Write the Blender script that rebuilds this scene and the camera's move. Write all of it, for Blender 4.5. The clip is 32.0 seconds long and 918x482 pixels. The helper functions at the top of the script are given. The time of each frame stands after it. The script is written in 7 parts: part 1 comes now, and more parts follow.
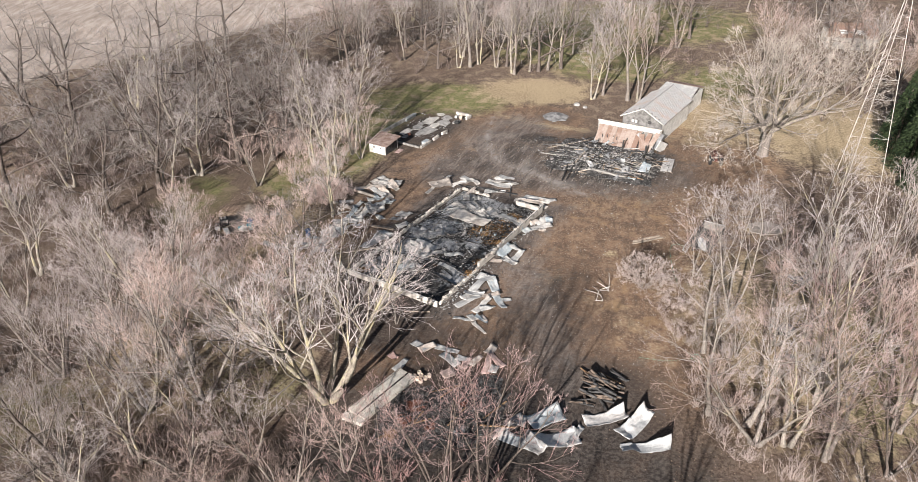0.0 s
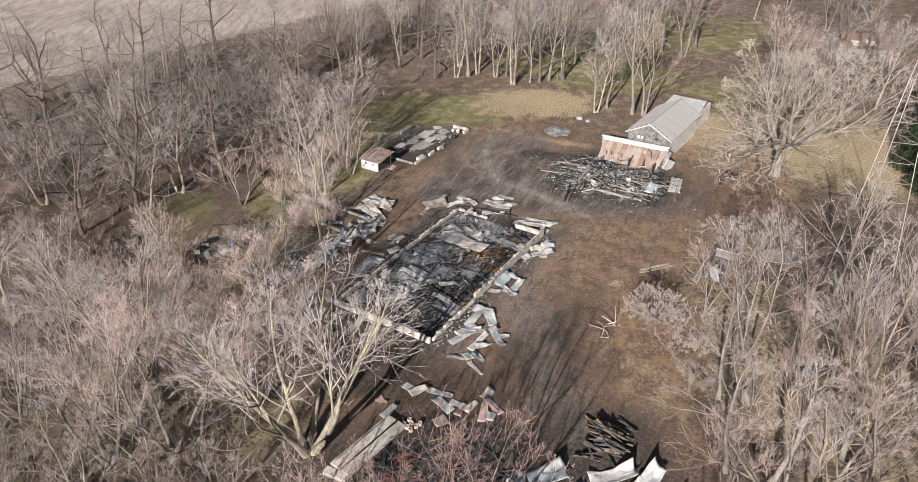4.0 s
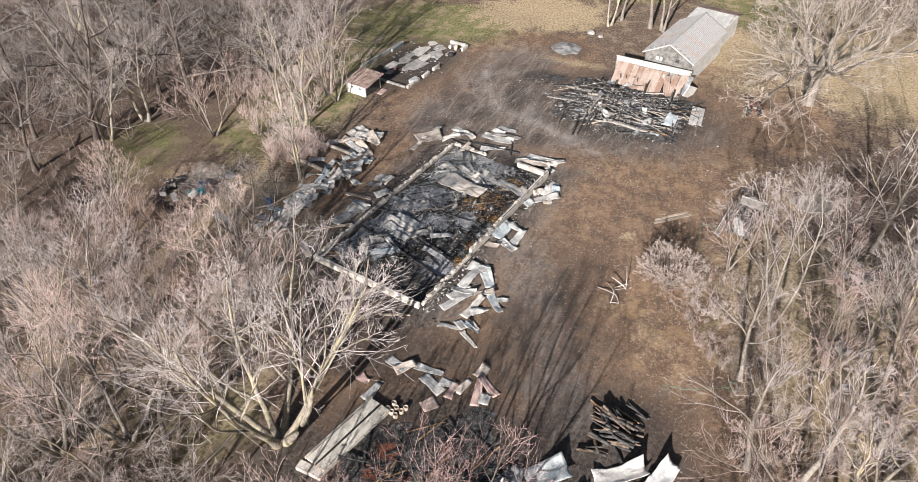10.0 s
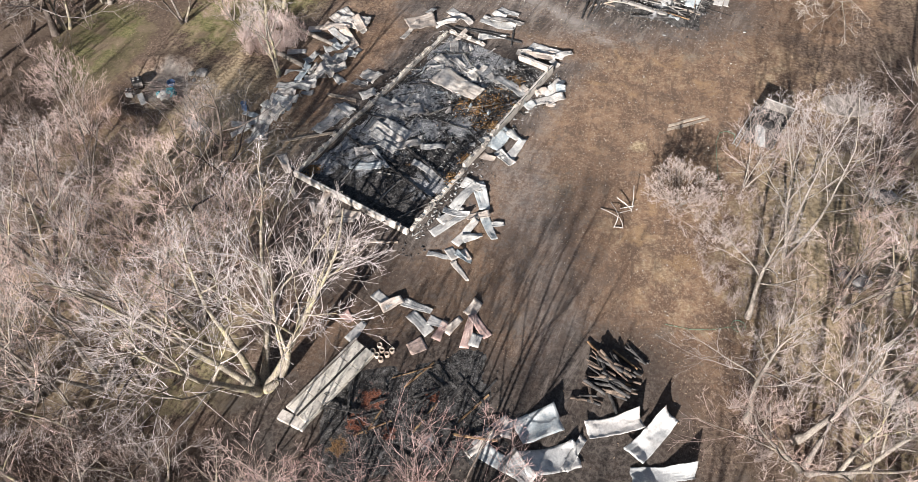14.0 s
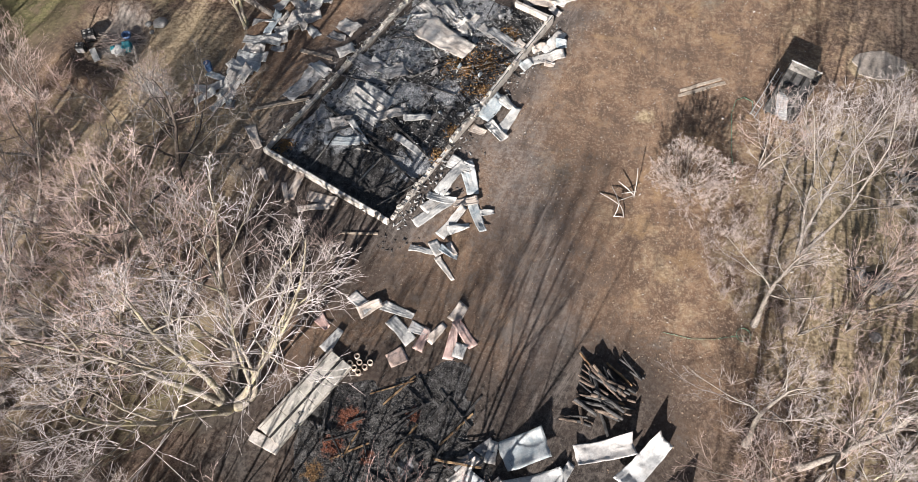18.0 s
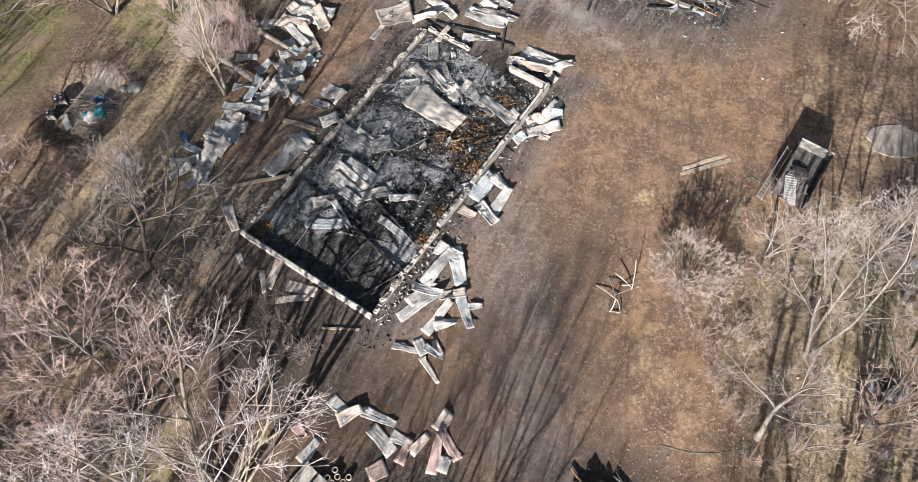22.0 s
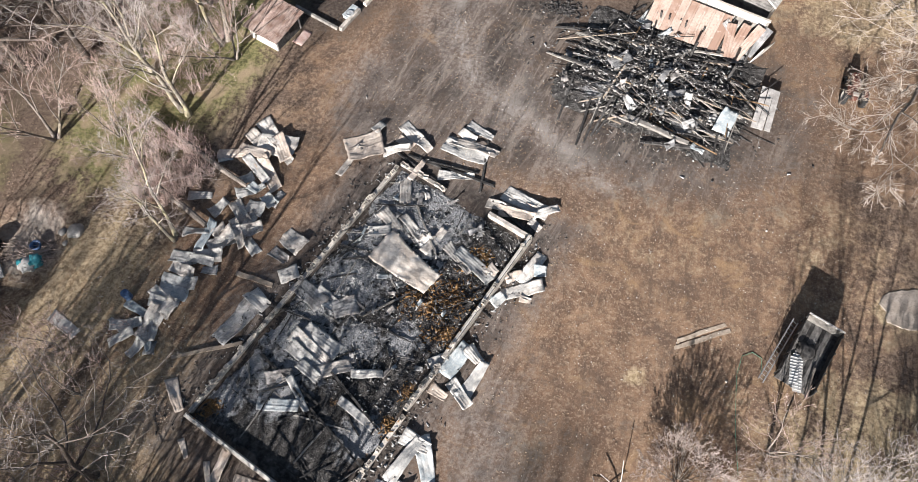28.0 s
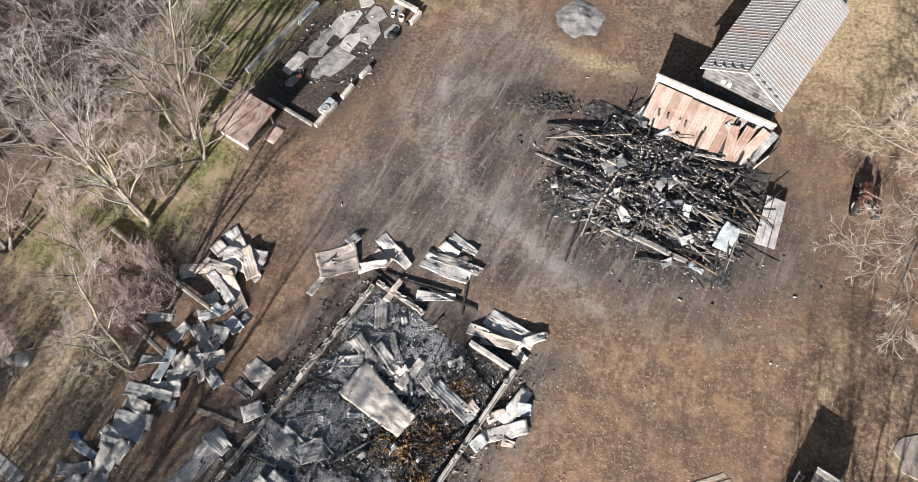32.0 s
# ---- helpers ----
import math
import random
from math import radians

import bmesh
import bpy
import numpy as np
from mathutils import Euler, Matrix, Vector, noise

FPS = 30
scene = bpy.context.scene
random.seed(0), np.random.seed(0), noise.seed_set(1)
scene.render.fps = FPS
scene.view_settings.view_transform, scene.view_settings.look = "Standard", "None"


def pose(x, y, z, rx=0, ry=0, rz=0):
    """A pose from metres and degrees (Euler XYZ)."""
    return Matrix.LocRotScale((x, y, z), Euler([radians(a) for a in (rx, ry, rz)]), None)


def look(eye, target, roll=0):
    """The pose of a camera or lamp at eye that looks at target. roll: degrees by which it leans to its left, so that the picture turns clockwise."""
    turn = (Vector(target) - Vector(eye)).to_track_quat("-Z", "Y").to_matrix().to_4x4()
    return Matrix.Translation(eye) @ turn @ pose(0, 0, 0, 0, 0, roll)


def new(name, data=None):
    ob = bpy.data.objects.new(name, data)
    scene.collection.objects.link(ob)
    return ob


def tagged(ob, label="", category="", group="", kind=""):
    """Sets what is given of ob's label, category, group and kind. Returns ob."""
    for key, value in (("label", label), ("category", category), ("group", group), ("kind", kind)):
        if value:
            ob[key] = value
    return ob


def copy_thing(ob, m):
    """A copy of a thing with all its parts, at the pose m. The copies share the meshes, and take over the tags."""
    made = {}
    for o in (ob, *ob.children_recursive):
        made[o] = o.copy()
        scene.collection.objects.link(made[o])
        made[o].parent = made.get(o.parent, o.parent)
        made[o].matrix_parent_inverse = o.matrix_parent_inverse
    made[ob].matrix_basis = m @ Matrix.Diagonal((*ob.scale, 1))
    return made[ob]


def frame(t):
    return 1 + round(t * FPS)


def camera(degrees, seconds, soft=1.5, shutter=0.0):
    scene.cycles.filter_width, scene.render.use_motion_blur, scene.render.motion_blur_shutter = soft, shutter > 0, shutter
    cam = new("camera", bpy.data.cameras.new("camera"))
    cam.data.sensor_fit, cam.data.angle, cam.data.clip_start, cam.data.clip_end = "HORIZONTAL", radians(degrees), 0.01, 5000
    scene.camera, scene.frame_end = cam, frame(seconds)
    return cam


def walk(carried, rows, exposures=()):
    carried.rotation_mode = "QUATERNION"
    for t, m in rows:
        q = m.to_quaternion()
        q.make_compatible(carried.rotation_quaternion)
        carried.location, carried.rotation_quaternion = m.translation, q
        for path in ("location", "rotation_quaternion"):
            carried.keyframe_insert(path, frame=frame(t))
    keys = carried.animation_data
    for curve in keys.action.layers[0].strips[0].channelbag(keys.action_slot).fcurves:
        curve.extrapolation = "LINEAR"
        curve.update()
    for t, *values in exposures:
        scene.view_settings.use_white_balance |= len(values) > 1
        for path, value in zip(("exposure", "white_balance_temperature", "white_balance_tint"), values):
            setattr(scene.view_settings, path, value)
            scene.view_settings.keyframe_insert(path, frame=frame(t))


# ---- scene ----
cam = camera(64.2, 32.0, 0.75)
PATH = [
    (0, (4.11, -60.343, 44.627), (4.058, -58.635, 43.587), -0.5),
    (2, (4.007, -57.537, 44.767), (3.961, -55.83, 43.724), -0.3),
    (4, (4.184, -54.167, 44.235), (4.138, -52.457, 43.197), -0.0),
    (7, (4.189, -49.645, 43.961), (4.148, -47.966, 42.875), 0.4),
    (8, (4.534, -48.017, 44.206), (4.487, -46.384, 43.051), 0.2),
    (9, (4.392, -45.97, 43.671), (4.352, -44.38, 42.46), 0.6),
    (10, (4.684, -44.293, 43.905), (4.637, -42.748, 42.635), 0.3),
    (11, (4.884, -42.383, 44.213), (4.836, -40.908, 42.863), 0.3),
    (12, (4.994, -40.167, 44.72), (4.949, -38.777, 43.283), 0.4),
    (13, (5.233, -37.78, 45.18), (5.186, -36.478, 43.663), 0.1),
    (14, (5.969, -35.829, 45.231), (5.903, -34.6, 43.655), -0.8),
    (15, (6.458, -33.601, 45.348), (6.382, -32.456, 43.71), -1.5),
    (18, (7.008, -26.048, 46.017), (6.938, -25.099, 44.258), -1.7),
    (19, (7.618, -23.466, 46.354), (7.532, -22.536, 44.585), -2.5),
    (20, (7.735, -21.235, 46.774), (7.649, -20.321, 44.997), -2.6),
    (21, (7.97, -19.232, 46.905), (7.879, -18.329, 45.123), -2.8),
    (22, (7.851, -17.74, 46.972), (7.769, -16.833, 45.192), -2.2),
    (23, (7.795, -15.843, 47.149), (7.719, -14.939, 45.367), -1.8),
    (24, (7.915, -13.752, 47.247), (7.841, -12.848, 45.464), -1.5),
    (25, (8.091, -11.613, 47.346), (8.018, -10.706, 45.565), -1.4),
    (28, (8.763, -3.989, 47.816), (8.692, -3.098, 46.027), -1.0),
    (29, (9.118, -1.685, 47.827), (9.043, -0.788, 46.041), -1.2),
    (30, (9.383, 0.816, 47.874), (9.304, 1.714, 46.088), -1.4),
    (31, (9.505, 3.41, 48.006), (9.427, 4.303, 46.218), -1.2),
    (32, (9.696, 5.999, 48.217), (9.619, 6.885, 46.426), -1.1),
]
STOPS = [(0, 0.77), (2, 0.57), (4, 0.55), (8, 0.71), (14, 0.96), (19, 0.98), (25, 1.05), (32, 0.92)]
walk(cam, [(t, look(eye, target, roll)) for t, eye, target, roll in PATH], STOPS)


# ---- world, sun ----
SUN_TO = Vector((0.34, 0.94, -math.tan(radians(21.5)))).normalized()
world = bpy.data.worlds.new("sky")
scene.world = world
world.use_nodes = True
wn = world.node_tree
sky = wn.nodes.new("ShaderNodeTexSky")
sky.sky_type = "NISHITA"
sky.sun_disc = False
sky.sun_elevation = radians(21.5)
sky.sun_rotation = math.atan2(-SUN_TO.x, -SUN_TO.y)
sky.air_density, sky.dust_density = 1.0, 1.5
wn.links.new(sky.outputs[0], wn.nodes["Background"].inputs[0])
wn.nodes["Background"].inputs[1].default_value = 0.047
sun = new("sun", bpy.data.lights.new("sun", "SUN"))
sun.data.energy = 6.8
sun.data.angle = radians(0.6)
sun.data.color = (1.0, 0.957, 0.93)
sun.matrix_world = look((0, 0, 60), tuple(Vector((0, 0, 60)) + SUN_TO))
scene.view_settings.exposure = 0.9


# ---- material helpers ----
class Shade:
    """A node material, built step by step."""

    def __init__(self, name, rough=0.85, metal=0.0, spec=0.3):
        self.mat = bpy.data.materials.new(name)
        self.mat.use_nodes = True
        self.nt = self.mat.node_tree
        self.out = self.nt.nodes["Principled BSDF"]
        self.out.inputs["Roughness"].default_value = rough
        self.out.inputs["Metallic"].default_value = metal
        self.out.inputs["Specular IOR Level"].default_value = spec
        self.pos = self.nt.nodes.new("ShaderNodeNewGeometry").outputs["Position"]

    def put(self, socket, value):
        if isinstance(value, bpy.types.NodeSocket):
            self.nt.links.new(value, socket)
        elif isinstance(value, tuple) and len(value) == 3 and socket.type == "RGBA":
            socket.default_value = (*value, 1)
        else:
            socket.default_value = value

    def noise(self, scale, detail=4.0, rough=0.55, vec=None, stretch=None, distort=0.0, along=None):
        vec = vec or self.pos
        if along:
            m = self.nt.nodes.new("ShaderNodeMapping")
            m.vector_type = "TEXTURE"
            m.inputs["Rotation"].default_value = (0, 0, radians(along[0]))
            m.inputs["Scale"].default_value = (along[1], along[2], 1)
            self.put(m.inputs["Vector"], vec)
            vec = m.outputs[0]
        if stretch:
            m = self.nt.nodes.new("ShaderNodeMapping")
            m.inputs["Scale"].default_value = stretch
            self.put(m.inputs["Vector"], vec)
            vec = m.outputs[0]
        n = self.nt.nodes.new("ShaderNodeTexNoise")
        self.put(n.inputs["Vector"], vec)
        n.inputs["Scale"].default_value, n.inputs["Detail"].default_value = scale, detail
        n.inputs["Roughness"].default_value, n.inputs["Distortion"].default_value = rough, distort
        return n.outputs["Fac"]

    def voronoi(self, scale, vec=None):
        n = self.nt.nodes.new("ShaderNodeTexVoronoi")
        self.put(n.inputs["Vector"], vec or self.pos)
        n.inputs["Scale"].default_value = scale
        return n.outputs["Distance"]

    def step(self, value, low, high):
        n = self.nt.nodes.new("ShaderNodeMapRange")
        n.interpolation_type = "SMOOTHSTEP"
        self.put(n.inputs[0], value)
        n.inputs[1].default_value, n.inputs[2].default_value = low, high
        return n.outputs[0]

    def math(self, op, a, b=0.0):
        n = self.nt.nodes.new("ShaderNodeMath")
        n.operation = op
        self.put(n.inputs[0], a), self.put(n.inputs[1], b)
        return n.outputs[0]

    def mix(self, fac, a, b, kind="MIX"):
        n = self.nt.nodes.new("ShaderNodeMix")
        n.data_type, n.blend_type = "RGBA", kind
        self.put(n.inputs[0], fac), self.put(n.inputs[6], a), self.put(n.inputs[7], b)
        return n.outputs[2]

    def attr(self, name):
        n = self.nt.nodes.new("ShaderNodeAttribute")
        n.attribute_name = name
        return n.outputs["Fac"]

    def random(self):
        return self.nt.nodes.new("ShaderNodeObjectInfo").outputs["Random"]

    def island(self):
        return self.nt.nodes.new("ShaderNodeNewGeometry").outputs["Random Per Island"]

    def local(self):
        return self.nt.nodes.new("ShaderNodeTexCoord").outputs["Object"]

    def bump(self, height, strength=0.4, dist=0.05):
        n = self.nt.nodes.new("ShaderNodeBump")
        n.inputs["Strength"].default_value, n.inputs["Distance"].default_value = strength, dist
        self.put(n.inputs["Height"], height)
        self.nt.links.new(n.outputs[0], self.out.inputs["Normal"])
        return self

    def color(self, value):
        self.put(self.out.inputs["Base Color"], value)
        return self

    def rough(self, value):
        self.put(self.out.inputs["Roughness"], value)
        return self


def two_tone(name, dark, light, scale=6.0, fine=40.0, rough=0.85, metal=0.0, bump=0.4, stretch=None, vary=0.0, island=False):
    s = Shade(name, rough, metal)
    big = s.noise(scale, 5, 0.6, stretch=stretch)
    c = s.mix(s.step(big, 0.3, 0.7), dark, light)
    small = s.noise(fine, 3, 0.6)
    c = s.mix(s.math("MULTIPLY", s.step(small, 0.45, 0.75), 0.5), c, tuple(v * 0.45 for v in dark))
    if vary:
        r = s.island() if island else s.random()
        c = s.mix(s.math("MULTIPLY", r, vary), c, tuple(v * 0.35 for v in dark))
    return s.color(c).bump(small, bump, 0.03).mat


# ---- materials ----
def ground_material():
    s = Shade("ground_cover", 0.95, 0, 0.15)
    wide, mid, fine, grit = s.noise(0.09, 5), s.noise(0.45, 6, 0.65), s.noise(3.2, 6, 0.75), s.noise(17.0, 4, 0.8)
    blotch = s.noise(1.1, 6, 0.7, distort=0.5)
    leaf = s.voronoi(9.0)
    soil = s.mix(s.step(mid, 0.4, 0.6), (0.145, 0.09, 0.061), (0.27, 0.17, 0.108))
    soil = s.mix(s.math("MULTIPLY", s.step(blotch, 0.47, 0.6), 0.6), soil, (0.115, 0.078, 0.056))
    soil = s.mix(s.math("MULTIPLY", s.step(fine, 0.5, 0.62), 0.6), soil, (0.42, 0.31, 0.215))
    soil = s.mix(s.math("MULTIPLY", s.step(s.noise(8.0, 5, 0.8), 0.54, 0.64), 0.55), soil, (0.50, 0.40, 0.30))
    soil = s.mix(s.math("MULTIPLY", s.step(grit, 0.5, 0.6), 0.65), soil, (0.085, 0.055, 0.04))
    litter = s.mix(s.step(fine, 0.42, 0.58), (0.075, 0.051, 0.038), (0.22, 0.163, 0.125))
    litter = s.mix(s.math("MULTIPLY", s.step(blotch, 0.47, 0.6), 0.45), litter, (0.125, 0.082, 0.06))
    litter = s.mix(s.step(s.math("ADD", mid, s.math("MULTIPLY", fine, 0.4)), 0.66, 0.9), litter, (0.30, 0.232, 0.168))
    litter = s.mix(s.math("MULTIPLY", s.step(leaf, 0.5, 0.2), 0.35), litter, (0.30, 0.235, 0.185))
    litter = s.mix(s.math("MULTIPLY", s.step(grit, 0.5, 0.6), 0.6), litter, (0.05, 0.036, 0.028))
    grass = s.mix(s.step(fine, 0.42, 0.58), (0.105, 0.105, 0.045), (0.24, 0.22, 0.105))
    grass = s.mix(s.step(mid, 0.48, 0.62), grass, (0.31, 0.24, 0.155))
    grass = s.mix(s.math("MULTIPLY", s.step(grit, 0.5, 0.7), 0.6), grass, (0.07, 0.07, 0.03))
    straw_light = s.mix(s.step(fine, 0.42, 0.58), (0.265, 0.198, 0.12), (0.48, 0.38, 0.25))
    straw_light = s.mix(s.math("MULTIPLY", s.step(grit, 0.5, 0.7), 0.5), straw_light, (0.15, 0.105, 0.06))
    stub = s.noise(0.5, 4, 0.6, stretch=(1.6, 0.25, 1))
    field = s.mix(s.step(s.math("ADD", s.math("MULTIPLY", stub, 0.6), s.math("MULTIPLY", fine, 0.4)), 0.4, 0.62), (0.30, 0.24, 0.20), (0.47, 0.40, 0.35))
    # Burnt ground colour, which also serves as painted shade below the barn.
    char_shade = s.mix(s.step(fine, 0.42, 0.6), (0.022, 0.020, 0.019), (0.085, 0.072, 0.064))
    char_shade = s.mix(s.math("MULTIPLY", s.step(mid, 0.55, 0.75), 0.4), char_shade, (0.20, 0.178, 0.16))
    edge = s.math("ADD", s.math("MULTIPLY", s.math("SUBTRACT", mid, 0.5), 1.5), s.math("MULTIPLY", s.math("SUBTRACT", fine, 0.5), 0.9))

    def zone(name, low=0.3, high=0.7):
        return s.step(s.math("ADD", s.attr(name), edge), low, high)

    c = s.mix(zone("soil"), litter, soil)
    c = s.mix(zone("grass"), c, grass)
    c = s.mix(zone("straw_light", 0.3, 0.9), c, straw_light)
    c = s.mix(zone("field", 0.4, 0.6), c, field)
    # Wheel tracks, and woodland floor darkened for litter with tree shade painted in.
    c = s.mix(s.math("MULTIPLY", zone("track_shade", 0.25, 0.9), 0.6), c, (0.075, 0.055, 0.043))
    dust = s.mix(s.step(fine, 0.4, 0.62), (0.125, 0.104, 0.094), (0.265, 0.236, 0.216))
    dust = s.mix(s.math("MULTIPLY", s.step(grit, 0.5, 0.62), 0.5), dust, (0.07, 0.058, 0.052))
    c = s.mix(s.math("MULTIPLY", zone("dust", 0.2, 1.0), 0.85), c, dust)
    c = s.mix(s.math("MULTIPLY", zone("ash", 0.3, 0.95), 0.8), c, (0.36, 0.33, 0.305))
    c = s.mix(s.math("MULTIPLY", zone("char_shade", 0.15, 0.95), 0.93), c, char_shade)
    c = s.mix(s.math("MULTIPLY", s.step(wide, 0.45, 0.7), 0.2), c, (0.12, 0.08, 0.055))
    rut = s.noise(1.0, 6, 0.7, along=(78, 5.0, 0.9), distort=0.8)
    driven = s.math("MAXIMUM", s.attr("soil"), s.attr("dust"))
    c = s.mix(s.math("MULTIPLY", s.math("MULTIPLY", s.step(rut, 0.48, 0.68), driven), 0.5), c, (0.075, 0.055, 0.043))
    stain = s.noise(0.22, 6, 0.7, distort=1.2)
    c = s.mix(s.math("MULTIPLY", s.math("MULTIPLY", s.step(stain, 0.48, 0.66), driven), 0.6), c, (0.085, 0.062, 0.05))
    warm = s.noise(0.3, 6, 0.7, vec=s.pos, distort=0.9)
    c = s.mix(s.math("MULTIPLY", s.math("MULTIPLY", s.step(warm, 0.55, 0.7), s.math("SUBTRACT", s.attr("soil"), s.attr("char_shade"))), 0.75), c, s.mix(s.step(grit, 0.45, 0.6), (0.34, 0.225, 0.125), (0.20, 0.125, 0.075)))
    sweep = s.noise(1.0, 6, 0.72, along=(66, 4.5, 0.8), distort=1.0)
    c = s.mix(s.math("MULTIPLY", s.math("MULTIPLY", s.step(sweep, 0.5, 0.64), s.attr("dust")), 0.6), c, s.mix(s.step(grit, 0.45, 0.6), (0.30, 0.255, 0.22), (0.17, 0.14, 0.12)))
    c = s.mix(s.math("MULTIPLY", s.math("MULTIPLY", s.step(sweep, 0.46, 0.34), s.attr("dust")), 0.7), c, (0.055, 0.047, 0.042))
    chip = s.voronoi(3.1)
    c = s.mix(s.math("MULTIPLY", s.math("MULTIPLY", s.step(chip, 0.12, 0.07), driven), 0.35), c, (0.52, 0.45, 0.37))
    s.color(c)
    relief = s.math("ADD", s.math("MULTIPLY", fine, 0.7), s.math("MULTIPLY", grit, 0.3))
    return s.bump(relief, 0.7, 0.06).mat


def debris_material():
    """Burnt rubble: soot, pale ash and rusty hay."""
    s = Shade("burnt_debris", 0.9, 0, 0.2)
    a, b, c3 = s.noise(0.45, 5, 0.6), s.noise(2.2, 5, 0.65), s.noise(11.0, 4, 0.7)
    c = s.mix(s.step(b, 0.35, 0.7), (0.028, 0.026, 0.025), (0.13, 0.122, 0.116))
    c = s.mix(s.step(s.math("ADD", s.attr("ash"), s.math("MULTIPLY", s.math("SUBTRACT", b, 0.5), 2.4)), 0.2, 0.85), c, s.mix(s.step(c3, 0.4, 0.65), (0.22, 0.222, 0.228), (0.50, 0.50, 0.51)))
    c = s.mix(s.step(s.math("ADD", s.attr("hay"), s.math("MULTIPLY", s.math("SUBTRACT", b, 0.5), 2.4)), 0.62, 1.0), c, s.mix(s.step(c3, 0.4, 0.6), (0.12, 0.062, 0.028), (0.30, 0.185, 0.085)))
    c = s.mix(s.step(s.math("ADD", s.attr("red"), s.math("MULTIPLY", s.math("SUBTRACT", b, 0.5), 2.0)), 0.6, 1.0), c, (0.20, 0.075, 0.045))
    c = s.mix(s.math("MULTIPLY", s.step(c3, 0.52, 0.7), 0.7), c, (0.008, 0.008, 0.008))
    c = s.mix(s.step(s.noise(24, 2), 0.64, 0.74), c, (0.46, 0.45, 0.44))
    return s.color(c).bump(s.math("ADD", b, c3), 1.0, 0.18).mat


def tin_material(name, base, second, soot=0.5, rust=0.35, rough=0.6, metal=0.1):
    s = Shade(name, rough, metal, 0.35)
    v = s.local()
    r = s.random()
    a = s.noise(1.1, 5, 0.65, stretch=(1, 1, 1), distort=0.8)
    b = s.noise(6.0, 5, 0.65, vec=v)
    c = s.mix(s.step(s.math("ADD", a, s.math("MULTIPLY", s.math("SUBTRACT", r, 0.5), 0.3)), 0.35, 0.65), base, second)
    c = s.mix(s.math("MULTIPLY", s.step(b, 0.45, 0.72), 0.4), c, tuple(min(1, v2 * 1.3) for v2 in second))
    p = s.noise(0.9, 5, 0.65, vec=v)
    c = s.mix(s.math("MULTIPLY", s.step(s.math("ADD", s.math("MULTIPLY", p, 0.8), s.math("MULTIPLY", r, 0.35)), 0.56, 0.75), rust), c, (0.34, 0.25, 0.19))
    d = s.noise(1.8, 5, 0.75)
    c = s.mix(s.math("MULTIPLY", s.step(s.math("ADD", d, s.math("MULTIPLY", s.math("SUBTRACT", r, 0.5), 0.3)), 0.55, 0.7), soot), c, (0.05, 0.048, 0.047))
    c = s.mix(s.math("MULTIPLY", s.step(s.noise(9, 4, 0.7), 0.62, 0.72), 0.6), c, (0.09, 0.08, 0.075))
    return s.color(c).bump(s.math("ADD", b, a), 0.5, 0.05).mat


def rust_roof_material():
    s = Shade("rusty_roof_tin", 0.75, 0.05, 0.3)
    a, b = s.noise(0.9, 5, 0.6), s.noise(7, 5, 0.6)
    r = s.random()
    c = s.mix(s.step(s.math("ADD", a, s.math("MULTIPLY", s.math("SUBTRACT", r, 0.5), 0.4)), 0.3, 0.66), (0.30, 0.245, 0.21), (0.20, 0.13, 0.10))
    c = s.mix(s.math("MULTIPLY", s.step(b, 0.45, 0.7), 0.5), c, (0.19, 0.108, 0.075))
    c = s.mix(s.math("MULTIPLY", s.step(s.noise(2.2, 4), 0.6, 0.75), 0.5), c, (0.46, 0.41, 0.37))
    return s.color(c).bump(b, 0.3, 0.02).mat


def barn_roof_material():
    s = Shade("weathered_roof_tin", 0.7, 0.05, 0.3)
    a, b = s.noise(0.5, 5, 0.6), s.noise(6, 5, 0.6, stretch=(1, 1, 1))
    c = s.mix(s.step(b, 0.3, 0.7), (0.26, 0.254, 0.248), (0.40, 0.388, 0.375))
    c = s.mix(s.math("MULTIPLY", s.step(a, 0.47, 0.68), 0.55), c, (0.36, 0.235, 0.18))
    c = s.mix(s.math("MULTIPLY", s.step(s.noise(1.7, 5, 0.7), 0.55, 0.7), 0.4), c, (0.22, 0.20, 0.19))
    return s.color(c).bump(b, 0.2, 0.02).mat


def bark_material(name, light, dark, moss=0.0):
    s = Shade(name, 0.9, 0, 0.2)
    a, b = s.noise(1.1, 5, 0.6), s.noise(14, 4, 0.65, stretch=(1, 1, 0.22))
    c = s.mix(s.step(b, 0.32, 0.66), dark, light)
    c = s.mix(s.math("MULTIPLY", s.step(a, 0.45, 0.7), 0.4), c, tuple(v * 1.25 for v in light))
    if moss:
        c = s.mix(s.math("MULTIPLY", s.step(s.noise(0.8, 4), 0.5, 0.64), moss), c, (0.42, 0.37, 0.19))
    return s.color(c).bump(b, 0.8, 0.06).mat


def twig_material(name, a, b, vary=0.5):
    s = Shade(name, 0.85, 0, 0.2)
    c = s.mix(s.step(s.noise(0.35, 4), 0.35, 0.65), a, b)
    c = s.mix(s.math("MULTIPLY", s.random(), vary), c, tuple(v * 0.55 for v in a))
    return s.color(c).mat


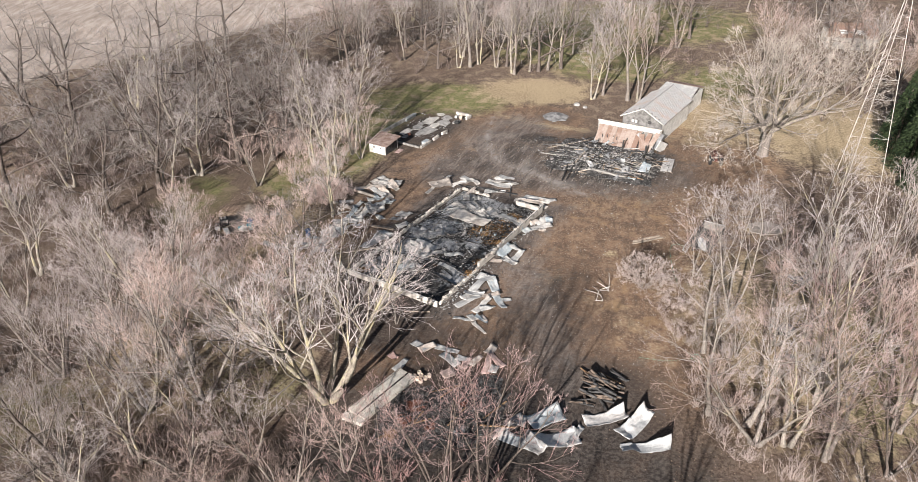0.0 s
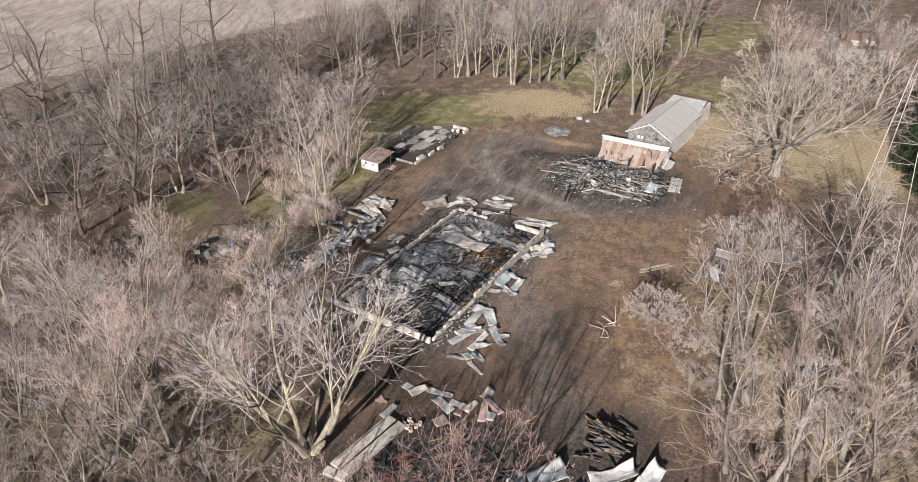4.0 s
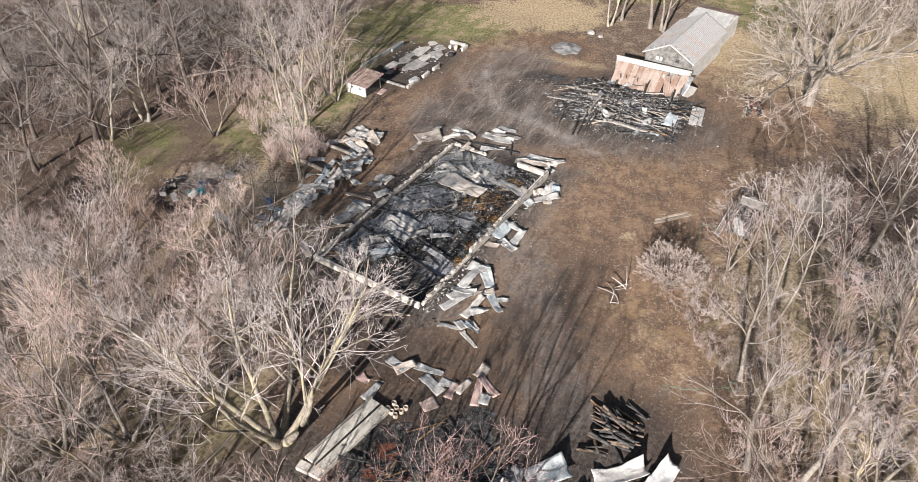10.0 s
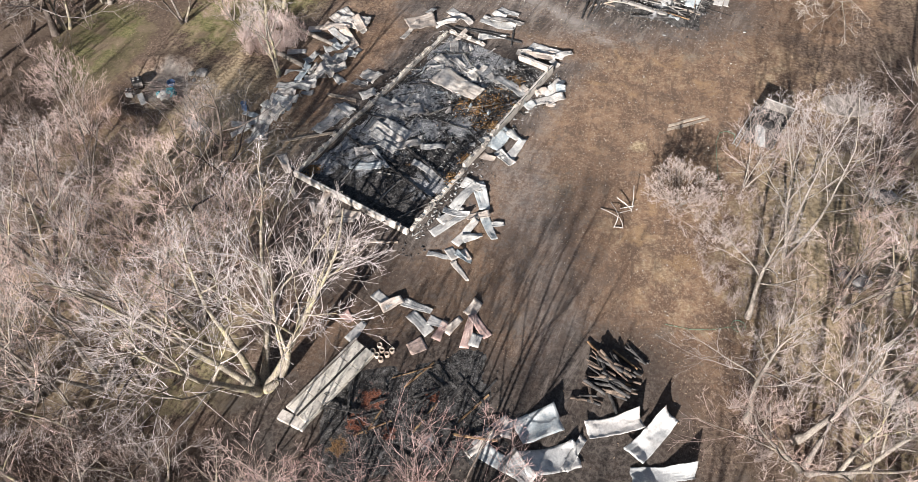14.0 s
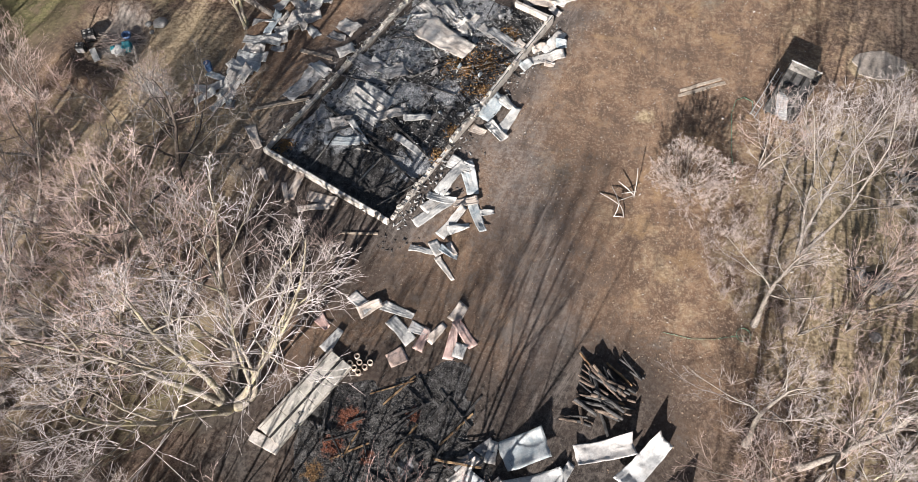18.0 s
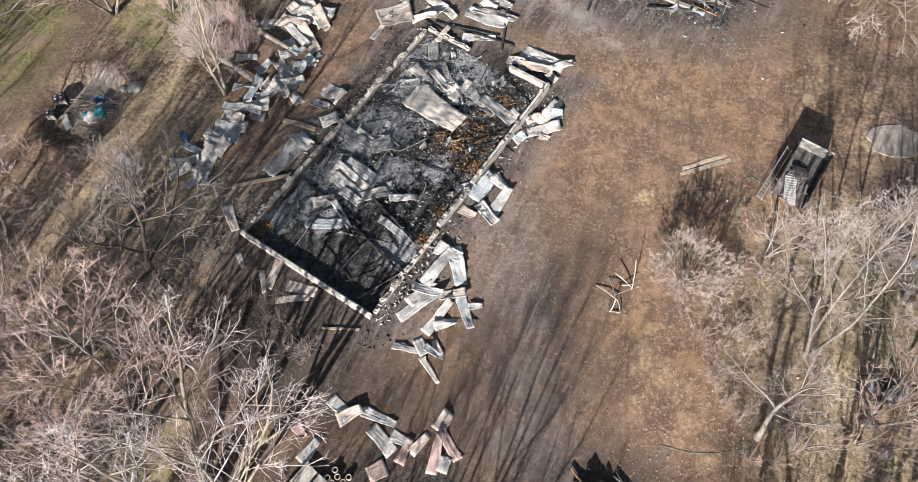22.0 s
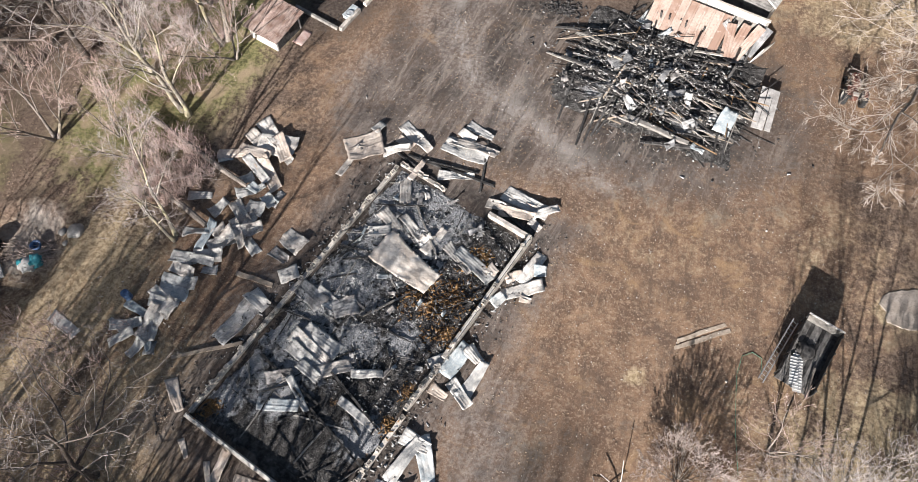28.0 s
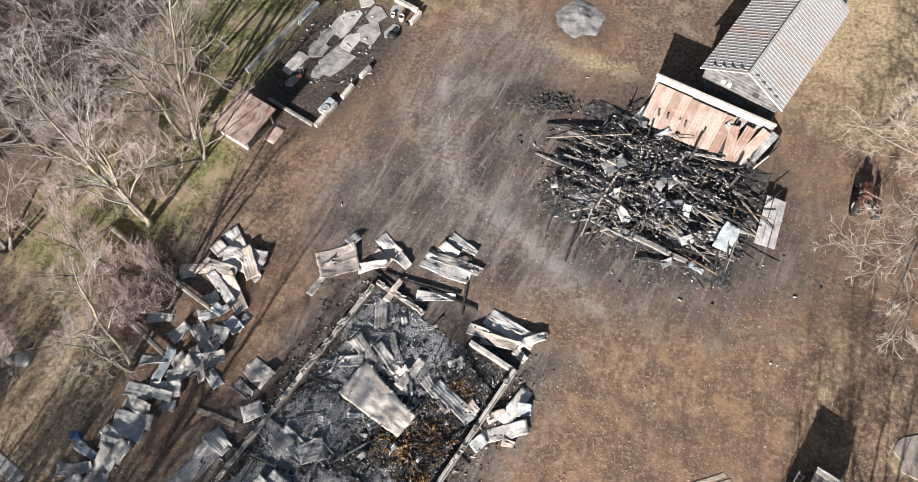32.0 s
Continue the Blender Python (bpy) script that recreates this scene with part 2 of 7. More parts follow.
def block_material():
    s = Shade("scorched_concrete", 0.9, 0, 0.2)
    a, b = s.noise(1.2, 5, 0.6), s.noise(16, 4, 0.6)
    c = s.mix(s.step(b, 0.3, 0.7), (0.42, 0.38, 0.335), (0.62, 0.57, 0.51))
    c = s.mix(s.math("MULTIPLY", s.step(s.math("ADD", a, s.math("MULTIPLY", s.random(), 0.18)), 0.55, 0.78), 0.65), c, (0.09, 0.078, 0.07))
    return s.color(c).bump(b, 0.5, 0.02).mat


GROUND = ground_material()
DEBRIS = debris_material()
TIN = tin_material("burnt_galvanised_tin", (0.33, 0.325, 0.315), (0.58, 0.555, 0.515), 0.45)
TIN_BLUE = tin_material("blue_grey_tin", (0.28, 0.32, 0.34), (0.50, 0.505, 0.49), 0.45, 0.25)
TIN_TAN = tin_material("heat_tanned_tin", (0.42, 0.35, 0.295), (0.58, 0.515, 0.455), 0.25, 0.5)
TIN_CREAM = tin_material("cream_scorched_tin", (0.56, 0.485, 0.41), (0.70, 0.64, 0.57), 0.1, 0.4)
TIN_WHITE = tin_material("white_oxidised_tin", (0.33, 0.333, 0.33), (0.53, 0.52, 0.505), 0.25, 0.2, 0.5, 0.1)
TIN_PINK = tin_material("pinkish_rusted_tin", (0.42, 0.27, 0.235), (0.52, 0.40, 0.36), 0.4, 0.5)
TIN_DARK = tin_material("soot_black_tin", (0.13, 0.13, 0.132), (0.34, 0.335, 0.33), 0.7, 0.3)
RUST_ROOF = rust_roof_material()
BARN_ROOF = barn_roof_material()
RED_ROOF = two_tone("red_rusted_tin", (0.22, 0.135, 0.105), (0.44, 0.345, 0.30), 1.1, 14.0, 0.75, 0.05, 0.3, vary=0.3)
BLOCK = block_material()
CHAR = two_tone("charred_wood", (0.022, 0.021, 0.021), (0.10, 0.094, 0.09), 3.0, 25.0, 0.75, 0, 0.8, vary=0.5)
CHAR_BIT = two_tone("charred_scraps", (0.022, 0.021, 0.021), (0.14, 0.132, 0.127), 3.0, 25.0, 0.8, 0, 0.8, vary=0.6, island=True)
GREY_WOOD = two_tone("weathered_grey_wood", (0.17, 0.158, 0.143), (0.38, 0.355, 0.325), 2.0, 30.0, 0.85, 0, 0.6, vary=0.35)
DARK_BOARD = two_tone("dark_weathered_boards", (0.085, 0.08, 0.075), (0.21, 0.20, 0.19), 2.0, 30.0, 0.85, 0, 0.6)
RAW_WOOD = two_tone("scorched_raw_wood", (0.13, 0.075, 0.04), (0.40, 0.27, 0.15), 2.0, 30.0, 0.85, 0, 0.6, vary=0.3)
WHITE_PAINT = two_tone("peeling_white_paint", (0.46, 0.44, 0.41), (0.68, 0.66, 0.62), 1.5, 18.0, 0.7, 0, 0.3)
SLAB = two_tone("broken_slab_concrete", (0.38, 0.355, 0.325), (0.60, 0.56, 0.51), 1.2, 14.0, 0.9, 0, 0.4, vary=0.15)
PAD = two_tone("worn_pad_concrete", (0.24, 0.203, 0.17), (0.40, 0.345, 0.295), 0.9, 9.0, 0.95, 0, 0.5)
CREAM = two_tone("cream_concrete", (0.46, 0.42, 0.36), (0.68, 0.63, 0.55), 1.4, 12.0, 0.9, 0, 0.4, vary=0.12)
ASH_BIT = two_tone("pale_ash_scraps", (0.30, 0.295, 0.29), (0.58, 0.57, 0.55), 2.0, 20.0, 0.9, 0, 0.5, vary=0.6, island=True)
HAY = two_tone("scorched_hay", (0.13, 0.07, 0.03), (0.40, 0.235, 0.10), 2.0, 20.0, 0.95, 0, 0.8, vary=0.4, island=True)
PEBBLE = two_tone("pale_pebbles", (0.46, 0.42, 0.37), (0.70, 0.66, 0.60), 2.0, 30.0, 0.85, 0, 0.2, vary=0.2, island=True)
STONE = two_tone("grey_fieldstone", (0.20, 0.188, 0.176), (0.40, 0.38, 0.355), 1.5, 12.0, 0.9, 0, 0.5)
ASHHEAP = two_tone("grey_gravel_ash", (0.11, 0.108, 0.106), (0.33, 0.32, 0.31), 0.9, 14.0, 0.95, 0, 0.9)
RUBBER = two_tone("black_rubber", (0.012, 0.012, 0.013), (0.035, 0.034, 0.033), 3.0, 30.0, 0.7, 0, 0.3)
RED_PAINT = two_tone("faded_red_paint", (0.055, 0.022, 0.017), (0.15, 0.06, 0.042), 2.0, 20.0, 0.6, 0.1, 0.2)
STEEL = two_tone("pale_steel_tube", (0.34, 0.31, 0.28), (0.56, 0.52, 0.48), 4.0, 30.0, 0.5, 0.3, 0.2)
SINK = two_tone("stained_enamel", (0.33, 0.37, 0.38), (0.55, 0.59, 0.60), 2.5, 18.0, 0.5, 0, 0.2)
ALUMINIUM = two_tone("dull_aluminium", (0.38, 0.39, 0.40), (0.62, 0.63, 0.64), 3.0, 30.0, 0.4, 0.5, 0.2)
TARP = two_tone("teal_plastic_tarp", (0.02, 0.20, 0.24), (0.12, 0.45, 0.50), 3.0, 15.0, 0.4, 0, 0.3)
NAVY = two_tone("dark_blue_plastic", (0.03, 0.06, 0.14), (0.10, 0.17, 0.30), 3.0, 15.0, 0.4, 0, 0.3)
HOSE_GREEN = two_tone("green_rubber_hose", (0.05, 0.16, 0.10), (0.14, 0.32, 0.23), 3.0, 15.0, 0.5, 0, 0.2)
CLAY = two_tone("pale_clay_tile", (0.36, 0.27, 0.21), (0.55, 0.46, 0.38), 2.0, 20.0, 0.85, 0, 0.3)
NEEDLES = two_tone("evergreen_needles", (0.014, 0.028, 0.010), (0.06, 0.085, 0.032), 1.2, 9.0, 0.8, 0, 0.4, vary=0.4, island=True)
BARK = bark_material("grey_tan_bark", (0.225, 0.195, 0.172), (0.085, 0.07, 0.06), 0.15)
BARK_MOSS = bark_material("grey_lichen_bark", (0.30, 0.265, 0.225), (0.10, 0.085, 0.07), 0.45)
BARK_YELLOW = bark_material("lichen_yellow_bark", (0.30, 0.262, 0.21), (0.115, 0.097, 0.078), 0.4)
BARK_DARK = bark_material("dark_brown_bark", (0.13, 0.105, 0.09), (0.05, 0.04, 0.034))
BARK_PALE = bark_material("pale_smooth_bark", (0.27, 0.237, 0.205), (0.11, 0.093, 0.08))
TWIG = twig_material("grey_tan_twigs", (0.34, 0.295, 0.277), (0.52, 0.46, 0.435), 0.3)
TWIG_OAK = twig_material("grey_brown_twigs", (0.32, 0.275, 0.235), (0.46, 0.40, 0.35), 0.0)
TWIG_LIGHT = twig_material("silvery_pink_twigs", (0.42, 0.37, 0.355), (0.58, 0.52, 0.50), 0.1)
TWIG_PINK = twig_material("pinkish_twigs", (0.33, 0.235, 0.202), (0.50, 0.395, 0.355), 0.3)
TWIG_RED = twig_material("red_budded_twigs", (0.29, 0.185, 0.17), (0.44, 0.325, 0.305), 0.3)
TWIG_DARK = twig_material("dark_twigs", (0.19, 0.165, 0.152), (0.32, 0.285, 0.265))
TWIG_GREY = twig_material("grey_twigs", (0.27, 0.23, 0.215), (0.43, 0.375, 0.355), 0.25)
TWIG_TAN = twig_material("pale_tan_stems", (0.33, 0.265, 0.235), (0.45, 0.375, 0.34), 0.0)
LOG_BARK = two_tone("scorched_log_bark", (0.05, 0.036, 0.028), (0.21, 0.16, 0.125), 2.2, 22.0, 0.9, 0, 0.8, vary=0.3)
PANEL_WOOD = two_tone("bleached_panel_boards", (0.36, 0.34, 0.32), (0.62, 0.59, 0.56), 2.0, 24.0, 0.85, 0, 0.5, vary=0.2)
PALE_WOOD = two_tone("bleached_tan_planks", (0.26, 0.205, 0.155), (0.46, 0.385, 0.31), 2.0, 30.0, 0.85, 0, 0.5, vary=0.2)
BRUSH_WARM = twig_material("warm_brush", (0.12, 0.09, 0.077), (0.25, 0.198, 0.173), 0.0)
TWIG_ROSE = twig_material("rosy_twigs", (0.41, 0.295, 0.255), (0.55, 0.435, 0.395), 0.1)
BRUSH = twig_material("tangled_brush", (0.09, 0.066, 0.057), (0.19, 0.148, 0.131), 0.0)
LEAF = two_tone("dead_leaves", (0.22, 0.15, 0.10), (0.46, 0.35, 0.25), 3.0, 30.0, 0.9, 0, 0.2, vary=0.3, island=True)


# ---- mesh helpers ----
def link_mesh(name, verts, faces, material, parent=None, label="", smooth=False):
    me = bpy.data.meshes.new(name)
    verts, faces = np.asarray(verts, np.float32), faces
    if isinstance(faces, np.ndarray):
        k = faces.shape[1]
        me.vertices.add(len(verts))
        me.vertices.foreach_set("co", verts.ravel())
        me.loops.add(faces.size)
        me.loops.foreach_set("vertex_index", faces.ravel().astype(np.int32))
        me.polygons.add(len(faces))
        me.polygons.foreach_set("loop_start", np.arange(0, faces.size, k, dtype=np.int32))
        me.update(calc_edges=True)
    else:
        me.from_pydata([tuple(map(float, v)) for v in verts], [], faces)
    if smooth:
        me.polygons.foreach_set("use_smooth", np.ones(len(me.polygons), bool))
    me.materials.append(material)
    ob = new(name, me)
    if parent:
        ob.parent = parent
    if label:
        ob["label"] = label
    return ob


def part(name, bm, material, parent=None, label="", smooth=False):
    me = bpy.data.meshes.new(name)
    bmesh.ops.recalc_face_normals(bm, faces=bm.faces[:])
    bm.to_mesh(me)
    bm.free()
    if smooth:
        me.polygons.foreach_set("use_smooth", np.ones(len(me.polygons), bool))
    me.materials.append(material)
    ob = new(name, me)
    if parent:
        ob.parent = parent
    if label:
        ob["label"] = label
    return ob


def holder(name, x, y, z=0.0, rz=0.0, label="", category="", group="", kind=""):
    e = new(name)
    e.empty_display_size = 0.3
    e.matrix_world = pose(x, y, z, 0, 0, rz)
    return tagged(e, label, category, group, kind)


def add_box(bm, sx, sy, sz, m=None, jitter=0.0, rng=None, bevel=0.0):
    """A box of that size, standing on z = 0 of its pose m."""
    got = bmesh.ops.create_cube(bm, size=1.0)["verts"]
    for v in got:
        v.co = Vector((v.co.x * sx, v.co.y * sy, (v.co.z + 0.5) * sz))
        if jitter:
            v.co += Vector([rng.uniform(-jitter, jitter) for _ in range(3)])
    if bevel:
        edges = list({e for v in got for e in v.link_edges})
        got = bmesh.ops.bevel(bm, geom=edges, offset=bevel, segments=1, affect="EDGES")["verts"]
    if m is not None:
        bmesh.ops.transform(bm, matrix=m, verts=list(set(got)))
    return bm


def box(sx, sy, sz, m=None, jitter=0.0, rng=None, bevel=0.0):
    return add_box(bmesh.new(), sx, sy, sz, m, jitter, rng, bevel)


def tube_rings(points, radii, sides):
    """Vertices and quads of one bent round bar."""
    pts, rad = np.asarray(points, float), np.asarray(radii, float)
    d = np.gradient(pts, axis=0)
    d /= np.linalg.norm(d, axis=1)[:, None] + 1e-9
    ref = np.where(np.abs(d[:, 2:3]) > 0.9, [[1.0, 0, 0]], [[0, 0, 1.0]])
    u = np.cross(d, ref)
    u /= np.linalg.norm(u, axis=1)[:, None] + 1e-9
    w = np.cross(d, u)
    a = np.arange(sides) * 2 * np.pi / sides
    v = pts[:, None] + rad[:, None, None] * (np.cos(a)[None, :, None] * u[:, None] + np.sin(a)[None, :, None] * w[:, None])
    n = len(pts)
    i, j = np.meshgrid(np.arange(n - 1), np.arange(sides), indexing="ij")
    k = (j + 1) % sides
    f = np.stack([i * sides + j, i * sides + k, (i + 1) * sides + k, (i + 1) * sides + j], -1).reshape(-1, 4)
    return v.reshape(-1, 3), f


def lathe(rows, sides=16):
    """A round vessel from (height, radius, sideways) rows, outside first, then inside."""
    a = np.arange(sides) * 2 * np.pi / sides
    v = np.array([[(r * math.cos(w) + dx, r * math.sin(w), z) for w in a] for z, r, dx in rows])
    i, j = np.meshgrid(np.arange(len(rows) - 1), np.arange(sides), indexing="ij")
    k = (j + 1) % sides
    f = np.stack([i * sides + j, i * sides + k, (i + 1) * sides + k, (i + 1) * sides + j], -1).reshape(-1, 4)
    return v.reshape(-1, 3), f


def tubes(branches, sides):
    vs, fs, base = [], [], 0
    for pts, rad in branches:
        v, f = tube_rings(pts, rad, sides)
        vs.append(v), fs.append(f + base)
        base += len(v)
    return np.concatenate(vs), np.concatenate(fs)


def sticks(p0, p1, r0, r1):
    """Many straight three-sided tapering sticks in one array."""
    d = p1 - p0
    d /= np.linalg.norm(d, axis=1)[:, None] + 1e-9
    ref = np.where(np.abs(d[:, 2:3]) > 0.9, [[1.0, 0, 0]], [[0, 0, 1.0]])
    u = np.cross(d, ref)
    u /= np.linalg.norm(u, axis=1)[:, None] + 1e-9
    w = np.cross(d, u)
    a = np.arange(3) * 2 * np.pi / 3
    ring = np.cos(a)[None, :, None] * u[:, None] + np.sin(a)[None, :, None] * w[:, None]
    v = np.concatenate([p0[:, None] + ring * np.reshape(r0, (-1, 1, 1)), p1[:, None] + ring * np.reshape(r1, (-1, 1, 1))], 1)
    base = np.arange(len(p0))[:, None, None] * 6
    f = base + np.array([[0, 1, 4, 3], [1, 2, 5, 4], [2, 0, 3, 5]])[None]
    return v.reshape(-1, 3), f.reshape(-1, 4)


def tube_part(name, points, radius, material, parent=None, label="", sides=8):
    n = len(points)
    v, f = tube_rings(points, [radius] * n, sides)
    faces = [tuple(q) for q in f.tolist()] + [tuple(range(sides))[::-1], tuple(range((n - 1) * sides, n * sides))]
    return link_mesh(name, v, faces, material, parent, label, smooth=False)


def wobble(x, y, scale, seed=0.0):
    """Smooth noise over arrays, about -1 to 1."""
    flat = [noise.noise(Vector((a * scale, b * scale, seed))) for a, b in zip(np.ravel(x), np.ravel(y))]
    return np.reshape(flat, np.shape(x))


# ---- the ground ----
def blob(x, y, cx, cy, rx, ry, turn=0.0, soft=0.9):
    """1 inside an ellipse, falling to 0 round its edge."""
    c, s = math.cos(radians(turn)), math.sin(radians(turn))
    dx, dy = x - cx, y - cy
    q = np.hypot((dx * c + dy * s) / rx, (-dx * s + dy * c) / ry)
    return np.clip((1 + soft / 2 - q) / soft, 0, 1)


def band(x, y, ax, ay, bx, by, half, soft=1.0):
    """1 along a straight strip from a to b."""
    dx, dy = bx - ax, by - ay
    t = np.clip(((x - ax) * dx + (y - ay) * dy) / (dx * dx + dy * dy), 0, 1)
    q = np.hypot(x - ax - t * dx, y - ay - t * dy)
    return np.clip((half + soft / 2 - q) / soft, 0, 1)


def most(*layers):
    return np.maximum.reduce(layers)


def axis_lines(low, high, step, reach):
    mid = list(np.arange(low, high + 0.01, step))
    out, gap = [], step
    while not out or out[-1] < reach:
        gap *= 1.22
        out.append((out[-1] if out else 0.0) + gap)
    return np.array([low - o for o in reversed(out)] + mid + [high + o for o in out])


# The main barn: one corner at the origin, its long axis at this bearing.
LONG, WIDE, TURN = 23.5, 11.7, 59.2
AX = np.array([math.cos(radians(TURN)), math.sin(radians(TURN))])
AY = np.array([-AX[1], AX[0]])


def barn_xy(u, v):
    """u metres along the barn's long side, v metres across it."""
    p = AX * u + AY * v
    return float(p[0]), float(p[1])


def pit_reach(x, y):
    """1 on the rim of the burn pit."""
    return np.hypot((x + 25.3) / 3.3, (y - 16.9) / 3.7)


def build_ground():
    gx, gy = axis_lines(-72, 78, 0.6, 3000), axis_lines(-66, 96, 0.6, 3000)
    x, y = np.meshgrid(gx, gy)
    far = np.clip((np.hypot(x - 5, y - 15) - 55) / 60, 0, 1)
    near = (np.abs(x) < 110) & (np.abs(y) < 130)
    z = np.zeros_like(x)
    z[near] = 0.035 * wobble(x[near], y[near], 0.5, 3.1) + 0.5 * far[near] * wobble(x[near], y[near], 0.05, 7.7)
    z -= 0.6 * np.clip((1.12 - pit_reach(x, y)) / 0.35, 0, 1) - 0.22 * np.clip(1 - np.abs(pit_reach(x, y) - 1.22) / 0.22, 0, 1)
    n = len(gx)
    i, j = np.meshgrid(np.arange(len(gy) - 1), np.arange(n - 1), indexing="ij")
    f = np.stack([i * n + j, i * n + j + 1, (i + 1) * n + j + 1, (i + 1) * n + j], -1).reshape(-1, 4)
    ob = link_mesh("ground", np.stack([x, y, z], -1).reshape(-1, 3), f, GROUND, smooth=True)
    tagged(ob, "brown farmyard soil with dead leaves, grass and burnt patches", "ground", kind="structure")
    u, v = x * AX[0] + y * AX[1], x * AY[0] + y * AY[1]
    soil = most(blob(x, y, 16, 6, 13, 22, 20), blob(x, y, 24, 20, 13, 14), blob(x, y, 8, 34, 15, 13), blob(x, y, 36, 38, 9, 13, 30), band(x, y, -20, 4, -6, 24, 4, 3), blob(x, y, 2, -8, 10, 9), blob(x, y, -14, 6, 8, 14, -30) * 0.8, blob(x, y, -22, 7, 11, 12) * 0.8, blob(x, y, 30, -6, 8, 14) * 0.5, blob(x, y, 12, 50, 9, 8))
    grass = most(blob(x, y, -16, 40, 7, 18, -18), blob(x, y, -3, 60, 13, 8), blob(x, y, 36, -5, 12, 17) * 0.6, blob(x, y, 27, -2, 5, 8) * 0.35, blob(x, y, 38, 110, 30, 18), blob(x, y, 22, 88, 15, 10), blob(x, y, -33, 23, 5, 7), blob(x, y, 30, 78, 12, 9), blob(x, y, 52, 66, 14, 14) * 0.8, blob(x, y, -16, -12, 8, 7) * 0.5, blob(x, y, -20, 28, 6, 6) * 0.8, blob(x, y, -34, -16, 8, 6) * 0.6)
    # Straw; the blobs at (-14, 5) and (-24, 0) paint sunlit ground paler under trees.
    straw_light = most(blob(x, y, -14, 5, 7, 9, -20) * 0.75, blob(x, y, 14, 64, 11, 7), blob(x, y, 42, 52, 9, 9) * 0.95, blob(x, y, 40, 43, 8, 4) * 0.7, blob(x, y, 58, 48, 14, 18), blob(x, y, 17, 0.5, 2.5, 4.5, 20) * 0.4, blob(x, y, -21, 9, 3, 6, 20) * 0.6, blob(x, y, -24.5, 16.5, 4.6, 4.4) * 0.55, blob(x, y, 33, -3, 10, 15) * 0.75, blob(x, y, 34, 20, 6, 7) * 0.4, blob(x, y, 19, -3, 3, 6, 10) * 0.4, blob(x, y, 22, 22, 8, 5) * 0.35, blob(x, y, 12, 5.5, 1.8, 2.4) * 0.5, band(x, y, 7, 53, 13.6, 48.7, 0.6, 1.4) * 0.85, band(x, y, 13.6, 48.7, 20.5, 46.2, 0.9, 1.6) * 0.9, blob(x, y, 19.3, 10.4, 0.8, 0.7), blob(x, y, -24, -14, 7, 5) * 0.7, blob(x, y, -24, 0, 9, 12) * 1.05, blob(x, y, -19.5, 14, 5, 9, -15) * 0.85, blob(x, y, 38.6, 16.2, 2.6, 1.3, 0, 0.4) * 1.3)
    field = np.clip(((-0.74 * (x + 62) + 0.67 * (y - 89)) + 4) / 8, 0, 1) * (x < 40)
    # The three last blobs paint dark litter and tree shade under the woods.
    track_shade = most(band(x, y, -26, -8, -18, 8, 0.7, 1.4), band(x, y, -18, 8, -14.5, 16, 0.6, 1.4), band(x, y, -31, 16, -27, 31, 1.8, 2), band(x, y, 8, 34, 13, 46, 2.5, 4) * 0.8, band(x, y, 4, 32, 6, 44, 2.0, 3) * 0.6, band(x, y, 10, -10, 12, 8, 2.2, 5) * 0.55, band(x, y, 20, 40, 38, 56, 3, 3) * 0.45, blob(x, y, -27, -23, 19, 11), blob(x, y, -46, 8, 18, 26), blob(x, y, -40, 46, 20, 22))
    pale = most(band(x, y, 6.4, 52, 5.5, 44.4, 0.4, 1.6) * 0.8, band(x, y, 5.5, 44.4, 5.9, 37.5, 0.4, 1.5), band(x, y, 5.9, 37.5, 7.6, 34, 0.4, 1.5), band(x, y, 7.6, 34, 12.6, 30.3, 0.45, 1.8) * 0.9, band(x, y, 12.6, 30.3, 17.7, 25, 0.7, 2.2), band(x, y, 17.7, 25, 25, 26.5, 0.5, 2.0) * 0.6, band(x, y, 7.6, 43, 7.4, 36, 0.3, 1.3) * 0.6)
    ash = most(blob(x, y, 11, 33, 2.2, 5, -20) * 0.55, blob(x, y, 16.6, 52, 2.8, 2.2) * 0.6, pale, blob(x, y, 19, 28.5, 6, 1.6, 0) * 0.6, blob(x, y, 30, 47, 1, 1), blob(x, y, -24.6, 17.6, 2.8, 3.0) * 0.75, blob(x, y, -24.4, 19.6, 2.4, 2.0) * 0.7)
    out = np.maximum(np.maximum(-u, u - LONG), np.maximum(-v, v - WIDE))
    inside = np.clip(1.0 - np.maximum(out, 0) / 4.2, 0, 1) ** 1.3
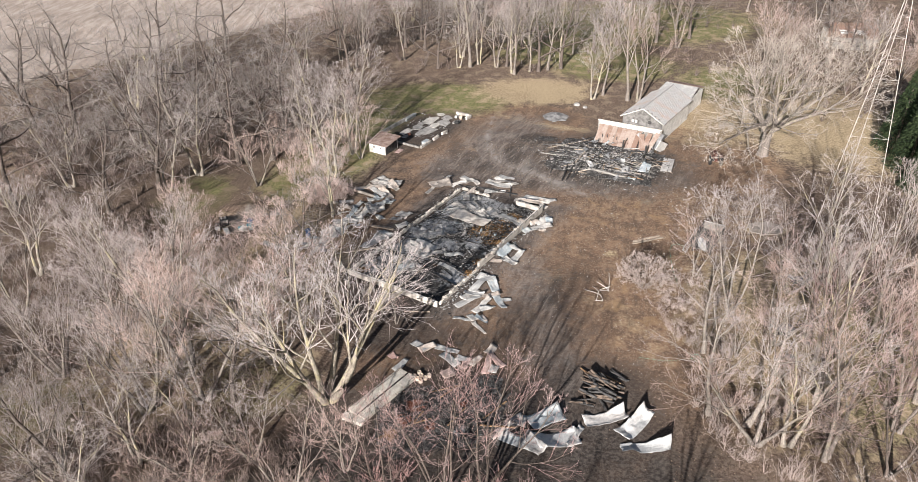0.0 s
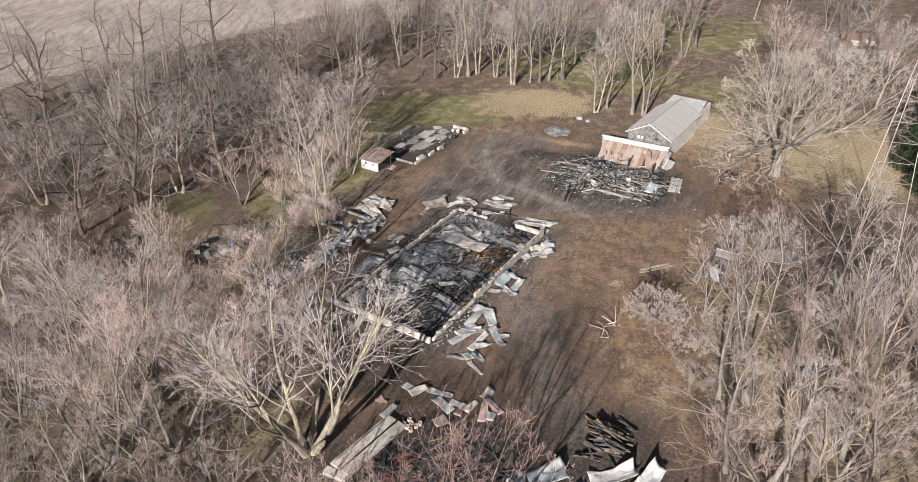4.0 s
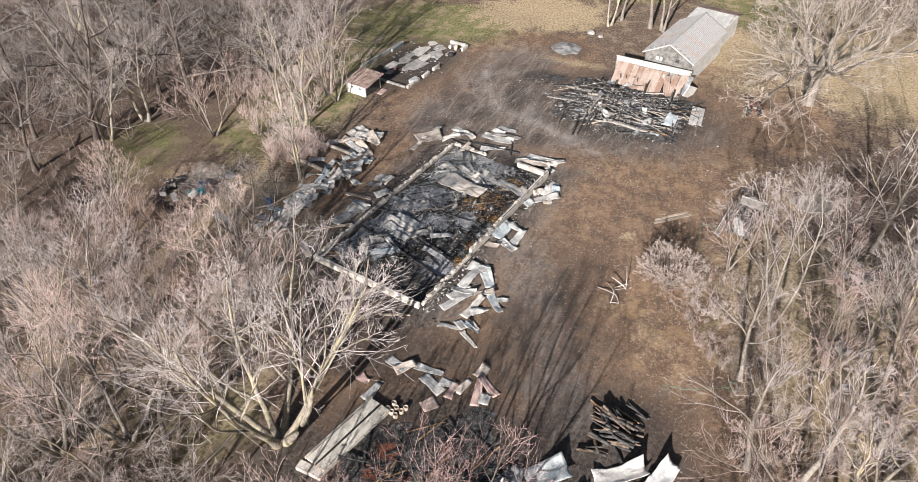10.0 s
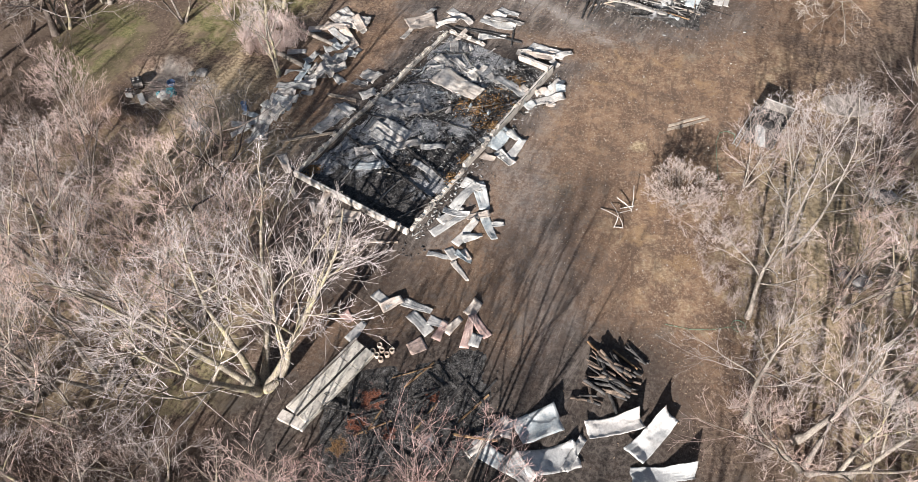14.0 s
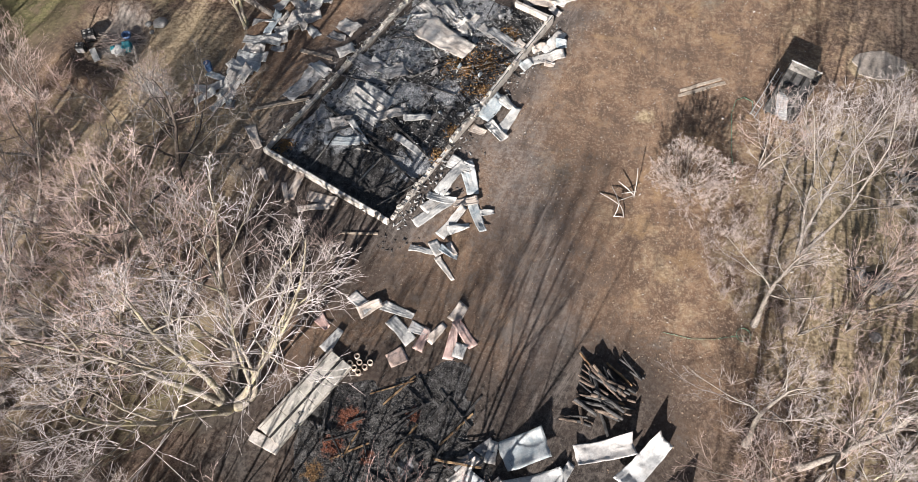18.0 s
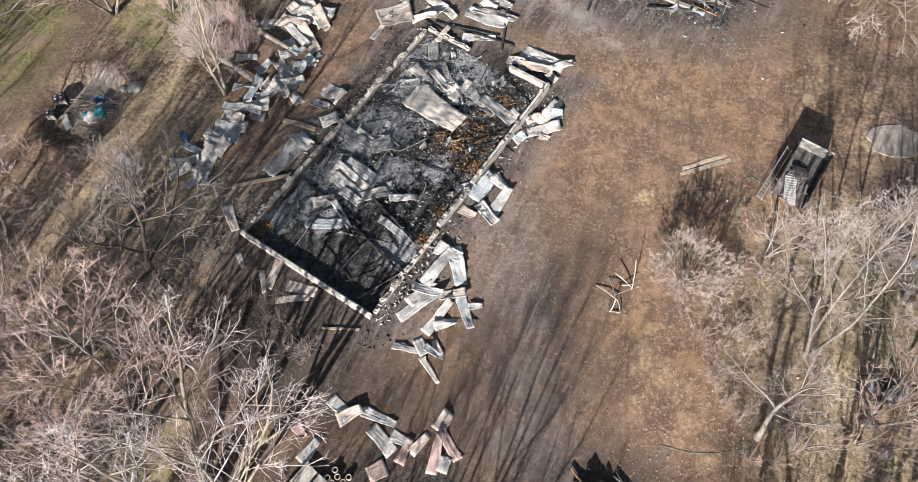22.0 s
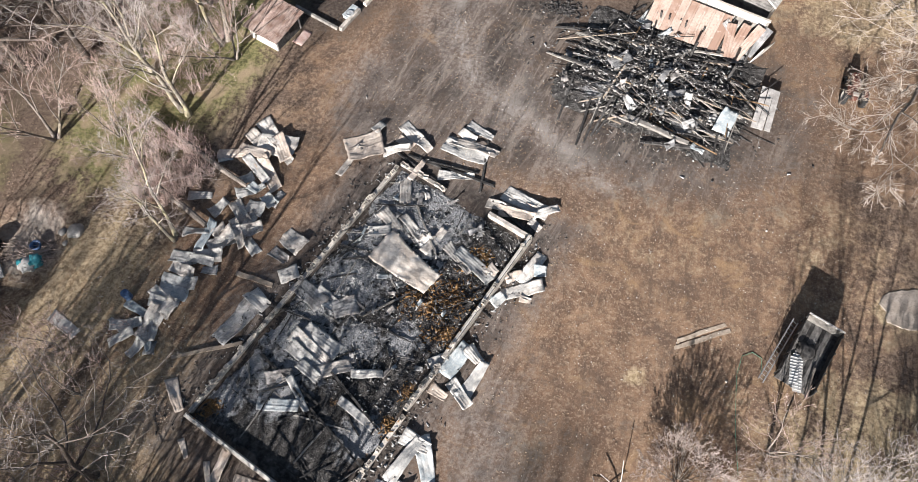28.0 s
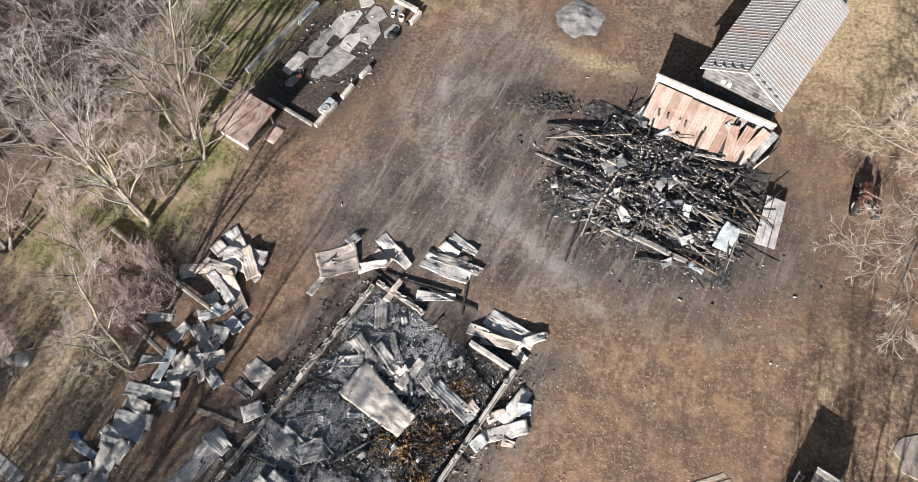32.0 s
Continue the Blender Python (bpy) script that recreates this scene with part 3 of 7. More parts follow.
    # Burnt ground; the blob at (-5, -2.5) paints diffuse tree shade into the soil.
    char_shade = most(inside, blob(x, y, 22, 35, 11.5, 9.5, -15), blob(x, y, 2.5, -14.6, 10, 7), blob(x, y, 12, -16, 9, 5.5) * 0.9, blob(x, y, 13, 43, 4, 2.2, -10), blob(x, y, 16.6, 51.8, 4, 3) * 0.6, blob(x, y, 5, 31, 9, 5) * 0.5, blob(x, y, 9.4, 39.0, 1.8, 7, -8) * 0.75, blob(x, y, 12.0, 43.2, 3.4, 2.2) * 0.8, blob(x, y, 3.4, 34.6, 1.6, 4.5, 12) * 0.75, blob(x, y, 10.6, 27.6, 2.0, 2.6, -30) * 0.7, blob(x, y, 1, 38, 2.0, 6, 10) * 0.55, blob(x, y, 15, -12, 6, 5) * 0.85, blob(x, y, -4.3, 46, 5, 8.2, -30) * 0.9, blob(x, y, 27, 28, 6, 4) * 0.55, blob(x, y, -5, -2.5, 9, 5, -30) * 0.85, blob(x, y, 3, -8, 8, 6) * 0.6, blob(x, y, 31, 31, 5, 7) * 0.5, blob(x, y, 9.5, -2, 3.6, 15, -32) * 0.55, blob(x, y, -12, 17, 4, 10, -25) * 0.2, blob(x, y, 34, 36, 4, 9) * 0.4, blob(x, y, 11, -8, 4, 6) * 0.45, blob(x, y, -8, 8, 6, 12, -30) * 0.3, blob(x, y, 8, 46, 7, 5) * 0.4, blob(x, y, 10, -5, 5, 13, -12) * 0.5, blob(x, y, 9, -23, 17, 8) * 0.85, blob(x, y, -6, -24, 9, 7), blob(x, y, -6, -17, 6, 6) * 0.8)
    char_shade = char_shade * (1 - 0.8 * pale)
    dust = most(blob(x, y, 8, 37, 8, 13, -12), blob(x, y, 14, 31, 8, 6), blob(x, y, 2, 32, 6, 7), np.clip(1.3 - np.maximum(out, 0) / 4.0, 0, 1) * 0.85, blob(x, y, 22, 31, 12, 7) * 0.85, blob(x, y, 10, 47, 6, 6) * 0.8, band(x, y, 12, -14, 9, 8, 3.5, 5) * 0.75, band(x, y, -14, 6, -10, 26, 3.5, 3) * 0.2, blob(x, y, 27, 30, 8, 5) * 0.6)
    for name, layer in (("soil", soil), ("grass", grass), ("straw_light", straw_light), ("field", field), ("track_shade", track_shade), ("ash", ash), ("char_shade", char_shade), ("dust", dust)):
        ob.data.attributes.new(name, "FLOAT", "POINT").data.foreach_set("value", layer.astype(np.float32).ravel())
    return ob


build_ground()

# ---- a map of what lies how high, so that loose things rest on one another ----
CELL, X0, Y0 = 0.2, -34.0, -26.0
HEIGHT = np.zeros((360, 470))


def cells(x, y):
    return np.clip(((np.asarray(y) - Y0) / CELL).astype(int), 0, 469), np.clip(((np.asarray(x) - X0) / CELL).astype(int), 0, 359)


def support(x, y):
    r, c = cells(x, y)
    return HEIGHT[c, r]


def raise_to(x, y, z):
    r, c = cells(x, y)
    np.maximum.at(HEIGHT, (c, r), z)


def rest_line(ax, ay, bx, by):
    """The heights at which a stiff bar from a to b comes to rest."""
    t = np.linspace(0, 1, 13)
    h = support(ax + (bx - ax) * t, ay + (by - ay) * t)
    k, b = np.polyfit(t, h, 1)
    lift = np.max(h - (k * t + b)) * 0.55
    return b + lift, k + b + lift


def rubble(name, label, ux, uy, cx, cy, turn, high, seed, hay=(), ash=(), red=(), ragged=0.25, step=0.2):
    """A low uneven bed of burnt rubble of ux by uy metres round (cx, cy)."""
    nx, ny = int(ux / step), int(uy / step)
    a, b = np.meshgrid(np.linspace(-ux / 2, ux / 2, nx + 1), np.linspace(-uy / 2, uy / 2, ny + 1), indexing="ij")
    c, s = math.cos(radians(turn)), math.sin(radians(turn))
    x, y = cx + a * c - b * s, cy + a * s + b * c
    edge = np.minimum((ux / 2 - np.abs(a)), (uy / 2 - np.abs(b))) / (ragged * min(ux, uy))
    edge = np.clip(edge + 0.25 * wobble(x, y, 0.5, seed), 0, 1)
    h = 0.5 + 0.35 * wobble(x, y, 0.35, seed + 1) + 0.35 * wobble(x, y, 1.1, seed + 2) + 0.22 * wobble(x, y, 2.6, seed + 3)
    z = np.clip(h, 0.03, 1.2) * edge * high - 0.06 * (edge < 0.06)
    i, j = np.meshgrid(np.arange(nx), np.arange(ny), indexing="ij")
    n = ny + 1
    f = np.stack([i * n + j, (i + 1) * n + j, (i + 1) * n + j + 1, i * n + j + 1], -1).reshape(-1, 4)
    ob = link_mesh(name, np.stack([x, y, z], -1).reshape(-1, 3), f, DEBRIS)
    for key, spots in (("hay", hay), ("ash", ash), ("red", red)):
        layer = np.zeros_like(x)
        for px, py, pr in spots:
            layer = np.maximum(layer, np.clip(1.25 - np.hypot(x - px, y - py) / pr, 0, 1))
        ob.data.attributes.new(key, "FLOAT", "POINT").data.foreach_set("value", layer.astype(np.float32).ravel())
    raise_to(x, y, z)
    return tagged(ob, label, "debris", kind="stuff")


mid = barn_xy(LONG / 2, WIDE / 2)
rubble("burnt_rubble", "black burnt hay and ash filling the barn foundation", LONG - 0.5, WIDE - 0.5, mid[0], mid[1], TURN, 0.4, 11.0,
       hay=[(5.6, 14.6, 1.6), (7.0, 15.6, 1.3), (6.4, 12.6, 1.1), (4.2, 8.6, 0.9), (3.2, 6.4, 0.9), (-8.6, 6.6, 1.2), (-9.0, 9.0, 1.1), (8.6, 18.6, 1.4), (2.2, 4.0, 0.7), (-0.6, 7.4, 0.6)],
       ash=[(2.4, 22.6, 4.0), (-0.6, 16.2, 3.2), (-2.6, 14.4, 2.6), (-3.0, 10.8, 3.0), (-4.4, 8.2, 2.4), (5.0, 20.0, 2.4), (1.6, 5.0, 2.0), (5.2, 23.4, 1.6), (1.2, 19.6, 2.0), (-6.6, 9.6, 1.4), (-5.0, 12.4, 2.2), (3.6, 12.0, 1.6), (-1.0, 20.0, 2.0), (-7.8, 7.4, 1.8), (0.4, 11.6, 2.0), (7.0, 21.6, 1.6)])
rubble("burnt_rubble", "charred rubble bed of the collapsed farm building", 15.5, 11.5, 22.2, 35.2, -24, 0.75, 23.0,
       hay=[(25.5, 33.5, 0.6)], ash=[(19.2, 36.2, 1.6), (17.0, 33.8, 1.2), (24.0, 31.0, 1.2), (20.4, 38.6, 0.8)])
rubble("burnt_rubble", "black ash and red scorched soil of a burnt shed", 12.5, 8.6, 1.2, -15.4, 12, 0.16, 31.0,
       hay=[(-3.0, -17.6, 1.2)], ash=[(2.6, -17.2, 0.6)], ragged=0.6, red=[(-1.2, -14.2, 1.6), (-2.0, -16.0, 1.4), (0.2, -16.6, 0.9), (2.8, -14.0, 0.9)])


# ---- the barn foundation ----
def wall_run(parent, name, u0, v0, u1, v1, height, courses, gap_chance, rng, thick=0.3):
    """A low wall along a side of the foundation: a solid core, with loose blocks in its top course."""
    a, b = np.array(barn_xy(u0, v0)), np.array(barn_xy(u1, v1))
    run = float(np.linalg.norm(b - a))
    rz = math.degrees(math.atan2(b[1] - a[1], b[0] - a[0]))
    core = part(name, box(run, thick, height, pose((a[0] + b[0]) / 2, (a[1] + b[1]) / 2, -0.05, 0, 0, rz), bevel=0.015), BLOCK, parent)
    t = np.linspace(0, 1, int(run / 0.1))
    raise_to(a[0] + (b[0] - a[0]) * t, a[1] + (b[1] - a[1]) * t, height - 0.05)
    count = int(run / 0.41)
    for k in range(count):
        if rng.random() < gap_chance:
            continue
        w = (k + 0.5) / count
        ob = new("concrete_block", BLOCK_MESHES[rng.randrange(len(BLOCK_MESHES))])
        ob.parent = core
        ob.matrix_basis = pose(a[0] + (b[0] - a[0]) * w + rng.gauss(0, 0.05), a[1] + (b[1] - a[1]) * w + rng.gauss(0, 0.05), height - 0.053 - rng.uniform(0, 0.09), rng.gauss(0, 6), rng.gauss(0, 6), rz + rng.gauss(0, 12))
    return core


def block_mesh(seed):
    """A hollow building block with two open cores."""
    rng = random.Random(seed)
    bm = bmesh.new()
    for y in (-0.125, 0.125):
        add_box(bm, 0.39, 0.045, 0.19, pose(0, y, 0))
    for x in (-0.17, 0, 0.17):
        add_box(bm, 0.045, 0.205, 0.19 - rng.uniform(0, 0.02), pose(x, 0, 0))
    if seed > 1:
        for x in (-0.085, 0.085):
            add_box(bm, 0.125, 0.205, rng.uniform(0.1, 0.185), pose(x, 0, 0), 0.02, rng)
    for v in bm.verts:
        v.co += Vector([rng.uniform(-0.008, 0.008) * (1 + seed) for _ in range(3)])
    me = bpy.data.meshes.new("concrete_block")
    bm.to_mesh(me)
    bm.free()
    me.materials.append(BLOCK)
    return me


BLOCK_MESHES = [block_mesh(k) for k in range(5)]
rng = random.Random(5)
foundation = holder("barn_foundation", 0, 0, 0, 0, "low scorched concrete block foundation of a burnt barn", "foundation", kind="structure")
wall_run(foundation, "side_wall", 12.5, 0, LONG, 0, 0.85, 3, 0.75, rng)
wall_run(foundation, "side_wall", 8.3, 0.1, 12.0, 0, 0.6, 2, 0.3, rng)
wall_run(foundation, "side_wall", 0.4, 0, 8.0, 0, 0.28, 1, 0.35, rng)
wall_run(foundation, "side_wall", 0.3, WIDE, LONG - 0.4, WIDE, 0.32, 2, 0.3, rng)
wall_run(foundation, "end_wall", 0, 0, 0, WIDE, 0.62, 3, 0.97, rng)
wall_run(foundation, "end_wall", LONG, 0, LONG, 3.6, 0.6, 3, 0.9, rng)
wall_run(foundation, "end_wall", LONG, 7.5, LONG, WIDE, 0.22, 1, 0.4, rng)
for (u0, v0, u1, v1, top) in ((0, 0.1, 0, WIDE - 0.1, 0.57), (13.0, 0, LONG, 0, 0.80)):
    p, q = barn_xy(u0, v0), barn_xy(u1, v1)
    run, rz = math.dist(p, q), math.degrees(math.atan2(q[1] - p[1], q[0] - p[0]))
    cap = part("sill_plate", box(run, 0.14, 0.05, pose((p[0] + q[0]) / 2 + 0.04, (p[1] + q[1]) / 2, top + 0.004, 0, 0, rz), bevel=0.01), WHITE_PAINT, foundation, "pale painted sill on the wall")
    part("sill_channel", box(run, 0.03, 0.07, pose((p[0] + q[0]) / 2 - 0.09 * math.cos(radians(rz + 90)), (p[1] + q[1]) / 2 - 0.09 * math.sin(radians(rz + 90)), top + 0.004, 0, 0, rz)), CHAR, foundation, "charred edge strip")


# ---- bars, beams and scraps ----
def beam_mesh(name, seed, sides=4, ragged=0.12):
    """A rough bar one metre long and one metre thick, to be scaled; its ends are burnt uneven."""
    rng = random.Random(seed)
    rings, vs, fs = 5, [], []
    for k in range(rings):
        w = 1 - (0.25 * rng.random() if k in (0, rings - 1) else 0.06 * rng.random())
        ox, oy = rng.uniform(-1, 1) * ragged, rng.uniform(-1, 1) * ragged
        for j in range(sides):
            a = 2 * math.pi * (j + 0.5) / sides
            rad = (0.707 if sides == 4 else 0.5) * w
            x = k / (rings - 1) - 0.5 + (rng.uniform(-0.02, 0.02) if k in (0, rings - 1) else 0)
            vs.append((x, math.cos(a) * rad + ox, math.sin(a) * rad + oy))
    for k in range(rings - 1):
        for j in range(sides):
            n = (j + 1) % sides
            fs.append((k * sides + j, k * sides + n, (k + 1) * sides + n, (k + 1) * sides + j))
    fs += [tuple(range(sides))[::-1], tuple(range((rings - 1) * sides, rings * sides))]
    me = bpy.data.meshes.new(name)
    me.from_pydata(vs, [], fs)
    return me


BEAMS = {}


def bar(name, m, ax, ay, bx, by, thick, high, parent=None, sink=0.0, za=None, zb=None, sides=4, label="", seed=0):
    """A bar from a to b at rest on what lies there."""
    key = (m.name, seed % 4, sides)
    if key not in BEAMS:
        BEAMS[key] = beam_mesh("bar", 100 + seed % 4, sides)
        BEAMS[key].materials.append(m)
    if za is None:
        za, zb = rest_line(ax, ay, bx, by)
    za, zb = za + high / 2 - sink, zb + high / 2 - sink
    a, b = Vector((ax, ay, za)), Vector((bx, by, zb))
    ob = new(name, BEAMS[key])
    way = b - a
    turn = Matrix.Translation((a + b) / 2) @ way.to_track_quat("X", "Z").to_matrix().to_4x4()
    ob.parent = parent
    if parent:
        turn = Matrix.Translation(-parent.location) @ turn
    ob.matrix_basis = turn @ Matrix.Diagonal((way.length, thick, high, 1))
    t = np.linspace(0, 1, max(4, int(way.length / 0.15)))
    raise_to(ax + (bx - ax) * t, ay + (by - ay) * t, za + (zb - za) * t + high / 2)
    if label:
        ob["label"] = label
    return ob


def scraps(name, label, n, spot, sizes, m, seed):
    """Loose small scraps lying about; spot(rng) gives a place."""
    rng = np.random.default_rng(seed)
    pr = random.Random(seed)
    xy = np.array([spot(pr) for _ in range(n)])
    size = np.exp(rng.uniform(np.log(sizes[0]), np.log(sizes[1]), n))
    dims = np.stack([size * rng.uniform(0.7, 2.2, n), size * rng.uniform(0.25, 0.8, n), size * rng.uniform(0.12, 0.5, n)], 1)
    corner = np.array([[a, b, c] for a in (-0.5, 0.5) for b in (-0.5, 0.5) for c in (-0.5, 0.5)])
    v = corner[None] * dims[:, None] * rng.uniform(0.75, 1.1, (n, 8, 1))
    yaw, tip = rng.uniform(0, 6.28, n), rng.normal(0, 0.3, n)
    c, s = np.cos(tip)[:, None], np.sin(tip)[:, None]
    x, z = v[..., 0] * c - v[..., 2] * s, v[..., 0] * s + v[..., 2] * c
    c, s = np.cos(yaw)[:, None], np.sin(yaw)[:, None]
    w = np.stack([x * c - v[..., 1] * s, x * s + v[..., 1] * c, z], -1)
    base = support(xy[:, 0], xy[:, 1]) - w[..., 2].min(1) * 0.7
    w += np.concatenate([xy, base[:, None]], 1)[:, None]
    f = np.array([[0, 1, 3, 2], [4, 6, 7, 5], [0, 4, 5, 1], [2, 3, 7, 6], [0, 2, 6, 4], [1, 5, 7, 3]])
    ob = link_mesh(name, w.reshape(-1, 3), (np.arange(n)[:, None, None] * 8 + f[None]).reshape(-1, 4), m)
    return tagged(ob, label, "debris", kind="stuff")


def in_barn(pr):
    return barn_xy(pr.uniform(0.4, LONG - 0.4), pr.uniform(0.4, WIDE - 0.4))


def round_spot(cx, cy, rx, ry, turn=0.0):
    c, s = math.cos(radians(turn)), math.sin(radians(turn))

    def spot(pr):
        a, r = pr.uniform(0, 6.283), math.sqrt(pr.random())
        u, v = rx * r * math.cos(a), ry * r * math.sin(a)
        return cx + u * c - v * s, cy + u * s + v * c

    return spot


def rubble_spot(cx, cy, rx, ry, turn=0.0):
    """Thicker towards the middle, with strays outside."""
    c, s = math.cos(radians(turn)), math.sin(radians(turn))

    def spot(pr):
        u, v = pr.gauss(0, rx * 0.5), pr.gauss(0, ry * 0.5)
        return cx + u * c - v * s, cy + u * s + v * c

    return spot


# ---- charred timber in the barn ----
barn_timber = holder("charred_timber_heap", 0, 0, 0, 0, "scattered charred rafters inside the barn ruin", "timber")
rng = random.Random(21)
for n in range(80):
    u, v = rng.uniform(0.8, LONG - 0.8), rng.uniform(0.6, WIDE - 0.6)
    run = rng.uniform(1.0, 4.5)
    head = TURN + rng.choice((0, 0, 90, 60, -40)) + rng.gauss(0, 14)
    x, y = barn_xy(u, v)
    dx, dy = math.cos(radians(head)) * run / 2, math.sin(radians(head)) * run / 2
    w = rng.uniform(0.05, 0.13)
    bar("charred_beam", CHAR if rng.random() < 0.7 else GREY_WOOD, x - dx, y - dy, x + dx, y + dy, w, w * rng.uniform(0.5, 1), barn_timber, seed=n, sink=0.02)
for ax, ay, bx, by, w in ((2.4, 27.0, 9.2, 24.6, 0.16), (3.6, 26.6, 8.0, 25.6, 0.1), (8.6, 28.6, 8.2, 24.0, 0.16), (1.0, 27.6, 5.6, 24.2, 0.14), (9.2, 23.3, 12.2, 20.4, 0.22), (-1.0, 9.4, 2.6, 5.8, 0.16), (-3.4, 8.2, 2.2, 3.0, 0.14), (-6.0, 10.4, -1.6, 7.2, 0.14)):
    bar("charred_beam", CHAR, ax, ay, bx, by, w, w, barn_timber, seed=int(w * 100))
scraps("burnt_scraps", "small black charred scraps strewn through the barn ruin", 1700, in_barn, (0.03, 0.14), CHAR_BIT, 31)
scraps("ash_scraps", "pale ash flakes and tin scraps in the barn ruin", 3200, lambda pr: barn_xy(LONG * 0.98 - (LONG - 6.5) * pr.random() ** 1.2, pr.uniform(0.4, WIDE - 0.4)), (0.03, 0.16), ASH_BIT, 32)
for k, (x, y, r) in enumerate(((5.6, 14.6, 2.4), (7.0, 15.8, 1.6), (6.2, 12.6, 1.3), (4.4, 15.2, 1.4), (4.2, 8.4, 0.6), (3.0, 6.2, 0.7), (-8.7, 6.6, 0.8), (8.4, 18.4, 1.0))):
    scraps("scorched_hay", "clump of orange scorched hay in black ash", int(130 * r), rubble_spot(x, y, r, r), (0.04, 0.2), HAY, 40 + k)
scraps("burnt_scraps", "charred scraps strewn outside the barn walls", 1100, lambda pr: barn_xy(pr.uniform(-2, LONG + 2), pr.choice((-1, WIDE + 1)) + pr.gauss(0, 0.8)), (0.03, 0.15), CHAR_BIT, 33)
scraps("ash_scraps", "broken block pieces beside the barn walls", 420, lambda pr: barn_xy(pr.uniform(0, LONG), pr.choice((-0.5, -0.7, WIDE + 0.6)) + pr.gauss(0, 0.35)), (0.05, 0.2), ASH_BIT, 34)

# ---- sheets of roofing tin ----
def sheet_mesh(x, y, turn, run, wide, rng, curl=0.25, ribs=0.2, crumple=0.1, lift=0.0):
    """A bent ribbed sheet of tin in world places, resting on what lies under it."""
    nu = max(6, int(run / 0.22))
    pitch = ribs
    count = max(2, int(round(wide / pitch)))
    vs = np.concatenate([[k, k + 0.32, k + 0.5, k + 0.68] for k in range(count)] + [[count]]) * (wide / count)
    ridge = np.concatenate([[0, 0, 1, 0] for _ in range(count)] + [[0]]) * 0.013
    u, v = np.meshgrid(np.linspace(-run / 2, run / 2, nu + 1), vs - wide / 2, indexing="ij")
    seed = rng.uniform(0, 99)
    bend = rng.choice((-1, 1)) * rng.uniform(0.1, 1) * curl
    ph = rng.uniform(0, 6.28)
    shape = np.tile(ridge, (nu + 1, 1))
    shape = shape + bend * (np.sin(u / run * rng.uniform(2.2, 4.5) + ph) - np.sin(ph)) * 0.6
    shape += rng.uniform(-1, 1) * curl * 0.5 * (u / run) * (v / wide)
    fold = rng.uniform(-0.3, 0.3) * run
    shape += np.maximum(0, u - fold) * rng.uniform(-0.1, 0.45) * curl * 1.6
    for _ in range(2):
        way = rng.uniform(0, 6.28)
        far = np.abs((u - rng.uniform(-0.35, 0.35) * run) * math.cos(way) + (v - rng.uniform(-0.3, 0.3) * wide) * math.sin(way))
        shape += far * rng.uniform(-0.75, 0.6) * min(1.0, curl * 1.9)
    shape += (v / wide) ** 2 * rng.uniform(-0.5, 1.1) * curl * wide
    shape *= min(1.0, (0.16 + 0.8 * curl) / (np.ptp(shape) + 0.01))
    shape += crumple * 0.8 * wobble(u, v, 1.3, seed) + crumple * 0.4 * wobble(u, v, 3.4, seed + 9)
    corner = np.clip((u / run + v / wide - 0.55), 0, 1)
    shape += corner * rng.uniform(0, 2.2) * curl
    skew = 0.12 * rng.uniform(-1, 1) * v / wide * run * 0.3
    wav = 0.04 * wobble(u * 0 + v, v * 0 + u, 1.1, seed + 20)
    taper = 1 + rng.uniform(-0.5, 0.15) * (u / run + 0.5) + 0.05 * wobble(u, u * 0, 1.7, seed + 31)
    bite = rng.uniform(0.0, 0.14) * np.clip(rng.choice((-1, 1)) * v / wide + 0.1, 0, 1) * np.sign(u) * np.clip(np.abs(u / run) - 0.2, 0, 1)
    v = v * taper
    u2, v2 = u * (1 - 0.03 * abs(bend)) * (1 + 0.05 * wobble(v, v * 0, 2.6, seed + 40)) + skew - bite * run, v + wav + rng.uniform(-0.08, 0.08) * wide * (u / run) ** 2 * 2
    c, s = math.cos(radians(turn)), math.sin(radians(turn))
    wx, wy = x + u2 * c - v2 * s, y + u2 * s + v2 * c
    h = support(wx, wy)
    basis = np.stack([u.ravel(), v.ravel(), np.ones(u.size)], 1)
    plane = (basis @ np.linalg.lstsq(basis, (h - shape * 0.0).ravel(), rcond=None)[0]).reshape(u.shape)
    z = plane + shape
    over = h - z
    z = z + np.quantile(over, 0.82) + 0.012 + lift
    z = np.maximum(z, np.where(h < 0.05, h + 0.04, h * 0.78 + 0.01))
    raise_to(wx, wy, z)
    top = np.stack([wx - x, wy - y, z], -1)
    n, m = u.shape
    i, j = np.meshgrid(np.arange(n - 1), np.arange(m - 1), indexing="ij")
    q = np.stack([i * m + j, (i + 1) * m + j, (i + 1) * m + j + 1, i * m + j + 1], -1).reshape(-1, 4)
    low = top - np.array([0, 0, 0.007])
    rim = [k for k in range(m)] + [k * m + m - 1 for k in range(1, n)] + [(n - 1) * m + k for k in range(m - 2, -1, -1)] + [k * m for k in range(n - 2, 0, -1)]
    rim = np.array(rim)
    nxt, size = np.roll(rim, -1), n * m
    wall = np.stack([rim, nxt, nxt + size, rim + size], -1)
    return np.concatenate([top.reshape(-1, 3), low.reshape(-1, 3)]), np.concatenate([q, q[:, ::-1] + size, wall])


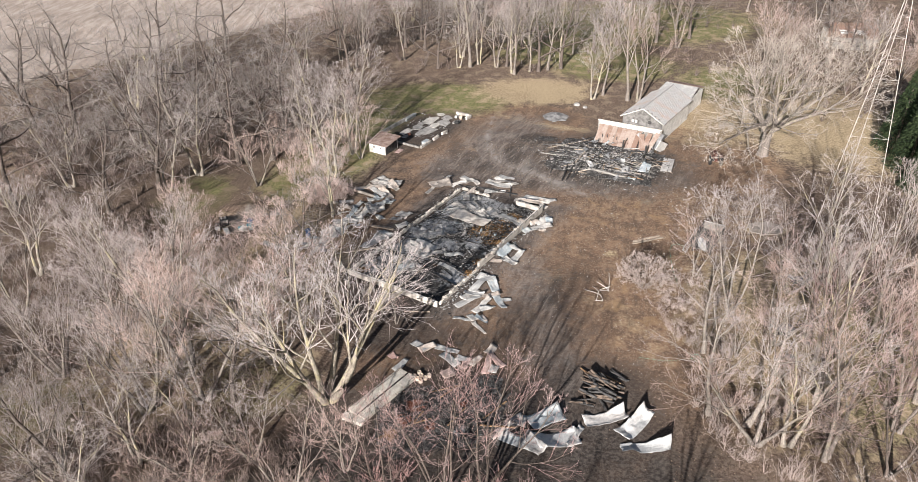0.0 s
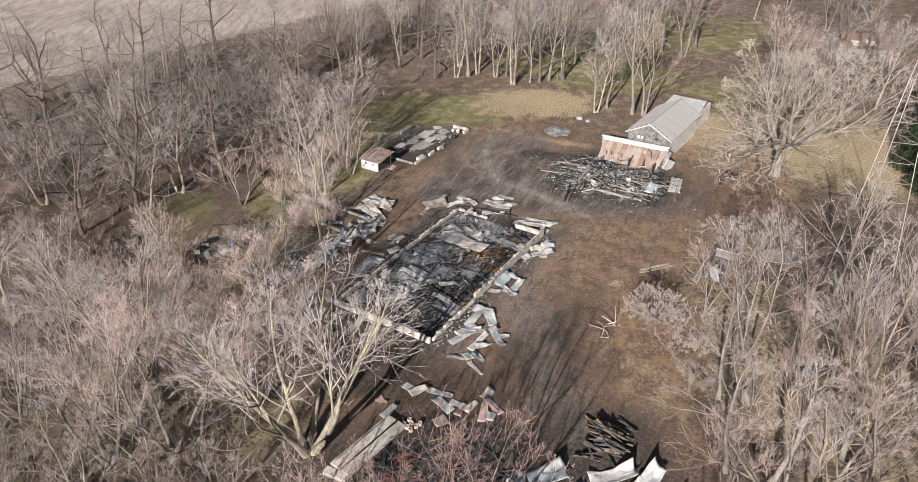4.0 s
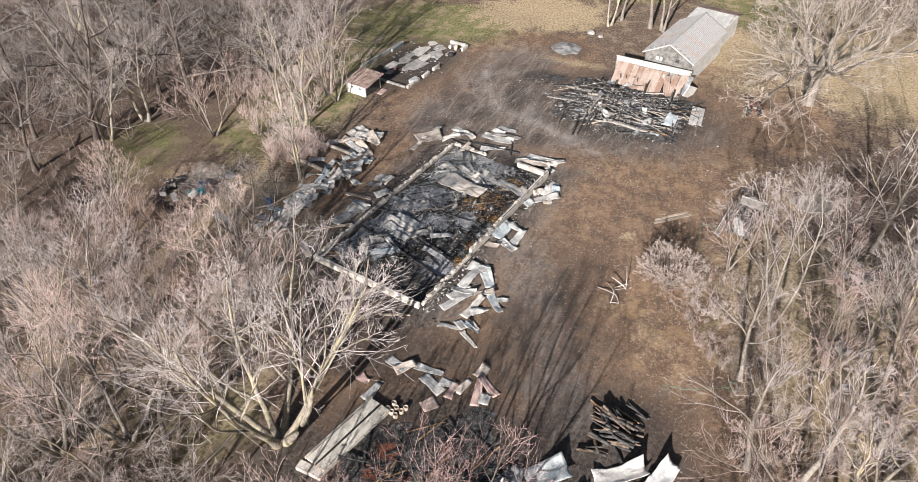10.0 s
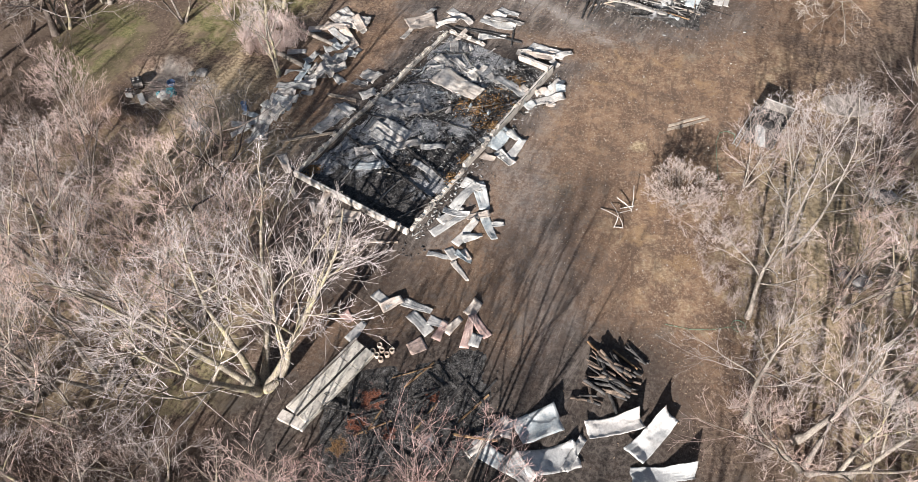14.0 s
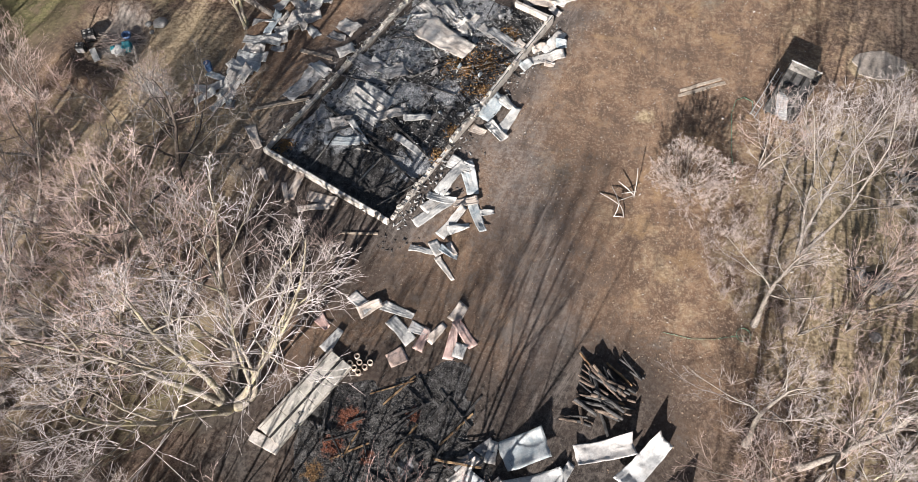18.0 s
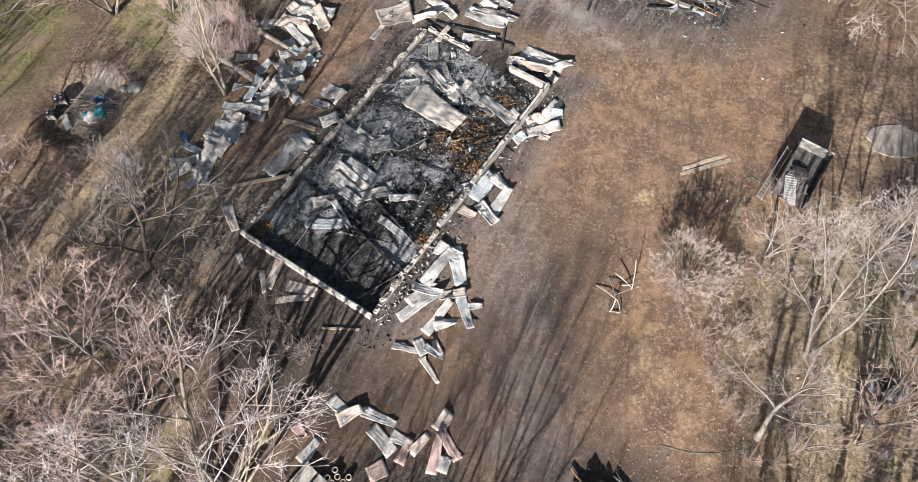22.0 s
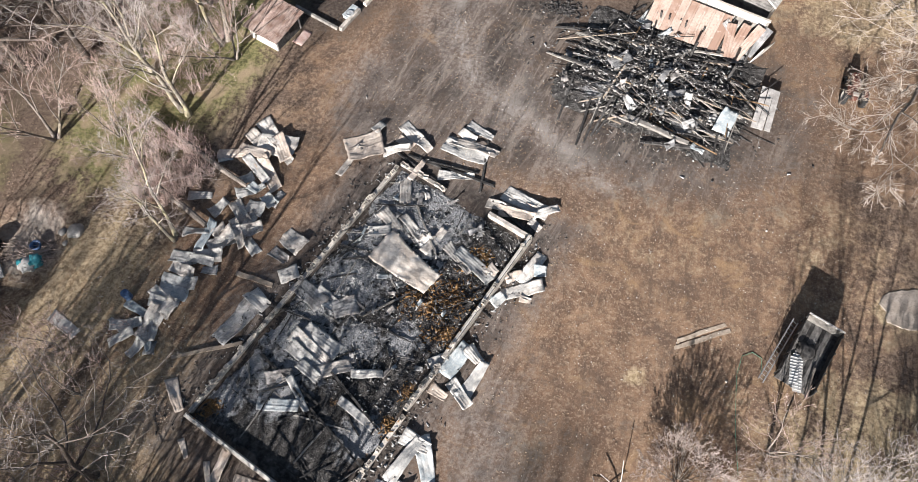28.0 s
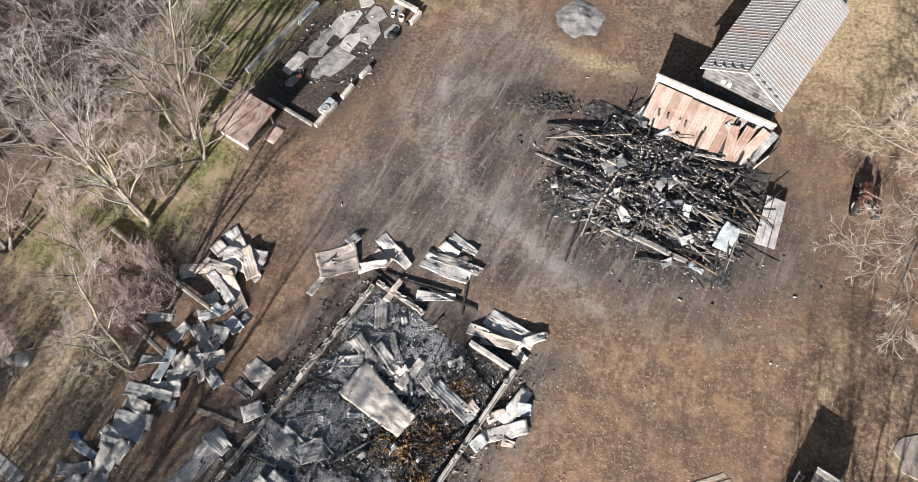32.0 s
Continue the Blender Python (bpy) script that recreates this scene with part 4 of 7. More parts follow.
SHEET_LABELS = {
    TIN.name: "bent grey galvanised roofing sheet with scorch marks",
    TIN_BLUE.name: "bent blue-grey roofing sheet stained by fire",
    TIN_TAN.name: "buckled tan heat-stained roofing sheet lying in debris",
    TIN_WHITE.name: "curled white oxidised roofing sheet on the ground",
    TIN_PINK.name: "twisted pinkish rusted roofing sheet on the ground",
    TIN_DARK.name: "crumpled soot-blackened roofing sheet in burnt debris",
}


def more_sheets(rows, n, seed, spread=0.9, low=0.8, high=1.9):
    """Smaller torn pieces lying among the given ones."""
    rng = random.Random(seed)
    out = []
    for _ in range(n):
        x, y, turn, run, wide = rng.choice(rows)
        out.append((x + rng.gauss(0, spread), y + rng.gauss(0, spread), rng.uniform(0, 360), rng.uniform(low, high), rng.uniform(0.4, 0.85)))
    return out


def lay_sheets(rows, mats, seed, group, curl=0.3, crumple=0.16, ribs=0.22):
    rng = random.Random(seed)
    for x, y, turn, run, wide in rows:
        m = rng.choice(mats)
        run, wide, bow = run * 1.05, wide * 1.03, curl * 0.6
        v, f = sheet_mesh(x, y, turn, run, wide, rng, bow, ribs, crumple)
        ob = link_mesh("tin_sheet", v, f, m)
        ob.location = (x, y, 0)
        tagged(ob, SHEET_LABELS[m.name], "roofing sheet", group)


WEST_FAR = [(-8.0, 27.7, -53, 4.7, 1.31), (-9.2, 27.5, -41, 2.7, 0.99), (-10.7, 26.4, 6, 3.2, 0.85), (-7.8, 27.2, -8, 3.0, 1.66), (-9.4, 26.5, -15, 2.6, 0.95), (-8.1, 24.7, -56, 3.2, 1.26), (-7.4, 27.0, -64, 2.6, 1.05), (-9.0, 25.0, -47, 3.0, 0.7)]
WEST_MID = [(-9.1, 23.1, 21, 2.2, 0.95), (-7.5, 22.2, -46, 1.2, 0.91), (-8.9, 23.3, -32, 0.9, 0.85), (-9.5, 21.1, -54, 2.4, 0.99), (-8.5, 21.6, -23, 1.5, 0.98), (-11.2, 21.5, 47, 1.5, 1.07), (-8.7, 20.2, 71, 2.2, 0.74), (-8.6, 19.6, 17, 2.1, 1.03), (-9.2, 19.2, -63, 2.5, 0.65), (-12.5, 19.4, 3, 1.9, 0.89), (-11.6, 19.1, 72, 2.4, 0.74), (-10.4, 18.7, 36, 2.1, 1.16), (-11.2, 17.5, 3, 2.2, 0.98), (-13.0, 17.3, -9, 1.8, 0.95), (-11.6, 17.1, -8, 1.9, 0.71), (-10.7, 19.5, 35, 1.0, 0.91)]
WEST_NEAR = [(-12.8, 16.3, -23, 1.9, 0.88), (-12.7, 15.3, -7, 2.5, 0.92), (-13.0, 14.6, -16, 2.1, 0.88), (-13.8, 14.1, -41, 1.7, 0.81), (-13.4, 13.6, -10, 2.0, 0.88), (-15.4, 13.2, -27, 1.8, 0.72), (-14.0, 12.2, 68, 2.5, 1.17), (-15.7, 12.0, 9, 2.2, 0.8), (-15.8, 11.0, 29, 1.8, 0.71), (-14.6, 10.3, 49, 1.4, 0.7), (-13.7, 11.4, 88, 1.1, 0.56), (-12.9, 13.2, 49, 1.3, 0.84)]
lay_sheets(more_sheets(WEST_FAR, 2, 1, 0.6, 1.0, 1.9) + more_sheets(WEST_MID, 6, 2, 0.6, 0.8, 1.6) + more_sheets(WEST_NEAR, 5, 3, 0.5, 0.8, 1.7), [TIN, TIN, TIN_DARK, TIN_BLUE], 17, "tin row along the west side", 0.5, 0.22)
lay_sheets(WEST_FAR, [TIN, TIN, TIN_TAN], 1, "tin row along the west side", 0.35)
lay_sheets(WEST_MID, [TIN, TIN_BLUE, TIN], 2, "tin row along the west side", 0.6, 0.24)
lay_sheets(WEST_NEAR, [TIN, TIN, TIN_BLUE], 3, "tin row along the west side", 0.55, 0.22)
lay_sheets([(-12.9, 22.5, 3, 1.8, 0.8), (-20.1, 11.7, -33, 2.5, 0.81)], [TIN], 4, "stray tin sheets", 0.12, 0.06)
WALLSIDE = [(-5.2, 19.0, -37, 1.9, 1.35), (-6.0, 17.8, -35, 1.6, 0.89), (-5.1, 16.4, 23, 1.4, 1.09), (-8.1, 12.6, 55, 3.4, 1.27), (-6.9, 14.3, -40, 1.7, 1.24)]
lay_sheets(WALLSIDE, [TIN_DARK, TIN, TIN], 5, "tin beside the west wall", 0.5, 0.2)
NORTH = [(-2.0, 26.2, 61, 2.9, 0.51), (-1.0, 27.6, 20, 2.9, 2.17), (-0.1, 29.4, 46, 1.0, 0.95), (2.5, 29.1, -48, 2.1, 1.0), (2.2, 28.1, -36, 1.5, 0.77), (3.7, 27.9, -42, 1.2, 1.01), (1.6, 27.3, 11, 2.1, 0.81), (7.0, 29.0, -40, 1.4, 0.78), (8.0, 29.5, -34, 2.3, 0.93), (6.9, 27.5, -20, 3.5, 1.32), (7.4, 28.0, -18, 4.1, 0.8), (6.3, 25.3, 1, 2.7, 0.78)]
lay_sheets(NORTH, [TIN, TIN_TAN, TIN], 6, "tin along the north end", 0.4)
NORTH_EAST = [(9.4, 22.9, -22, 1.4, 0.86), (11.1, 22.8, -14, 2.5, 1.48), (11.7, 23.2, -30, 3.7, 1.35), (11.0, 22.2, -13, 2.7, 0.86), (13.2, 22.5, 22, 2.0, 0.61), (12.4, 21.4, -42, 1.0, 0.71)]
lay_sheets(NORTH_EAST, [TIN_TAN, TIN], 7, "tin at the north-east corner", 0.35)
INNER = [(2.6, 23.8, 95, 2.3, 0.84), (5.1, 19.6, 54, 2.5, 0.68), (3.3, 25.6, 59, 1.9, 0.54), (6.9, 18.3, -52, 2.8, 0.87), (8.1, 17.9, -40, 3.3, 1.0), (9.4, 17.6, -39, 0.8, 0.89), (2.0, 20.8, -48, 3.0, 1.0), (1.0, 20.2, 8, 1.6, 0.8), (3.4, 20.6, -50, 2.4, 0.7)]
lay_sheets([(*barn_xy(u, v), a, b, c) for u, v, a, b, c in ((rr.uniform(6, 23), rr.uniform(1, 11), rr.uniform(0, 360), rr.uniform(0.4, 1.2), rr.uniform(0.2, 0.55)) for rr in [random.Random(18)] for _ in range(40))], [TIN_DARK, TIN, TIN_DARK, TIN_BLUE], 19, "torn tin inside the barn ruin", 0.4, 0.25)
lay_sheets(INNER, [TIN, TIN_TAN, TIN], 8, "tin inside the barn ruin", 0.22)
MIDDLE = [(-2.0, 11.5, -32, 2.9, 1.17), (-2.7, 11.0, -35, 3.3, 1.16), (-2.8, 10.2, -37, 3.1, 0.95), (-1.1, 9.6, 16, 2.8, 0.89), (-2.5, 9.4, -36, 1.9, 0.76), (-4.4, 8.9, 17, 1.8, 1.01), (-4.2, 7.0, -1, 2.7, 0.95), (-3.0, 7.8, -56, 2.7, 0.52), (1.4, 9.4, 4, 2.1, 0.64), (1.1, 6.7, -35, 3.1, 0.59), (-2.0, 14.5, -34, 2.2, 1.23), (-0.7, 14.1, 19, 1.7, 1.31), (-3.4, 15.0, -38, 2.7, 1.22)]
lay_sheets(MIDDLE, [TIN, TIN_BLUE, TIN_DARK, TIN], 9, "tin inside the barn ruin", 0.2)
EAST = [(11.0, 17.2, 22, 1.4, 0.67), (12.2, 17.9, 56, 2.7, 0.96), (11.6, 16.2, 17, 2.9, 0.88), (9.9, 15.4, 42, 1.1, 0.86), (12.8, 17.7, 3, 0.9, 0.91), (11.8, 15.5, -12, 0.8, 0.66)]
lay_sheets(EAST, [TIN, TIN_BLUE, TIN_TAN], 10, "tin along the east wall", 0.3)
EAST_MID = [(6.6, 10.7, 24, 2.3, 1.21), (7.3, 10.8, 56, 2.6, 1.11), (8.5, 9.5, 60, 2.8, 1.08), (6.2, 8.5, -35, 1.3, 0.84), (7.6, 8.5, -53, 2.1, 0.85), (8.4, 11.2, -49, 1.3, 1.0)]
lay_sheets(EAST_MID, [TIN_BLUE, TIN, TIN_TAN], 11, "tin along the east wall", 0.35)
SOUTH_EAST = [(5.7, 4.2, -75, 2.9, 1.22), (5.0, 5.2, -26, 1.9, 1.09), (3.1, 1.1, 40, 3.1, 0.83), (3.3, 2.0, 47, 2.4, 0.84), (4.4, 4.1, 56, 3.3, 0.93), (6.4, 0.8, -71, 2.8, 0.87), (4.6, 0.3, 56, 2.9, 0.81), (5.1, -0.2, 18, 1.6, 0.73), (5.5, 2.0, 10, 1.8, 0.76), (7.1, 1.2, 10, 1.0, 0.62), (3.7, 2.2, -15, 2.1, 0.75), (2.7, -2.1, -9, 2.0, 0.55), (3.6, -1.9, -60, 1.3, 0.69), (4.5, -2.3, -24, 1.3, 0.58), (4.3, -3.5, -55, 2.0, 0.49), (4.7, -1.9, -59, 1.1, 0.46)]
lay_sheets(SOUTH_EAST, [TIN, TIN_TAN, TIN, TIN_BLUE], 12, "tin heap at the south-east corner", 0.35)
SOUTH_WALL = [(-11.2, 7.3, -63, 2.3, 0.9), (-9.8, 3.9, -60, 1.3, 0.47), (-7.2, 2.9, 71, 2.1, 0.7), (-5.1, 1.9, -14, 2.2, 0.83), (-5.6, 1.1, 8, 2.4, 0.51), (-7.9, 2.3, -73, 1.8, 0.4)]
lay_sheets(SOUTH_WALL, [TIN, TIN_TAN], 13, "tin below the south wall", 0.3)
SOUTH = [(-1.3, -6.3, -42, 1.8, 0.85), (-0.6, -6.7, 31, 1.7, 0.92), (1.3, -6.8, -20, 2.2, 0.8), (1.6, -8.2, -46, 2.1, 0.84), (1.5, -10.1, 30, 1.2, 0.97), (2.8, -8.1, -24, 1.3, 0.86), (3.1, -8.8, 68, 1.7, 0.7), (4.0, -8.3, 49, 1.6, 0.71), (5.4, -6.8, 61, 1.4, 0.95), (5.1, -8.8, 81, 2.6, 0.77), (5.9, -8.3, -54, 2.1, 0.69), (5.6, -9.5, 72, 1.0, 0.76), (-3.7, -7.9, -48, 1.1, 0.82), (-2.9, -9.1, 56, 1.7, 0.89)]
lay_sheets(SOUTH, [TIN, TIN_PINK, TIN_TAN, TIN_PINK, TIN_WHITE], 14, "tin beside the burnt shed", 0.25, 0.1)


def big_sheet(x, y, turn, run, wide, m, label, seed, curl, group, lift=0.0):
    """Lapped panels that stayed together as one wide bent piece."""
    v, f = sheet_mesh(x, y, turn, run, wide, random.Random(seed), curl, 0.62, 0.12, lift)
    ob = link_mesh("tin_sheet", v, f, m)
    ob.location = (x, y, 0)
    return tagged(ob, label, "roofing sheet", group)


big_sheet(3.2, 17.5, -38, 5.2, 2.9, TIN_CREAM, "wide buckled tan roof section of lapped tin panels", 43, 0.3, "tin inside the barn ruin", 0.22)
big_sheet(9.9, -15.8, 20, 3.0, 2.0, TIN_BLUE, "wide blue-grey roof section leaning by the log heap", 41, 0.8, "white tin by the log heap")
big_sheet(10.6, -18.1, 16, 3.8, 1.7, TIN_WHITE, "wide white roof section curling at its edge", 42, 0.9, "white tin by the log heap")
WHITE_HEAP = [(14.8, -15.6, 12, 3.5, 1.16), (17.2, -16.3, 46, 3.9, 1.4), (17.6, -18.7, 5, 3.9, 1.1)]
lay_sheets(WHITE_HEAP, [TIN_WHITE], 15, "white tin by the log heap", 1.2, 0.16)
lay_sheets([(6.9, -16.4, 37, 2.8, 1.0), (7.3, -18.2, -32, 2.8, 1.12), (12.1, -17.6, 60, 2.6, 0.5), (6.2, -17.2, 40, 2.2, 0.5), (7.9, -16.0, 80, 1.4, 0.7), (8.6, -18.8, -50, 2.2, 1.2)], [TIN, TIN_DARK, TIN_BLUE], 16, "white tin by the log heap", 0.5, 0.2)


# poles and planks lying about the yard
POLES = [(-18.1, 29.1, -9.5, 23.3, 0.42, "long pale peeled log lying beside the tin"), (-16.1, 22.9, -11.7, 19.8, 0.46, "short pale log lying across brush"), (-19.7, 27.3, -18.0, 29.1, 0.3, "grey fence rail lying in the brush")]
for n, (ax, ay, bx, by, d, text) in enumerate(POLES):
    tagged(bar("log", BARK_PALE, ax, ay, bx, by, d, d, sides=8, seed=n), text, "log", "loose logs")
PLANKS = [(-8.9, 16.3, -6.1, 15.5, 0.36, 0.12), (-12.0, 9.8, -7.4, 11.1, 0.26, 0.08), (-3.3, -0.9, -0.7, -0.9, 0.14, 0.1), (22.0, 12.6, 25.9, 14.1, 0.32, 0.05), (22.2, 13.1, 25.6, 14.5, 0.28, 0.05)]
for n, (ax, ay, bx, by, d, h) in enumerate(PLANKS):
    tagged(bar("plank", PALE_WOOD, ax, ay, bx, by, d, h, seed=n), "weathered tan plank lying on bare soil", "plank", "loose planks")

# ---- the collapsed farm building ----
collapse = holder("collapsed_building", 22, 35, 0, 0, "heap of charred beams from a collapsed farm building", "ruin")
rng = random.Random(77)
for n in range(270):
    a, r = rng.uniform(0, 6.283), math.sqrt(rng.random())
    u, v = 7.6 * r * math.cos(a), 5.4 * r * math.sin(a)
    c, s = math.cos(radians(-24)), math.sin(radians(-24))
    x, y = 22.2 + u * c - v * s, 35.0 + u * s + v * c
    run = rng.choice((1.2, 2.2, 3.2, 4.2, 5.6)) * rng.uniform(0.8, 1.2)
    head = rng.choice((-24, -28, -32, -24, 62, 58, -50, 6)) + rng.gauss(0, 10)
    dx, dy = math.cos(radians(head)) * run / 2, math.sin(radians(head)) * run / 2
    w = rng.choice((0.04, 0.06, 0.08, 0.1, 0.15))
    za, zb = rest_line(x - dx, y - dy, x + dx, y + dy)
    if rng.random() < 0.14:
        zb += rng.uniform(0.3, 1.1)
    m = CHAR if rng.random() < 0.56 else (GREY_WOOD if rng.random() < 0.7 else (PALE_WOOD if rng.random() < 0.6 else RAW_WOOD))
    bar("charred_beam", m, x - dx, y - dy, x + dx, y + dy, w, w * rng.uniform(0.25, 1), collapse, 0.03, za, zb, seed=n)
STRAYS = [(15.2, 35.0, 14.0, 31.0, 0.14), (16.6, 33.0, 15.4, 28.6, 0.18), (17.6, 33.2, 16.0, 28.9, 0.16), (18.4, 33.2, 16.6, 29.6, 0.2), (18.8, 32.8, 17.0, 29.8, 0.14), (20.4, 29.2, 25.0, 28.6, 0.2), (19.2, 31.2, 24.0, 29.0, 0.34), (13.8, 40.6, 18.2, 40.0, 0.18), (14.2, 37.2, 19.6, 34.4, 0.2), (26.6, 31.6, 25.6, 27.0, 0.16), (27.2, 31.0, 26.4, 27.4, 0.12), (20.2, 42.6, 21.6, 43.6, 0.16), (22.0, 36.6, 23.4, 41.0, 0.18)]
for n, (ax, ay, bx, by, w) in enumerate(STRAYS):
    bar("charred_beam", GREY_WOOD if n == 6 else CHAR, ax, ay, bx, by, w, w * 0.8, collapse, seed=n)
for x, y, h, w in ((24.9, 37.9, 2.0, 0.16), (27.6, 35.4, 2.2, 0.2), (26.9, 33.6, 1.6, 0.18), (20.9, 34.6, 1.7, 0.14), (18.0, 31.4, 1.4, 0.14), (16.4, 36.2, 1.2, 0.12)):
    bar("charred_post", CHAR, x, y, x + 0.12, y - 0.1, w, w, collapse, 0, 0.0, h, seed=int(h * 10))
scraps("burnt_scraps", "small charred scraps over the collapsed building", 1300, rubble_spot(22.2, 35.0, 7.2, 5.0, -24), (0.04, 0.24), CHAR_BIT, 51)
scraps("ash_scraps", "pale plaster and tin scraps in the collapsed building", 2600, rubble_spot(22.0, 35.0, 7.6, 5.2, -24), (0.04, 0.2), ASH_BIT, 52)
scraps("burnt_scraps", "small heap of black charred scraps on the soil", 420, rubble_spot(14.4, 42.9, 1.7, 0.9, -10), (0.05, 0.24), CHAR_BIT, 53)
RUIN_TIN = [(19.0, 36.6, 30, 1.8, 1.3), (22.2, 34.8, 62, 2.0, 0.7), (22.8, 33.4, 6, 2.2, 0.6), (28.6, 37.6, 20, 1.8, 0.9), (27.2, 38.6, -12, 2.0, 1.1), (21.6, 41.9, 50, 1.6, 1.2), (26.9, 30.9, 62, 2.0, 1.3), (18.4, 33.6, -40, 1.4, 0.7), (24.2, 30.6, 15, 1.2, 0.6)]
lay_sheets(more_sheets(RUIN_TIN, 22, 63, 1.8, 0.4, 1.2), [TIN_DARK, TIN_DARK, TIN_BLUE], 64, "torn tin in the collapsed building", 0.5, 0.3)
lay_sheets(RUIN_TIN, [TIN_DARK, TIN_DARK, TIN_BLUE], 61, "tin in the collapsed building", 0.4, 0.2)

board = holder("wooden_panel", 30.3, 32.55, 0.55, 71, "pale weathered plank panel lying beside the charred heap", "panel")
for k in range(3):
    part("board", box(4.2, 0.46, 0.05, pose(0, (k - 1) * 0.5, 0.1, rng.uniform(-3, 3), rng.uniform(-2, 2), rng.uniform(-1, 1)), bevel=0.01), PANEL_WOOD, board)
for x in (-1.7, 1.7):
    part("batten", box(0.14, 1.5, 0.08, pose(x, 0, 0.01)), CHAR, board)
part("prop", box(0.3, 1.2, 0.57, pose(0, 0, -0.55)), CHAR, board, "charred timber under the panel")


def ribbed_roof(bm, a, b, c, d, pitch=0.3, high=0.04, thick=0.02):
    """A ribbed sheet over the quad a b (lower edge) c d (upper edge), ribs running from lower to upper edge."""
    a, b, c, d = map(Vector, (a, b, c, d))
    n = max(1, int((b - a).length / pitch))
    up = (b - a).cross(d - a).normalized()
    if up.z < 0:
        up = -up
    prof = []
    for k in range(n):
        prof += [(k / n, 0), ((k + 0.68) / n, 0), ((k + 0.76) / n, high), ((k + 0.92) / n, high)]
    prof.append((1.0, 0))
    low, top = [], []
    for t, h in prof:
        low.append((bm.verts.new(a.lerp(b, t) + up * h), bm.verts.new(a.lerp(b, t) + up * (h - thick))))
        top.append((bm.verts.new(d.lerp(c, t) + up * h), bm.verts.new(d.lerp(c, t) + up * (h - thick))))
    for k in range(len(prof) - 1):
        bm.faces.new((low[k][0], low[k + 1][0], top[k + 1][0], top[k][0]))
        bm.faces.new((low[k][1], top[k][1], top[k + 1][1], low[k + 1][1]))
        bm.faces.new((low[k][0], low[k][1], low[k + 1][1], low[k + 1][0]))
        bm.faces.new((top[k][0], top[k + 1][0], top[k + 1][1], top[k][1]))
    return bm


# the standing wall with the roof that slid down against it
LEAN = holder("fallen_lean_to", 22.15, 43.9, 0, -26.5, "fallen rusty lean-to roof against a pale wooden wall", "ruin")
rng = random.Random(8)
part("back_wall", box(9.6, 0.14, 2.75, pose(4.8, 0.05, 0)), GREY_WOOD, LEAN, "grey board wall behind the roof")
part("top_plate", box(9.7, 0.22, 0.12, pose(4.8, 0.02, 2.752)), CREAM, LEAN, "pale timber plate on the wall")
for k in range(12):
    part("stud", box(0.06, 0.1, 0.55, pose(0.2 + k * 0.83, -0.09, 2.18)), GREY_WOOD, LEAN)
part("band_board", box(9.3, 0.03, 0.5, pose(4.75, -0.04, 2.2)), WHITE_PAINT, LEAN, "cream painted wall boards under the plate")
for k in range(9):
    x0, x1 = 0.35 + k * 0.72, 1.07 + k * 0.72
    drop = 0.0 if k < 4 else -0.12
    run = 3.0 + (0.25 if k == 8 else rng.uniform(-0.12, 0.12))
    y1 = -run + (0.6 if k < 1 else 0)
    part("roof_sheet", ribbed_roof(bmesh.new(), (x0, y1, 0.5 + drop), (x1 - 0.01, y1 - rng.uniform(-0.1, 0.1), 0.5 + drop), (x1 - 0.01, -0.32, 2.35 + drop), (x0, -0.32, 2.35 + drop), 0.36, 0.035), RUST_ROOF, LEAN)
for k, (x, y, z, rx, rz, run) in enumerate(((7.3, -1.9, 1.3, 38, 14, 2.6), (8.0, -1.8, 1.35, 40, -8, 3.0), (8.8, -1.6, 1.4, 42, -16, 3.2), (9.5, -1.2, 1.5, 40, -20, 2.6), (6.9, -1.1, 1.8, 30, 70, 1.2))):
    m = pose(x, y, z, rx, rng.uniform(-8, 8), rz)
    q = [m @ Vector(p) for p in ((-0.38, -run / 2, 0), (0.38, -run / 2, 0), (0.38, run / 2, 0), (-0.38, run / 2, 0))]
    part("roof_sheet", ribbed_roof(bmesh.new(), *q, 0.25, 0.035), RUST_ROOF if k < 3 else TIN_DARK, LEAN, "loose slipped rusty roof sheet")
for k in range(9):
    x = 0.4 + k * 1.1
    v, f = tube_rings([(x, -0.15, 2.2), (x + rng.uniform(-0.3, 0.3), -2.6, 0.45)], [0.07, 0.06], 4)
    link_mesh("rafter", v, f, CHAR, LEAN)
end = part("end_wall", box(3.0, 0.06, 1.5, pose(9.9, -1.7, 0.25, 0, 0, 78) @ pose(0, 0, 0, 14, 28, 0)), WHITE_PAINT, LEAN, "leaning white boarded end wall")
for k in range(14):
    bar("charred_stub", CHAR, 22.0 + k * 0.62, 41.6 - k * 0.31 + rng.uniform(-0.4, 0.3), 22.1 + k * 0.62 + rng.uniform(-0.3, 0.3), 41.8 - k * 0.31, 0.12, 0.12, collapse, 0, 0.0, rng.uniform(0.6, 1.5), seed=k)


